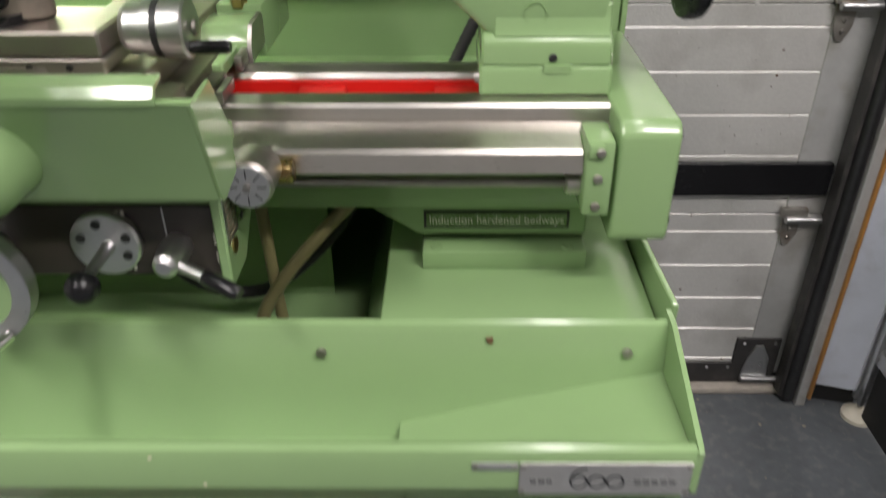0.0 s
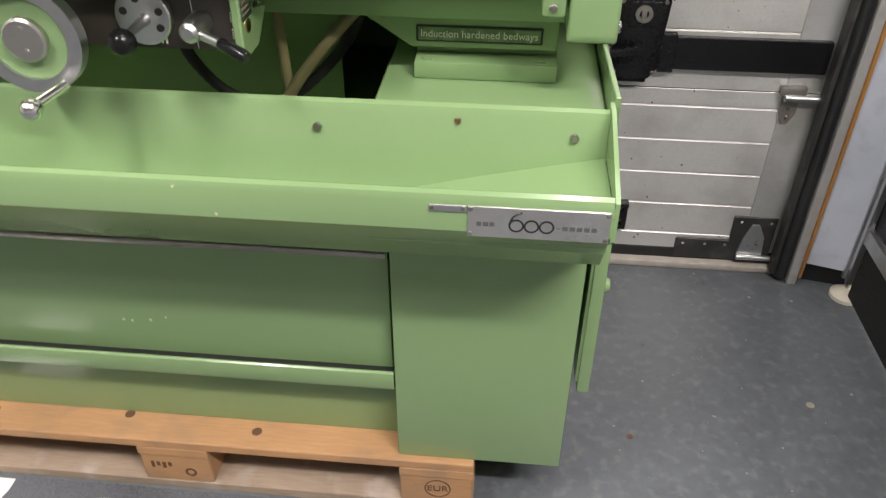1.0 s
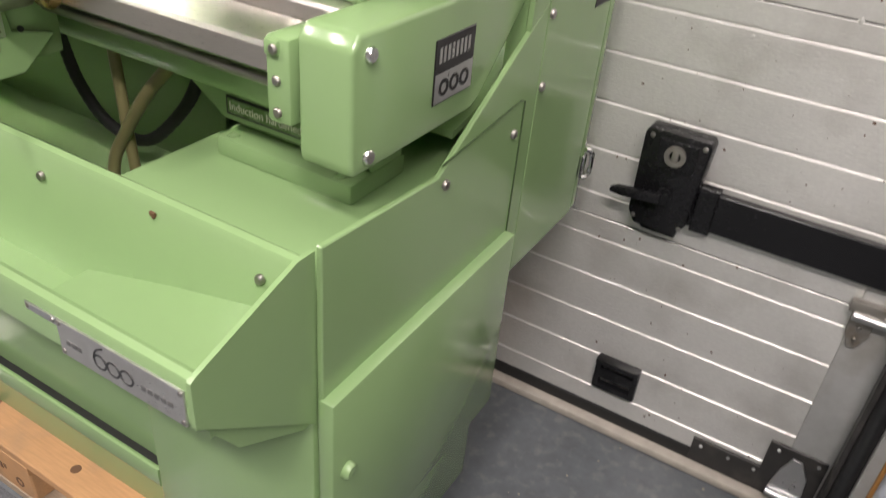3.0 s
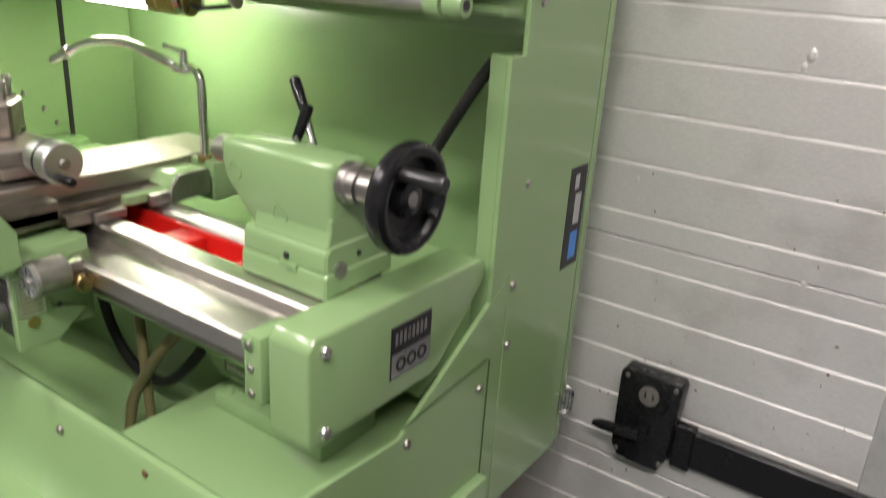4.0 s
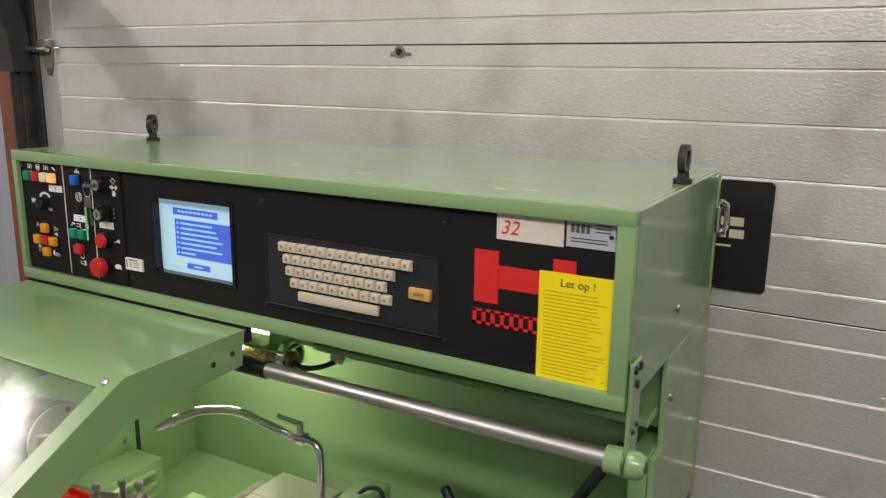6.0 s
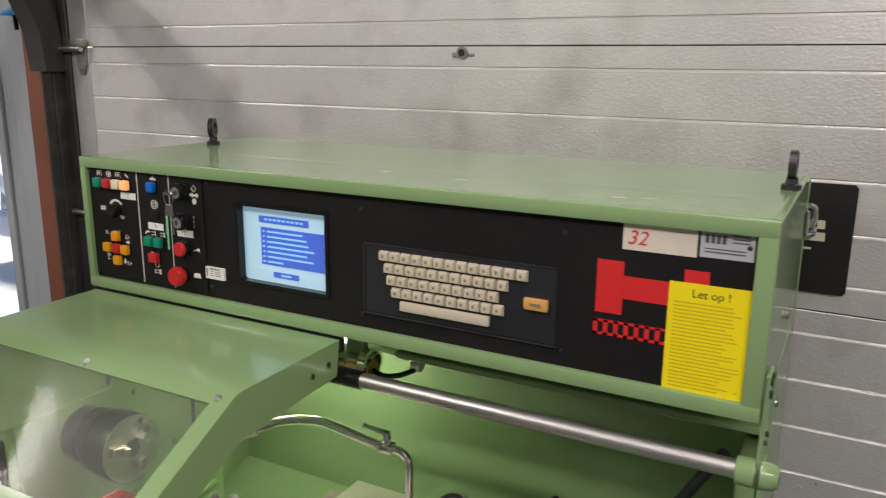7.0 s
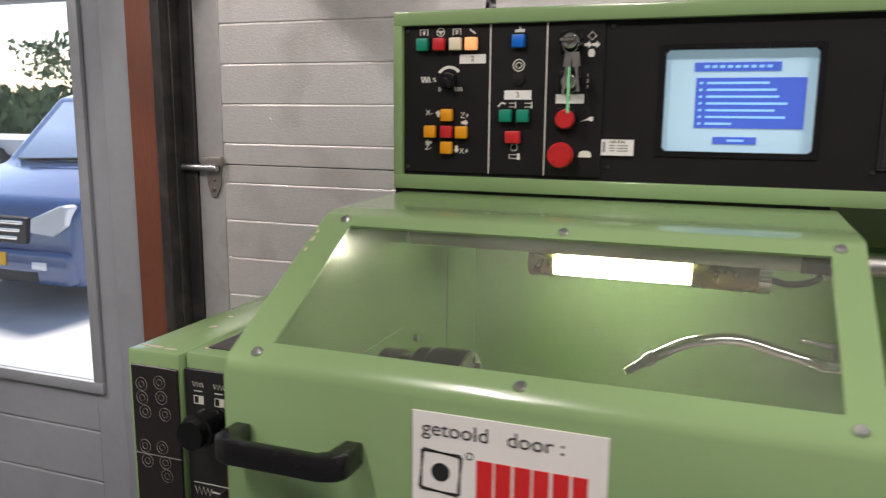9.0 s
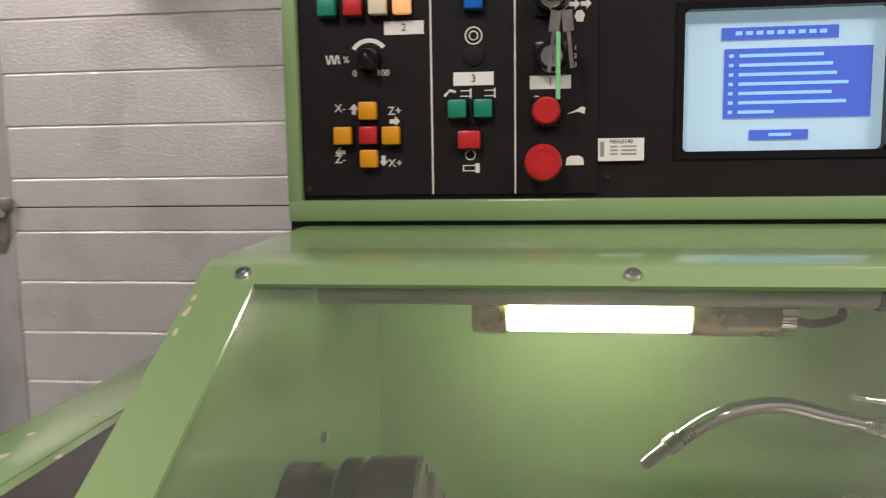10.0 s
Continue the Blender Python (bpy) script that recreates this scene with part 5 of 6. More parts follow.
# hoses under the bed
solo("coolant_pipe", hose([(-0.250, 0.89, 0.99), (-0.248, 0.89, 0.94), (-0.246, 0.89, 0.89), (-0.242, 0.89, 0.80), (-0.235, 0.89, 0.70)], 0.0085, 12), OLDHOSE, "yellowed plastic drain pipe dropping into the tray", "pipe")
solo("coolant_pipe", hose([(-0.105, 0.885, 0.975), (-0.130, 0.885, 0.945), (-0.166, 0.88, 0.906), (-0.203, 0.88, 0.862), (-0.235, 0.88, 0.818), (-0.262, 0.875, 0.77), (-0.275, 0.87, 0.70)], 0.0095, 12), OLDHOSE, "yellowed plastic hose hanging into the tray", "pipe")
solo("flexible_conduit", hose([(-0.440, 0.93, 0.955), (-0.436, 0.94, 0.89), (-0.415, 0.94, 0.835), (-0.370, 0.94, 0.785), (-0.310, 0.942, 0.765), (-0.250, 0.94, 0.783), (-0.180, 0.94, 0.848), (-0.140, 0.938, 0.905), (-0.118, 0.93, 0.96)], 0.0095, 12, 10, 0.04), RUBBER, "black ribbed conduit looping under the carriage", "conduit")


# ---- lathe: rear enclosure ----
EN = thing("rear_enclosure", (-0.35, 1.35, 0.6), "green sheet-steel rear enclosure of the lathe", "machine enclosure", group="lathe")
part("back_wall", box(-0.952, 0.252, 1.380, 1.392, 0.96, 1.53), GREEN, EN)
part("left_wall", box(-0.960, -0.9455, 1.2125, 1.3795, 0.86, 1.53), GREEN, EN)
part("left_seam", box(-0.958, -0.9440, 1.1985, 1.2120, 0.96, 1.53), RUBBER, EN, "dark seam beside the headstock panel")
part("left_wall_front", prism([(0.79, 0.862), (0.79, 1.312), (1.00, 1.312), (1.00, 1.522), (1.198, 1.522), (1.198, 0.862)], "x", -0.9465, -0.9400, 0.001, 1), GREEN, EN)
# added black strip: stops lamp light leaking between guard and cabinet
part("under_cabinet_seal", box(-0.945, -0.365, 0.984, 0.996, 1.500, 1.531), RUBBER, EN, "black strip added to block lamp light under the cabinet")
part("bolt", bolt_head((-0.940, 1.049, 1.283), (1, 0, 0), 0.006, 0.006), DULL, EN)
part("cabinet_body", box(-0.945, 0.2518, 1.393, 1.455, 0.60, 1.53), GREEN, EN)
part("right_side", prism([(1.153, 1.02), (1.153, 1.388), (1.192, 1.388), (1.192, 1.5315), (1.455, 1.5315), (1.455, 0.605), (1.207, 0.605), (1.207, 1.053)], "x", 0.2525, 0.2605, 0.001, 1), GREEN, EN)
part("right_inner", box(0.222, 0.2515, 1.158, 1.3795, 0.886, 1.388, 0.002, 1), GREEN, EN)
part("lintel", box(-0.938, 0.2515, 1.215, 1.3795, 1.410, 1.53, 0.002, 1), GREEN, EN)
# black strip put in so that the rear door's gap reads dark
part("gasket", box(-0.94, 0.2585, 1.4545, 1.460, 0.615, 1.768), RUBBER, EN, "black strip darkening the gap at the rear door")
part("rear_door", box(-0.945, 0.2605, 1.4595, 1.482, 0.61, 1.772, 0.003), GREEN, EN, "green rear door with chrome latches")
for z in (0.70, 1.695):
    part("latch", join(hose([(0.262, 1.475, z - 0.028), (0.272, 1.485, z - 0.02), (0.272, 1.485, z + 0.02), (0.262, 1.475, z + 0.028)], 0.005, 8), box(0.2600, 0.2665, 1.455, 1.478, z - 0.022, z + 0.022, 0.002, 1)), CHROME, EN, "chrome over-centre latch")
sk = part("warning_sticker", box(0.2602, 0.2612, 1.385, 1.448, 1.006, 1.190), INK, EN, "black and blue printed sticker")
part("blue_field", box(0.2611, 0.2616, 1.408, 1.436, 1.02, 1.07), mat("sticker_blue", (0.05, 0.22, 0.6), 0.4), sk)
part("grey_field", join(box(0.2611, 0.2616, 1.412, 1.434, 1.085, 1.14), box(0.2611, 0.2616, 1.405, 1.42, 1.15, 1.175)), mat("sticker_grey", (0.4, 0.4, 0.4), 0.4), sk)
for y, z in ((1.233, 1.195), (1.22, 1.60), (1.224, 1.46)):
    part("screw", bolt_head((0.2604, y, z), (1, 0, 0), 0.006, 0.004), DULL, EN)
part("screw", bolt_head((0.215, 1.19, 1.50), (0, -1, 0), 0.006, 0.005), INK, EN)
part("end_rail", box(-0.36, 0.25, 1.14, 1.195, 1.44, 1.452, 0.002, 1), GREEN, EN)

# ---- control cabinet ----
FY = 0.976
CC = thing("control_cabinet", (-0.35, 1.2, 1.53), "green control cabinet with black operator panel and keyboard", "control cabinet", group="lathe")
X0, X1, Z0, Z1 = -0.945, 0.2505, 1.532, 1.779
part("body", join(box(X0, X1, 0.992, 1.452, Z1 - 0.010, Z1, 0.002, 1), box(X0, X1, 0.992, 1.452, Z0, Z0 + 0.008, 0.0), box(X0, X0 + 0.010, 0.993, 1.452, Z0 + 0.008, Z1 - 0.010), box(X1, X1 + 0.009, 0.993, 1.455, Z0 - 0.001, Z1, 0.002, 1),
                  box(X0 + 0.01, X1, 1.40, 1.452, Z0 + 0.008, Z1 - 0.010)), GREEN, CC)
part("front_frame", join(box(X0, X1 + 0.009, FY, 0.995, Z1 - 0.020, Z1 + 0.0005, 0.003), box(X0, X1 + 0.009, FY, 0.995, Z0 - 0.002, Z0 + 0.019, 0.003), box(X0, X0 + 0.014, FY + 0.0005, 0.994, Z0 + 0.017, Z1 - 0.018, 0.002), box(X1 - 0.014, X1 + 0.009, FY + 0.0005, 0.994, Z0 + 0.017, Z1 - 0.018, 0.002)), GREEN, CC)
PY = 0.987
SX0, SX1, SZ0, SZ1 = -0.572, -0.388, 1.590, 1.7235
KX0, KX1, KZ0, KZ1 = -0.316, -0.008, 1.578, 1.686
pn = part("operator_panel", join(box(X0 + 0.012, SX0, PY, 0.998, Z0 + 0.017, Z1 - 0.018), box(SX1, X1 - 0.012, PY, 0.998, Z0 + 0.017, Z1 - 0.018), box(SX0, SX1, PY, 0.998, Z0 + 0.017, SZ0), box(SX0, SX1, PY, 0.998, SZ1, Z1 - 0.018)), PANEL, CC, "charcoal textured operator panel")
sub = part("button_plate", box(-0.930, -0.646, PY - 0.0035, PY + 0.001, 1.555, 1.760, 0.001, 1), PANEL, CC, "charcoal button plate with pale dividers")
for x in (-0.802, -0.723):
    part("divider", box(x - 0.0008, x + 0.0008, PY - 0.0042, PY - 0.003, 1.556, 1.759), MARK, sub)
BY = PY - 0.0035
btn_mesh, bez_mesh = {}, mesh_of("bezel", box(-0.0098, 0.0098, -0.003, 0.001, -0.0098, 0.0098, 0.001, 1), BLACK)


def button(x, z, material, w=0.0085, h=0.0085, label=""):
    key = (material.name, w, h)
    if key not in btn_mesh:
        btn_mesh[key] = mesh_of("push_button", box(-w, w, -0.011, 0.0, -h, h, 0.0018), material)
    o = placed("push_button", btn_mesh[key], (x, BY, z), CC, label)
    if w > 0.009:
        part("bezel", box(x - w - 0.0015, x + w + 0.0015, BY - 0.003, BY + 0.001, z - h - 0.0015, z + h + 0.0015, 0.001, 1), BLACK, o)
    else:
        placed("bezel", bez_mesh, (x, BY, z), o).location = (0, 0, 0)
        o.children[0].matrix_parent_inverse = Matrix()
    return o


for x, m_, lb in ((-0.9000, B_GREEN, "green"), (-0.8750, B_RED, "red"), (-0.8510, B_WHITE, "ivory"), (-0.8280, B_LIT, "lit amber")):
    button(x, 1.7333, m_, label=lb + " square push button")
for x, z, m_, lb in ((-0.8630, 1.6362, B_AMBER, "amber"), (-0.8880, 1.6130, B_AMBER, "amber"), (-0.8410, 1.6125, B_AMBER, "amber"), (-0.8630, 1.5908, B_AMBER, "amber"), (-0.8630, 1.6130, B_RED, "red"),
                     (-0.7610, 1.7353, B_BLUE, "blue"), (-0.7772, 1.6362, B_GREEN, "green"), (-0.7528, 1.6362, B_GREEN, "green")):
    button(x, z, m_, label=lb + " square push button")
button(-0.7662, 1.6072, B_RED, 0.0105, 0.0085, "red oblong push button")
# rotary feed override
kb = part("rotary_knob", join(turned((-0.8615, BY, 1.6841), (-0.8615, BY - 0.016, 1.6841), [(0, 0.0125), (0.3, 0.012), (1, 0.009)]), turn(box(-0.8658, -0.8575, BY - 0.018, BY - 0.004, 1.6718, 1.6888, 0.002), (-0.8615, BY, 1.6841), "Y", -35)), BLACK, CC, "black rotary override knob")
part("arc_mark", prism([(-0.8615 + r * math.cos(radians(a)), 1.6841 + r * math.sin(radians(a))) for r, aa in ((0.0205, range(145, 39, -15)), (0.0165, range(40, 146, 15))) for a in aa], "y", BY - 0.0006, BY), MARK, CC)
for x in (-0.7667 + 0.0052,):
    part("blank_plug", turned((x, BY, 1.6850), (x, BY - 0.003, 1.6850), [(0, 0.0095), (0.8, 0.009), (1, 0.007)]), PANEL, CC)
    part("gear_symbol", join(ring((x, BY - 0.0004, 1.7038), (0, 1, 0), 0.0085, 0.0072, 0.0008, 12), ring((x, BY - 0.0004, 1.7038), (0, 1, 0), 0.0045, 0.0035, 0.0008, 16)), MARK, CC)
# key switches
for z, open_ in ((1.7333, True), (1.6812, False)):
    s = part("key_switch", join(box(-0.7052, -0.6750, BY - 0.004, BY, z - 0.015, z + 0.015, 0.002), turned((-0.6893, BY - 0.003, z), (-0.6893, BY - 0.018, z), [(0, 0.0145), (0.8, 0.014), (1, 0.0125)])), BLACK, CC, "black-ringed key switch")
    part("barrel", rod((-0.6893, BY - 0.017, z), (-0.6893, BY - 0.0195, z), 0.010, 0.001), CHROME, s)
    part("slot", box(-0.6908, -0.6879, BY - 0.0202, BY - 0.019, z - 0.004, z + 0.004), INK, s)
rb = part("stop_button", join(box(-0.7072, -0.6817, BY - 0.005, BY, 1.6178, 1.6472, 0.002), turned((-0.6941, BY, 1.6323), (-0.6941, BY - 0.010, 1.6323), [(0, 0.016), (1, 0.015)])), BLACK, CC, "round red button in black bezel")
part("cap", turned((-0.6941, BY - 0.009, 1.6323), (-0.6941, BY - 0.016, 1.6323), [(0, 0.0132), (0.6, 0.013), (1, 0.011)]), B_RED, rb)
es = part("emergency_stop", turned((-0.6970, BY, 1.5850), (-0.6970, BY - 0.012, 1.5850), [(0, 0.013), (1, 0.013)]), BLACK, CC, "red mushroom emergency stop")
part("mushroom", join(turned((-0.6970, BY - 0.010, 1.5850), (-0.6970, BY - 0.026, 1.5850), [(0, 0.0150), (0.3, 0.0172), (0.7, 0.0172), (1, 0.0150)], 36), ring((-0.6970, BY - 0.0262, 1.5850), (0, 1, 0), 0.0125, 0.0115, 0.001)), B_RED, es)
# printed labels and symbols
for body_, x, z in (("2", -0.8275, 1.7132), ("3", -0.7620, 1.6642), ("1", -0.6903, 1.6592)):
    lb = part("label", box(x - 0.019, x + 0.019, BY - 0.0006, BY + 0.0002, z - 0.0062, z + 0.0062), WHITE, CC, "white printed number label")
    words("numeral", body_, 0.010, (x, BY - 0.0008, z), INK, lb, depth=0.0002)
for body_, x, z in (("X-", -0.8915, 1.6392), ("Z+", -0.8380, 1.6357), ("Z-", -0.8926, 1.5903), ("X+", -0.8385, 1.5859), ("0", -0.8761, 1.6718), ("100", -0.8485, 1.6718), ("%", -0.8841, 1.6850)):
    words("lettering", body_, 0.011 if len(body_) == 2 else 0.0085, (x, BY - 0.0004, z), MARK, CC, depth=0.0002)
for k_, z in (("1", 1.6897), ("2", 1.6822), ("3", 1.6746)):
    words("lettering", k_, 0.006, (-0.6673, BY - 0.0004, z), MARK, CC, depth=0.0002)


def arrow(x, z, a):
    return turn(prism([(x - 0.002, z - 0.005), (x + 0.002, z - 0.005), (x + 0.002, z), (x + 0.005, z), (x, z + 0.005), (x - 0.005, z), (x - 0.002, z)], "y", BY - 0.0006, BY), (x, BY, z), "Y", a)


for x, z, a in ((-0.8778, 1.6382, 0), (-0.8380, 1.6260, 90), (-0.8926, 1.5974, -90), (-0.8500, 1.5886, 180), (-0.6578, 1.7290, 90), (-0.6683, 1.7290, 90)):
    part("arrow_mark", arrow(x, z, a), MARK, CC)
zig = []
for i in range(5):
    zig.append(turn(box(-0.9035 + i * 0.0028, -0.9020 + i * 0.0028, BY - 0.0006, BY, 1.6812, 1.6897), (-0.9027 + i * 0.0028, BY, 1.6855), "Y", 12 if i % 2 else -12))
for bm_ in (join(*zig), *[join(box(x - 0.006, x + 0.006, BY - 0.0006, BY, 1.7535, 1.7545), box(x - 0.006, x - 0.005, BY - 0.0006, BY, 1.7456, 1.7540), box(x + 0.005, x + 0.006, BY - 0.0006, BY, 1.7456, 1.7540), box(x - 0.0015, x + 0.0015, BY - 0.0006, BY, 1.7471, 1.7521)) for x in (-0.9000, -0.8510)],
                          ring((-0.8750, BY - 0.0003, 1.7501), (0, 1, 0), 0.006, 0.005, 0.0006, 20), prism([(-0.8795, 1.7521), (-0.8704, 1.7521), (-0.8750, 1.7461)], "y", BY - 0.0006, BY), turn(box(-0.8330, -0.8228, BY - 0.0006, BY, 1.7491, 1.7511), (-0.8280, BY, 1.7501), "Y", 35),
                          prism([(-0.7677, 1.7471), (-0.7543, 1.7471), (-0.7543, 1.7511), (-0.7594, 1.7511), (-0.7610, 1.7560), (-0.7625, 1.7511), (-0.7677, 1.7511)], "y", BY - 0.0006, BY),
                          *[join(box(x, x + 0.009, BY - 0.0006, BY, 1.6477, 1.6487), box(x, x + 0.009, BY - 0.0006, BY, 1.6527, 1.6537), box(x + 0.009, x + 0.0105, BY - 0.0006, BY, 1.6462, 1.6552)) for x in (-0.7746, -0.7518)],
                          ring((-0.7656, BY - 0.0003, 1.5930), (0, 1, 0), 0.005, 0.0042, 0.0006, 20), box(-0.7730, -0.7610, BY - 0.0006, BY, 1.5825, 1.5835), box(-0.7730, -0.7610, BY - 0.0006, BY, 1.5775, 1.5785), box(-0.7730, -0.7719, BY - 0.0006, BY, 1.5780, 1.5830), box(-0.7610, -0.7569, BY - 0.0006, BY, 1.5760, 1.5850),
                          prism([(-0.6760, 1.5820), (-0.6587, 1.5820), (-0.6597, 1.5886), (-0.6635, 1.5908), (-0.6712, 1.5908), (-0.6750, 1.5886)], "y", BY - 0.0006, BY), prism([(-0.6750, 1.6294), (-0.6645, 1.6314), (-0.6587, 1.6294), (-0.6578, 1.6352), (-0.6616, 1.6362), (-0.6654, 1.6338)], "y", BY - 0.0006, BY),
                          prism([(-0.6664, 1.7132), (-0.6607, 1.7132), (-0.6587, 1.7189), (-0.6616, 1.7237), (-0.6664, 1.7228), (-0.6683, 1.7180)], "y", BY - 0.0006, BY), ring((-0.6635, BY - 0.0003, 1.7402), (0, 1, 0), 0.006, 0.005, 0.0006, 4),
                          prism([(-0.7908, 1.6492), (-0.7845, 1.6552), (-0.7782, 1.6532), (-0.7793, 1.6512), (-0.7845, 1.6527), (-0.7887, 1.6477)], "y", BY - 0.0006, BY)):
    part("symbol", bm_, MARK, CC)
cal = part("inspection_label", box(-0.6460, -0.6040, PY - 0.0046, PY - 0.0002, 1.5855, 1.6065), WHITE, CC, "small white inspection label")
words("lettering", "NEN3140", 0.0052, (-0.6250, PY - 0.0048, 1.6033), INK, cal, depth=0.0001)
bar_parts("text_line", [(-0.6350, -0.6280, 1.5980 - i * 0.0035, 1.5995 - i * 0.0035) for i in range(3)] + [(-0.6250, -0.6110, 1.5980 - i * 0.0035, 1.5995 - i * 0.0035) for i in range(3)] + [(-0.6440, -0.6405, 1.5895, 1.6035)], PY - 0.0047, mat("grey_print", (0.3, 0.3, 0.3), 0.5), cal, 0.0002)
for x, z in ((-0.925, 1.562), (-0.925, 1.752), (-0.637, 1.752), (-0.637, 1.570), (-0.3225, 1.737), (0.0, 1.737), (-0.3225, 1.573), (0.002, 1.573), (0.228, 1.743), (0.228, 1.56)):
    part("screw", bolt_head((x, PY - (0.0035 if x < -0.64 else 0), z), (0, -1, 0), 0.003, 0.002), DARKMETAL, CC)
# screen
scr = part("screen", box(SX0 - 0.001, SX1 + 0.001, PY + 0.012, PY + 0.016, SZ0 - 0.001, SZ1 + 0.001), CRT_BG, CC, "lit blue and cyan cathode-ray screen")
part("bezel", join(*[prism(p, "y", PY - 0.002, PY + 0.014) for p in ([(SX0 - 0.004, SZ0 - 0.004), (SX1 + 0.004, SZ0 - 0.004), (SX1 - 0.003, SZ0 + 0.003), (SX0 + 0.003, SZ0 + 0.003)], [(SX0 - 0.004, SZ1 + 0.004), (SX0 + 0.003, SZ1 - 0.003), (SX1 - 0.003, SZ1 - 0.003), (SX1 + 0.004, SZ1 + 0.004)],
                                                                      [(SX0 - 0.004, SZ0 - 0.004), (SX0 + 0.003, SZ0 + 0.003), (SX0 + 0.003, SZ1 - 0.003), (SX0 - 0.004, SZ1 + 0.004)], [(SX1 + 0.004, SZ0 - 0.004), (SX1 + 0.004, SZ1 + 0.004), (SX1 - 0.003, SZ1 - 0.003), (SX1 - 0.003, SZ0 + 0.003)])]), BLACK, scr)
for sx, x in ((1, SX0), (-1, SX1)):
    for sz, z in ((1, SZ0), (-1, SZ1)):
        arc = [(x + sx * 0.016 * (1 - math.sin(a * math.pi / 12)), z + sz * 0.016 * (1 - math.cos(a * math.pi / 12))) for a in range(7)]
        part("corner_mask", prism([(x - sx * 0.001, z - sz * 0.001)] + arc, "y", PY + 0.002, PY + 0.0115), PANEL, scr)
part("blue_field", join(box(-0.534, -0.432, PY + 0.0105, PY + 0.0122, 1.694, 1.705), box(-0.531, -0.402, PY + 0.0105, PY + 0.0122, 1.623, 1.686), box(-0.507, -0.455, PY + 0.0105, PY + 0.0122, 1.603, 1.612)), CRT_BLUE, scr)
random.seed(5)
rows_ = [(-0.518, -0.518 + 0.03 + 0.07 * random.random(), 1.678 - i * 0.0085, 1.681 - i * 0.0085) for i in range(7)] + [(-0.527, -0.523, 1.678 - i * 0.0085, 1.681 - i * 0.0085) for i in range(7)] + [(-0.522 + i * 0.0092, -0.516 + i * 0.0092, 1.698, 1.7015) for i in range(9)] + [(-0.49, -0.47, 1.606, 1.609)]
bar_parts("text_line", rows_, PY + 0.0104, CRT_TXT, scr, 0.0004)
# keyboard
kbd = part("keyboard", join(box(KX0, KX1, PY - 0.0012, PY + 0.001, KZ0, KZ1, 0.001, 1)), mat("dark_keyboard_plate", (0.014, 0.015, 0.019), 0.45, vary=0.1), CC, "recessed keyboard with beige keys")
part("lip", join(box(KX0 - 0.004, KX1 + 0.004, PY - 0.004, PY, KZ0 - 0.0025, KZ0, 0.001, 1), box(KX0 - 0.003, KX0, PY - 0.003, PY, KZ0, KZ1, 0.001, 1), box(KX0, KX1, PY - 0.003, PY, KZ1, KZ1 + 0.002, 0.001, 1)), DARKMETAL, kbd)
bm = box(-0.0085, 0.0085, -0.008, 0.0, -0.0083, 0.0083)
for v in bm.verts:
    if v.co.y < -0.004:
        v.co.x *= 0.76
        v.co.z = v.co.z * 0.74 + 0.0006
bmesh.ops.bevel(bm, geom=list(bm.edges), offset=0.0008, segments=1, affect="EDGES")
key_me = mesh_of("key", bm, BEIGE)
leg_me = mesh_of("legend", box(-0.0018, 0.0018, -0.0086, -0.0079, -0.0016, 0.0028), KEYINK)
for r, (xs_, n_) in enumerate(((-0.289, 13), (-0.2805, 11), (-0.276, 10), (-0.2675, 10))):
    for c in range(n_):
        at = (xs_ + (c + 0.5) * 0.01852, PY - 0.001, 1.6705 - r * 0.0182)
        k_ = placed("key", key_me, at, kbd)
        q_ = placed("legend", leg_me, (0, 0, 0), k_)
        q_.matrix_parent_inverse = Matrix()
bm = box(-0.251, -0.104, PY - 0.0085, PY - 0.001, 1.6705 - 4 * 0.0182 - 0.0075, 1.6705 - 4 * 0.0182 + 0.0075, 0.002)
part("space_bar", bm, BEIGE, kbd)
part("key", box(-0.0525, -0.0175, PY - 0.009, PY - 0.001, 1.6255, 1.642, 0.002), ORANGEKEY, kbd, "wide orange key")
part("legend", bars([(-0.043, -0.027, 1.632, 1.636)], PY - 0.009), KEYINK, kbd)
# labels and sheet on the panel
wt = part("asset_label", box(0.077, 0.168, PY - 0.0008, PY + 0.0004, 1.7245, 1.7595), mat("aged_white_label", (0.66, 0.60, 0.50), 0.55), CC, "aged white label with red handwriting")
words("numeral", "32", 0.026, (0.095, PY - 0.001, 1.740), REDINK, wt, depth=0.0002, shear=0.25)
gl = part("company_label", box(0.1715, 0.2335, PY - 0.0008, PY + 0.0004, 1.7265, 1.7615), mat("grey_label", (0.46, 0.47, 0.50), 0.4), CC, "grey printed company label")
bar_parts("text_line", [(0.177 + i * 0.0065, 0.1815 + i * 0.0065, 1.7445, 1.7555) for i in range(4)] + [(0.177, 0.224, 1.737 - i * 0.004, 1.7385 - i * 0.004) for i in range(2)] + [(0.208, 0.228, 1.755 - i * 0.004, 1.7565 - i * 0.004) for i in range(3)], PY - 0.0009, mat("dark_grey_print", (0.08, 0.08, 0.09), 0.5), gl, 0.0003)
part("emblem", join(box(0.046, 0.081, PY - 0.0008, PY + 0.0004, 1.637, 1.708), box(0.0805, 0.16, PY - 0.0008, PY + 0.0004, 1.659, 1.6895), box(0.156, 0.186, PY - 0.0008, PY + 0.0004, 1.637, 1.708)), REDINK, CC, "large red block emblem")
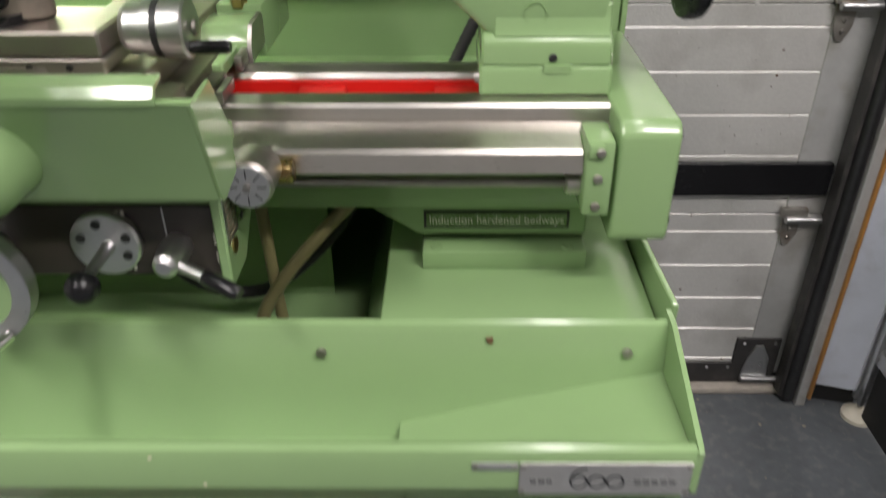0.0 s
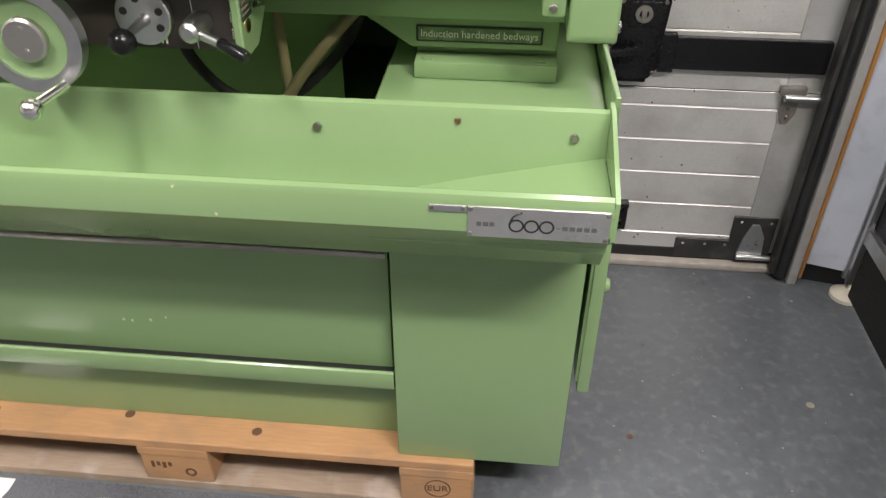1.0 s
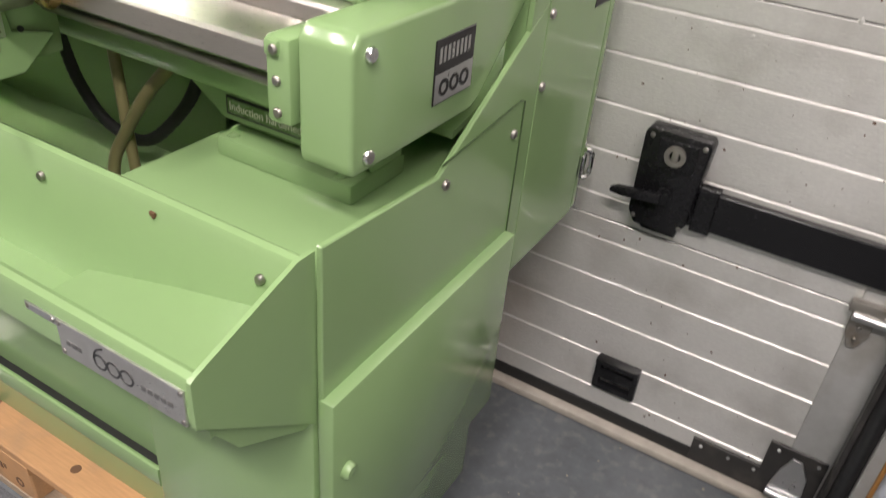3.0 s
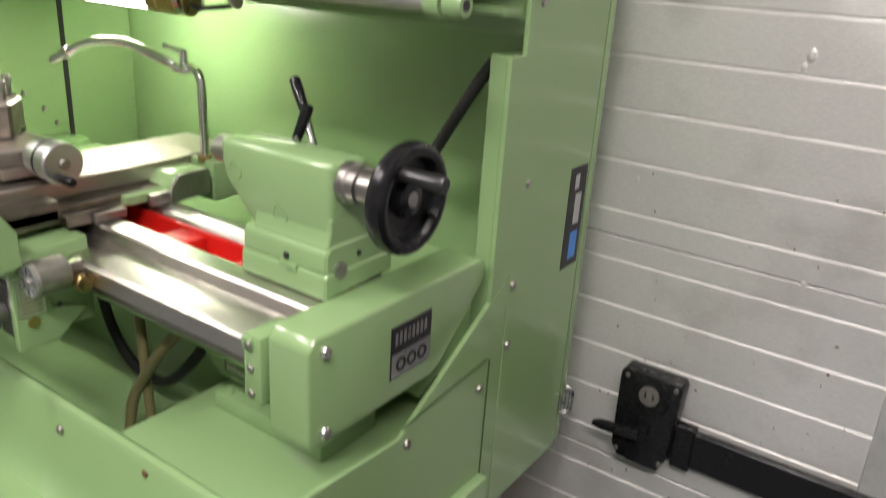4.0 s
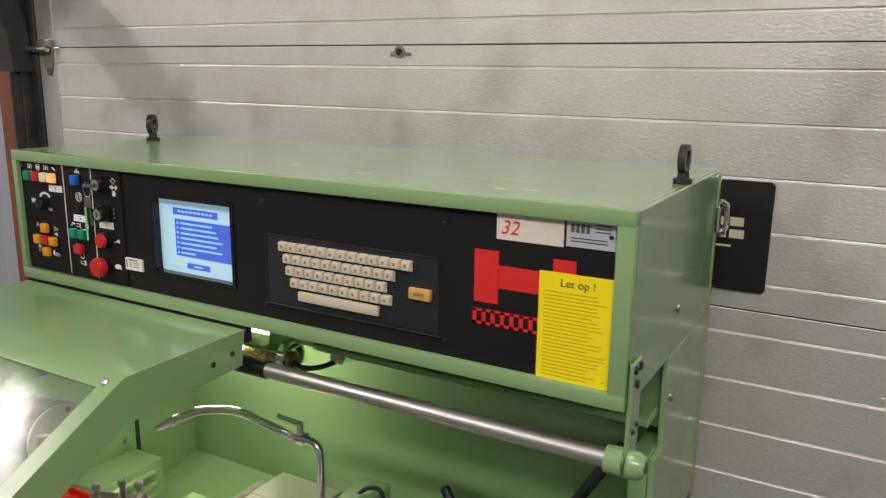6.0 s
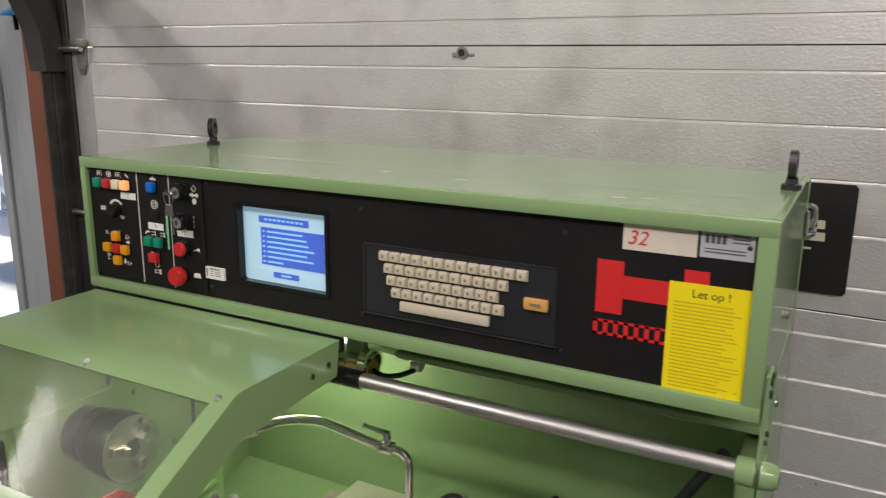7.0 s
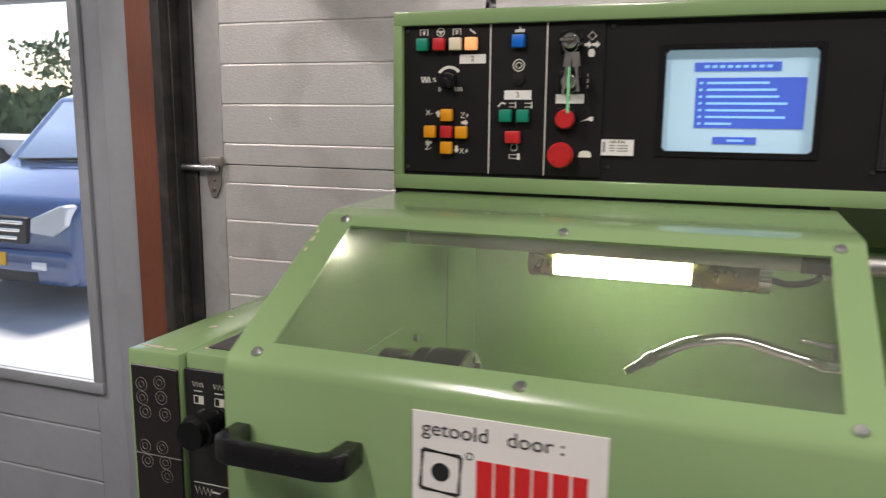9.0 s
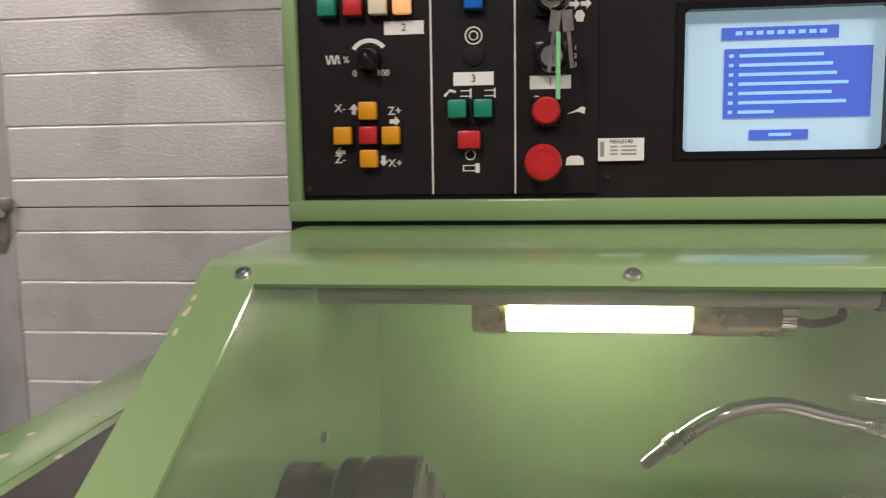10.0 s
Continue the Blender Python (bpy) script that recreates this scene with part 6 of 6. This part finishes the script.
part("emblem_bar", join(box(0.0445, 0.139, PY - 0.0006, PY + 0.0004, 1.606, 1.610), box(0.0445, 0.139, PY - 0.0006, PY + 0.0004, 1.624, 1.6275), *[box(0.0445 + i * 0.0135, 0.0505 + i * 0.0135, PY - 0.0006, PY + 0.0004, 1.606, 1.627) for i in range(7)]), REDINK, CC, "red outlined name bar")
ys = part("notice_sheet", box(0.139, 0.237, PY - 0.0022, PY - 0.001, 1.549, 1.692), YELLOW, CC, "yellow notice sheet with dense text")
words("heading", "Let op !", 0.0145, (0.190, PY - 0.0023, 1.679), INK, ys, depth=0.0002)
random.seed(11)
bar_parts("text_line", [(0.146, 0.205 + 0.025 * random.random(), 1.666 - i * 0.0048, 1.6677 - i * 0.0048) for i in range(24)], PY - 0.0021, OCHRE, ys, 0.0003)
# lifting eyes
for x, y in ((-0.888, 1.262), (0.246, 1.252)):
    eb = solo("lifting_eye", join(ring((x, y, Z1 + 0.036), (1, 0.55 if x < 0 else 0.0, 0), 0.021, 0.0125, 0.011, 28), turned((x, y, Z1 + 0.0005), (x, y, Z1 + 0.018), [(0, 0.014), (0.4, 0.014), (0.5, 0.009), (1, 0.008)])), DARKMETAL, "dark steel lifting eye bolt on the cabinet top", "eye bolt")
# keys on ring with mint tag
ks = thing("key_ring", (-0.6884, BY - 0.03, 1.7113), "bunch of keys with mint tag hanging from a switch", "keys")
part("key", join(box(-0.6905, -0.6880, BY - 0.030, BY - 0.0195, 1.7300, 1.7366, 0.0008, 1), box(-0.6985, -0.6800, BY - 0.036, BY - 0.030, 1.7312, 1.7356, 0.001, 1)), DULL, ks)
part("ring", hose([(-0.6845 + 0.0105 * math.sin(2 * math.pi * k / 24), BY - 0.037, 1.7285 + 0.0120 * math.cos(2 * math.pi * k / 24)) for k in range(25)], 0.0007, 6, 1), CHROME, ks)
for dx, dy, a, z in ((-0.0010, 0.0, 7, 1.664), (0.0075, 0.002, -6, 1.667)):
    part("key", turn(join(box(-0.6893 + dx, -0.6893 + dx + 0.0095, BY - 0.040 - dy, BY - 0.0385 - dy, 1.6985, 1.7170, 0.0005, 1), box(-0.6893 + dx + 0.0030, -0.6893 + dx + 0.0062, BY - 0.040 - dy, BY - 0.0385 - dy, z, 1.6987)), (-0.6845 + dx, BY, 1.717), "Y", a), DULL, ks)
part("tag", box(-0.6862, -0.6822, BY - 0.0445, BY - 0.0425, 1.6400, 1.6985, 0.001, 1), TAG, ks, "mint green plastic tag")

# ---- guard rod and bracket ----
GR = thing("guard_rod", (0.27, 0.99, 1.45), "steel slide rod on green bracket below the cabinet", "rod")
part("rod", rod((-0.92, 0.99, 1.459), (0.262, 0.99, 1.459), 0.0125, 0.001), mat("satin_steel", (0.50, 0.49, 0.47), 0.45, 1.0, vary=0.1, grain=60, stretch=(1, 10, 10)), GR)
part("bracket", box(0.2605, 0.2665, 0.982, 1.022, 1.440, 1.592, 0.002, 1), GREEN, GR)
part("boss", join(turned((0.238, 0.99, 1.459), (0.2605, 0.99, 1.459), [(0, 0.018), (0.8, 0.019), (1, 0.019)]), turned((0.2665, 0.99, 1.459), (0.288, 0.99, 1.459), [(0, 0.019), (0.6, 0.018), (1, 0.013)])), GREEN, GR)
part("socket", rod((0.287, 0.99, 1.459), (0.2885, 0.99, 1.459), 0.007), INK, GR)
for y, z in ((0.992, 1.582), (1.012, 1.582), (1.0, 1.562), (0.995, 1.50), (1.01, 1.505)):
    part("screw", bolt_head((0.2665, y, z), (1, 0, 0), 0.0055 if z > 1.55 else 0.0035, 0.003), INK, GR)

# ---- chuck guard ----
CG = thing("chuck_guard", (-0.64, 0.99, 1.459), "green sheet-metal chuck guard with scuffed window, closed", "chuck guard", group="lathe")
GX0, GX1 = -0.924, -0.362
prof = [(0.533, 1.245), (0.533, 1.394), (0.537, 1.4063), (0.740, 1.5200), (0.750, 1.5235), (0.80, 1.5245), (0.974, 1.5265)]


def strip(pts, xa, xb, th=0.003):
    """Folded sheet along x, following a line in y and z."""
    n_ = len(pts)
    inner = []
    for i in range(n_):
        a_, b_ = Vector(pts[max(i - 1, 0)]), Vector(pts[min(i + 1, n_ - 1)])
        d = (b_ - a_).normalized()
        inner.append((pts[i][0] + d.y * th, pts[i][1] - d.x * th))
    return prism(pts + inner[::-1], "x", xa, xb)


def along(s):
    a_, b_ = Vector(prof[2]), Vector(prof[3])
    p = a_.lerp(b_, s)
    return (p.x, p.y)


part("front_sheet", strip(prof[:3] + [along(0.108)], GX0, GX1), GREEN, CG, angle=60)
part("top_sheet", strip([along(0.925)] + prof[3:], GX0, GX1), GREEN, CG, angle=60)
part("window_post", strip([along(0.108), along(0.925)], GX0, GX0 + 0.037), GREEN, CG)
part("window_post", strip([along(0.108), along(0.925)], GX1 - 0.0275, GX1), GREEN, CG)
p0, p1 = along(0.075), along(0.955)
win = part("window", prism([(p0[0] + 0.002, p0[1] - 0.0035), (p1[0] + 0.002, p1[1] - 0.0035), (p1[0] + 0.004, p1[1] - 0.0065), (p0[0] + 0.004, p0[1] - 0.0065)], "x", GX0 + 0.03, GX1 - 0.02), PLEXI, CG, "scuffed clear plexiglass window")
win.visible_shadow = False
inner_ = [(0.966, 1.4685), (0.752, 1.456), (0.742, 1.452), (0.617, 1.386), (0.605, 1.37), (0.60, 1.245)]
part("side_flange", prism(prof + inner_, "x", GX1, GX1 + 0.003), GREEN, CG)
part("side_flange", prism(prof + [(0.974, 1.325), (0.62, 1.325), (0.58, 1.245)], "x", GX0 - 0.003, GX0), GREEN, CG)
part("slide_bush", rod((GX1 - 0.03, 0.99, 1.459), (GX1 + 0.036, 0.99, 1.459), 0.0150, 0.001), BLACK, CG, "black slide bush on the rod")
for y, z in ((0.905, 1.49), (0.945, 1.495)):
    part("screw", bolt_head((GX1 + 0.003, y, z), (1, 0, 0), 0.0045, 0.002), DARKMETAL, CG)
nrm = (0, -0.489, 0.872)
for s, xs_ in ((0.968, (-0.897, -0.642, -0.381)), (0.046, (-0.897, -0.637, -0.380))):
    for x in xs_:
        p = along(s)
        part("screw", bolt_head((x, p[0], p[1]), nrm, 0.0055, 0.0035), ALU, CG)


def pull(x0, x1, z):
    """Black bow handle on the guard's front."""
    return join(prism([(x0, 0.533), (x0, 0.500), (x0 + 0.006, 0.491), (x0 + 0.02, 0.485), (x1 - 0.02, 0.485), (x1 - 0.006, 0.491), (x1, 0.500), (x1, 0.533), (x1 - 0.018, 0.533), (x1 - 0.022, 0.506), (x1 - 0.03, 0.500), (x0 + 0.03, 0.500), (x0 + 0.022, 0.506), (x0 + 0.018, 0.533)],
                      "z", z - 0.011, z + 0.011, 0.003))


part("handle", pull(-0.915, -0.778, 1.334), BLACK, CG, "black bow handle")
part("handle", pull(-0.502, -0.366, 1.334), BLACK, CG, "black bow handle")
sti = part("sticker", box(-0.7295, -0.559, 0.5312, 0.5331, 1.270, 1.3838), WHITE, CG, "white supplier sticker with red block lettering")
FS = 0.5312
words("lettering", "getoold", 0.0190, (-0.690, FS - 0.0003, 1.3690), INK, sti, depth=0.0002, width=1.05)
words("lettering", "door :", 0.0190, (-0.619, FS - 0.0003, 1.3690), INK, sti, depth=0.0002, width=1.05)
for a_ in (0, 7):
    part("frame_mark", turn(join(box(-0.7215, -0.6845, FS - 0.0006, FS + 0.0001, 1.3475, 1.3488), box(-0.7215, -0.6845, FS - 0.0006, FS + 0.0001, 1.3110, 1.3123), box(-0.7215, -0.7202, FS - 0.0005, FS + 0.0001, 1.3115, 1.3485), box(-0.6858, -0.6845, FS - 0.0005, FS + 0.0001, 1.3115, 1.3485)), (-0.703, FS, 1.330), "Y", a_), INK, sti)
part("dot_mark", turned((-0.703, FS, 1.330), (-0.703, FS - 0.0007, 1.330), [(0, 0.0085), (1, 0.0085)], 28), INK, sti)
part("ring_mark", ring((-0.6765, FS - 0.0003, 1.3490), (0, 1, 0), 0.0035, 0.0028, 0.0006, 16), INK, sti)
for i, w in enumerate((0.0145, 0.0140, 0.0145, 0.0135, 0.0140, 0.0125)):
    part("block_mark", bars([(-0.6700 + i * 0.0166, -0.6700 + i * 0.0166 + w, 1.301, 1.3465)], FS, 0.0006), REDINK, sti)
for i in range(11):
    part("printing", bars([(-0.722 + i * 0.0138, -0.711 + i * 0.0138, 1.280, 1.289)], FS, 0.0005), INK, sti)

# ---- work lamp ----
WLP = thing("work_lamp", (-0.59, 1.16, 1.40), "lit fluorescent work lamp tube with brass end", "lamp")
part("tube", rod((-0.74, 1.155, 1.400), (-0.525, 1.155, 1.400), 0.017, 0.004), LED, WLP, "lit white tube")
hs_ = part("housing", join(rod((-0.527, 1.155, 1.400), (-0.415, 1.155, 1.400), 0.021, 0.002)), BRASS, WLP, "brass-coloured lamp housing")
part("end_ring", ring((-0.424, 1.155, 1.412), (1, 0, 0), 0.031, 0.024, 0.016), CHROME, hs_, "chrome clamp ring")
part("end_cap", rod((-0.78, 1.155, 1.400), (-0.738, 1.155, 1.400), 0.021, 0.002), BRASS, WLP)
part("reflector", box(-0.79, -0.42, 1.125, 1.185, 1.424, 1.428), GREEN, WLP)
part("lead", hose([(-0.415, 1.155, 1.400), (-0.39, 1.15, 1.396), (-0.36, 1.16, 1.40), (-0.345, 1.19, 1.405), (-0.34, 1.2, 1.42)], 0.005, 8), RUBBER, WLP)
for x in (-0.79, -0.47):
    part("mount", box(x, x + 0.04, 1.148, 1.162, 1.428, 1.532, 0.002, 1), GREEN, WLP)
part("gland", rod((-0.355, 1.195, 1.41), (-0.335, 1.195, 1.41), 0.012, 0.002), FOOTWHITE, WLP)

# conduit behind the tailstock
solo("flexible_conduit", hose(smooth_path([(0.20, 1.205, 1.372), (0.155, 1.20, 1.30), (0.10, 1.195, 1.205), (0.045, 1.19, 1.11), (0.0, 1.18, 1.02), (-0.03, 1.16, 0.96)], 16), 0.0095, 12, 1, 0.06), RUBBER, "black ribbed conduit running down the enclosure", "conduit")
solo("flexible_conduit", hose([(-0.30, 1.17, 1.115), (-0.292, 1.18, 1.148), (-0.275, 1.19, 1.165), (-0.255, 1.20, 1.163), (-0.248, 1.205, 1.14)], 0.0042, 10), RUBBER, "short black cable loop behind the cross slide", "cable")

# bare chips in the paint
CHIP = mat("bare_primer", (0.52, 0.47, 0.36), 0.6, vary=0.2, grain=40)
random.seed(31)


def chip(name, at, u, v, size, parent):
    """A ragged flake of missing paint, lying on a surface spanned by u and v."""
    u, v, c = Vector(u), Vector(v), Vector(at)
    nrm_ = u.cross(v).normalized()
    bm = bmesh.new()
    ps = []
    for k in range(9):
        a_ = 2 * math.pi * k / 9
        r = 0.55 + 0.6 * random.random()
        ps.append(c + u * (size[0] * r * math.cos(a_)) + v * (size[1] * r * math.sin(a_)))
    lo = [bm.verts.new(p - nrm_ * 0.0006) for p in ps]
    hi = [bm.verts.new(p + nrm_ * 0.0003) for p in ps]
    bm.faces.new(hi)
    bm.faces.new(lo[::-1])
    for k in range(9):
        bm.faces.new((lo[k], lo[(k + 1) % 9], hi[(k + 1) % 9], hi[k]))
    part(name, bm, CHIP, parent)


for x, y, s in ((-1.225, 0.785, (0.02, 0.005)), (-1.20, 0.782, (0.012, 0.004)), (-1.245, 0.786, (0.008, 0.004)), (-1.215, 0.90, (0.006, 0.008)), (-1.19, 1.02, (0.004, 0.005)), (-1.225, 0.96, (0.005, 0.004))):
    chip("paint_chip", (x, y, 1.3112), (1, 0, 0), (0, 1, 0), s, gc)
for x, y, s in ((-1.15, 0.80, (0.006, 0.005)), (-1.155, 0.90, (0.004, 0.006))):
    chip("paint_chip", (x, y, 1.3132), (1, 0, 0), (0, 1, 0), s, HS)
for s_, sz in ((0.80, (0.002, 0.007)), (0.72, (0.0016, 0.004)), (0.86, (0.0016, 0.004))):
    p = along(s_)
    chip("paint_chip", (GX0 + 0.002, p[0] - 0.0002, p[1] + 0.0003), (1, 0, 0), (0, 0.872, 0.489), sz, CG)
for x, z in ((-0.70, 0.84), (-0.62, 0.812), (-0.3, 0.838), (-0.25, 0.80)):
    chip("paint_chip", (x, 0.5458, z), (1, 0, 0), (0, 0, 1), (0.0025, 0.002), ST)
for x, z in ((-0.55, 0.43), (-0.5, 0.432), (-0.535, 0.428), (-0.47, 0.44)):
    chip("paint_chip", (x, 0.7378, z), (1, 0, 0), (0, 0, 1), (0.003, 0.0035), ST)
for x, y in ((0.05, 1.05), (0.09, 1.06), (-0.2, 1.08), (-0.35, 1.1)):
    chip("paint_chip", (x, y, Z1 + 0.0004), (1, 0, 0), (0, 1, 0), (0.012, 0.0015), CC)
# flecks on the floor and specks on the door
random.seed(44)
bm = bmesh.new()
for _ in range(170):
    x, y, r = 0.3 + 1.1 * random.random(), 0.2 + 1.35 * random.random(), 0.0012 + 0.0045 * random.random() ** 3
    a0 = random.random() * 6
    bm.faces.new([bm.verts.new((x + r * (0.5 + random.random()) * math.cos(a0 + k), y + r * (0.5 + random.random()) * math.sin(a0 + k), 0.0006)) for k in (0, 1.2, 2.5, 3.8, 5.1)])
bmesh.ops.recalc_face_normals(bm, faces=list(bm.faces))
solo("floor_fleck", bm, FLECK, "scattered pale paint flecks on the concrete floor", "flecks", kind="stuff")
bm = bmesh.new()
for _ in range(150):
    x, z, r = 0.28 + 0.58 * random.random(), 0.08 + 1.1 * random.random() ** 1.5, 0.0007 + 0.0026 * random.random() ** 3
    a0 = random.random() * 6
    bm.faces.new([bm.verts.new((x + r * (0.5 + random.random()) * math.cos(a0 + k), WALL_Y - 0.0005, z + r * (0.5 + random.random()) * math.sin(a0 + k))) for k in (0, 1.2, 2.5, 3.8, 5.1)])
bmesh.ops.recalc_face_normals(bm, faces=list(bm.faces))
solo("door_fleck", bm, BURN, "scattered dark grime specks on the sectional door", "flecks", kind="stuff")
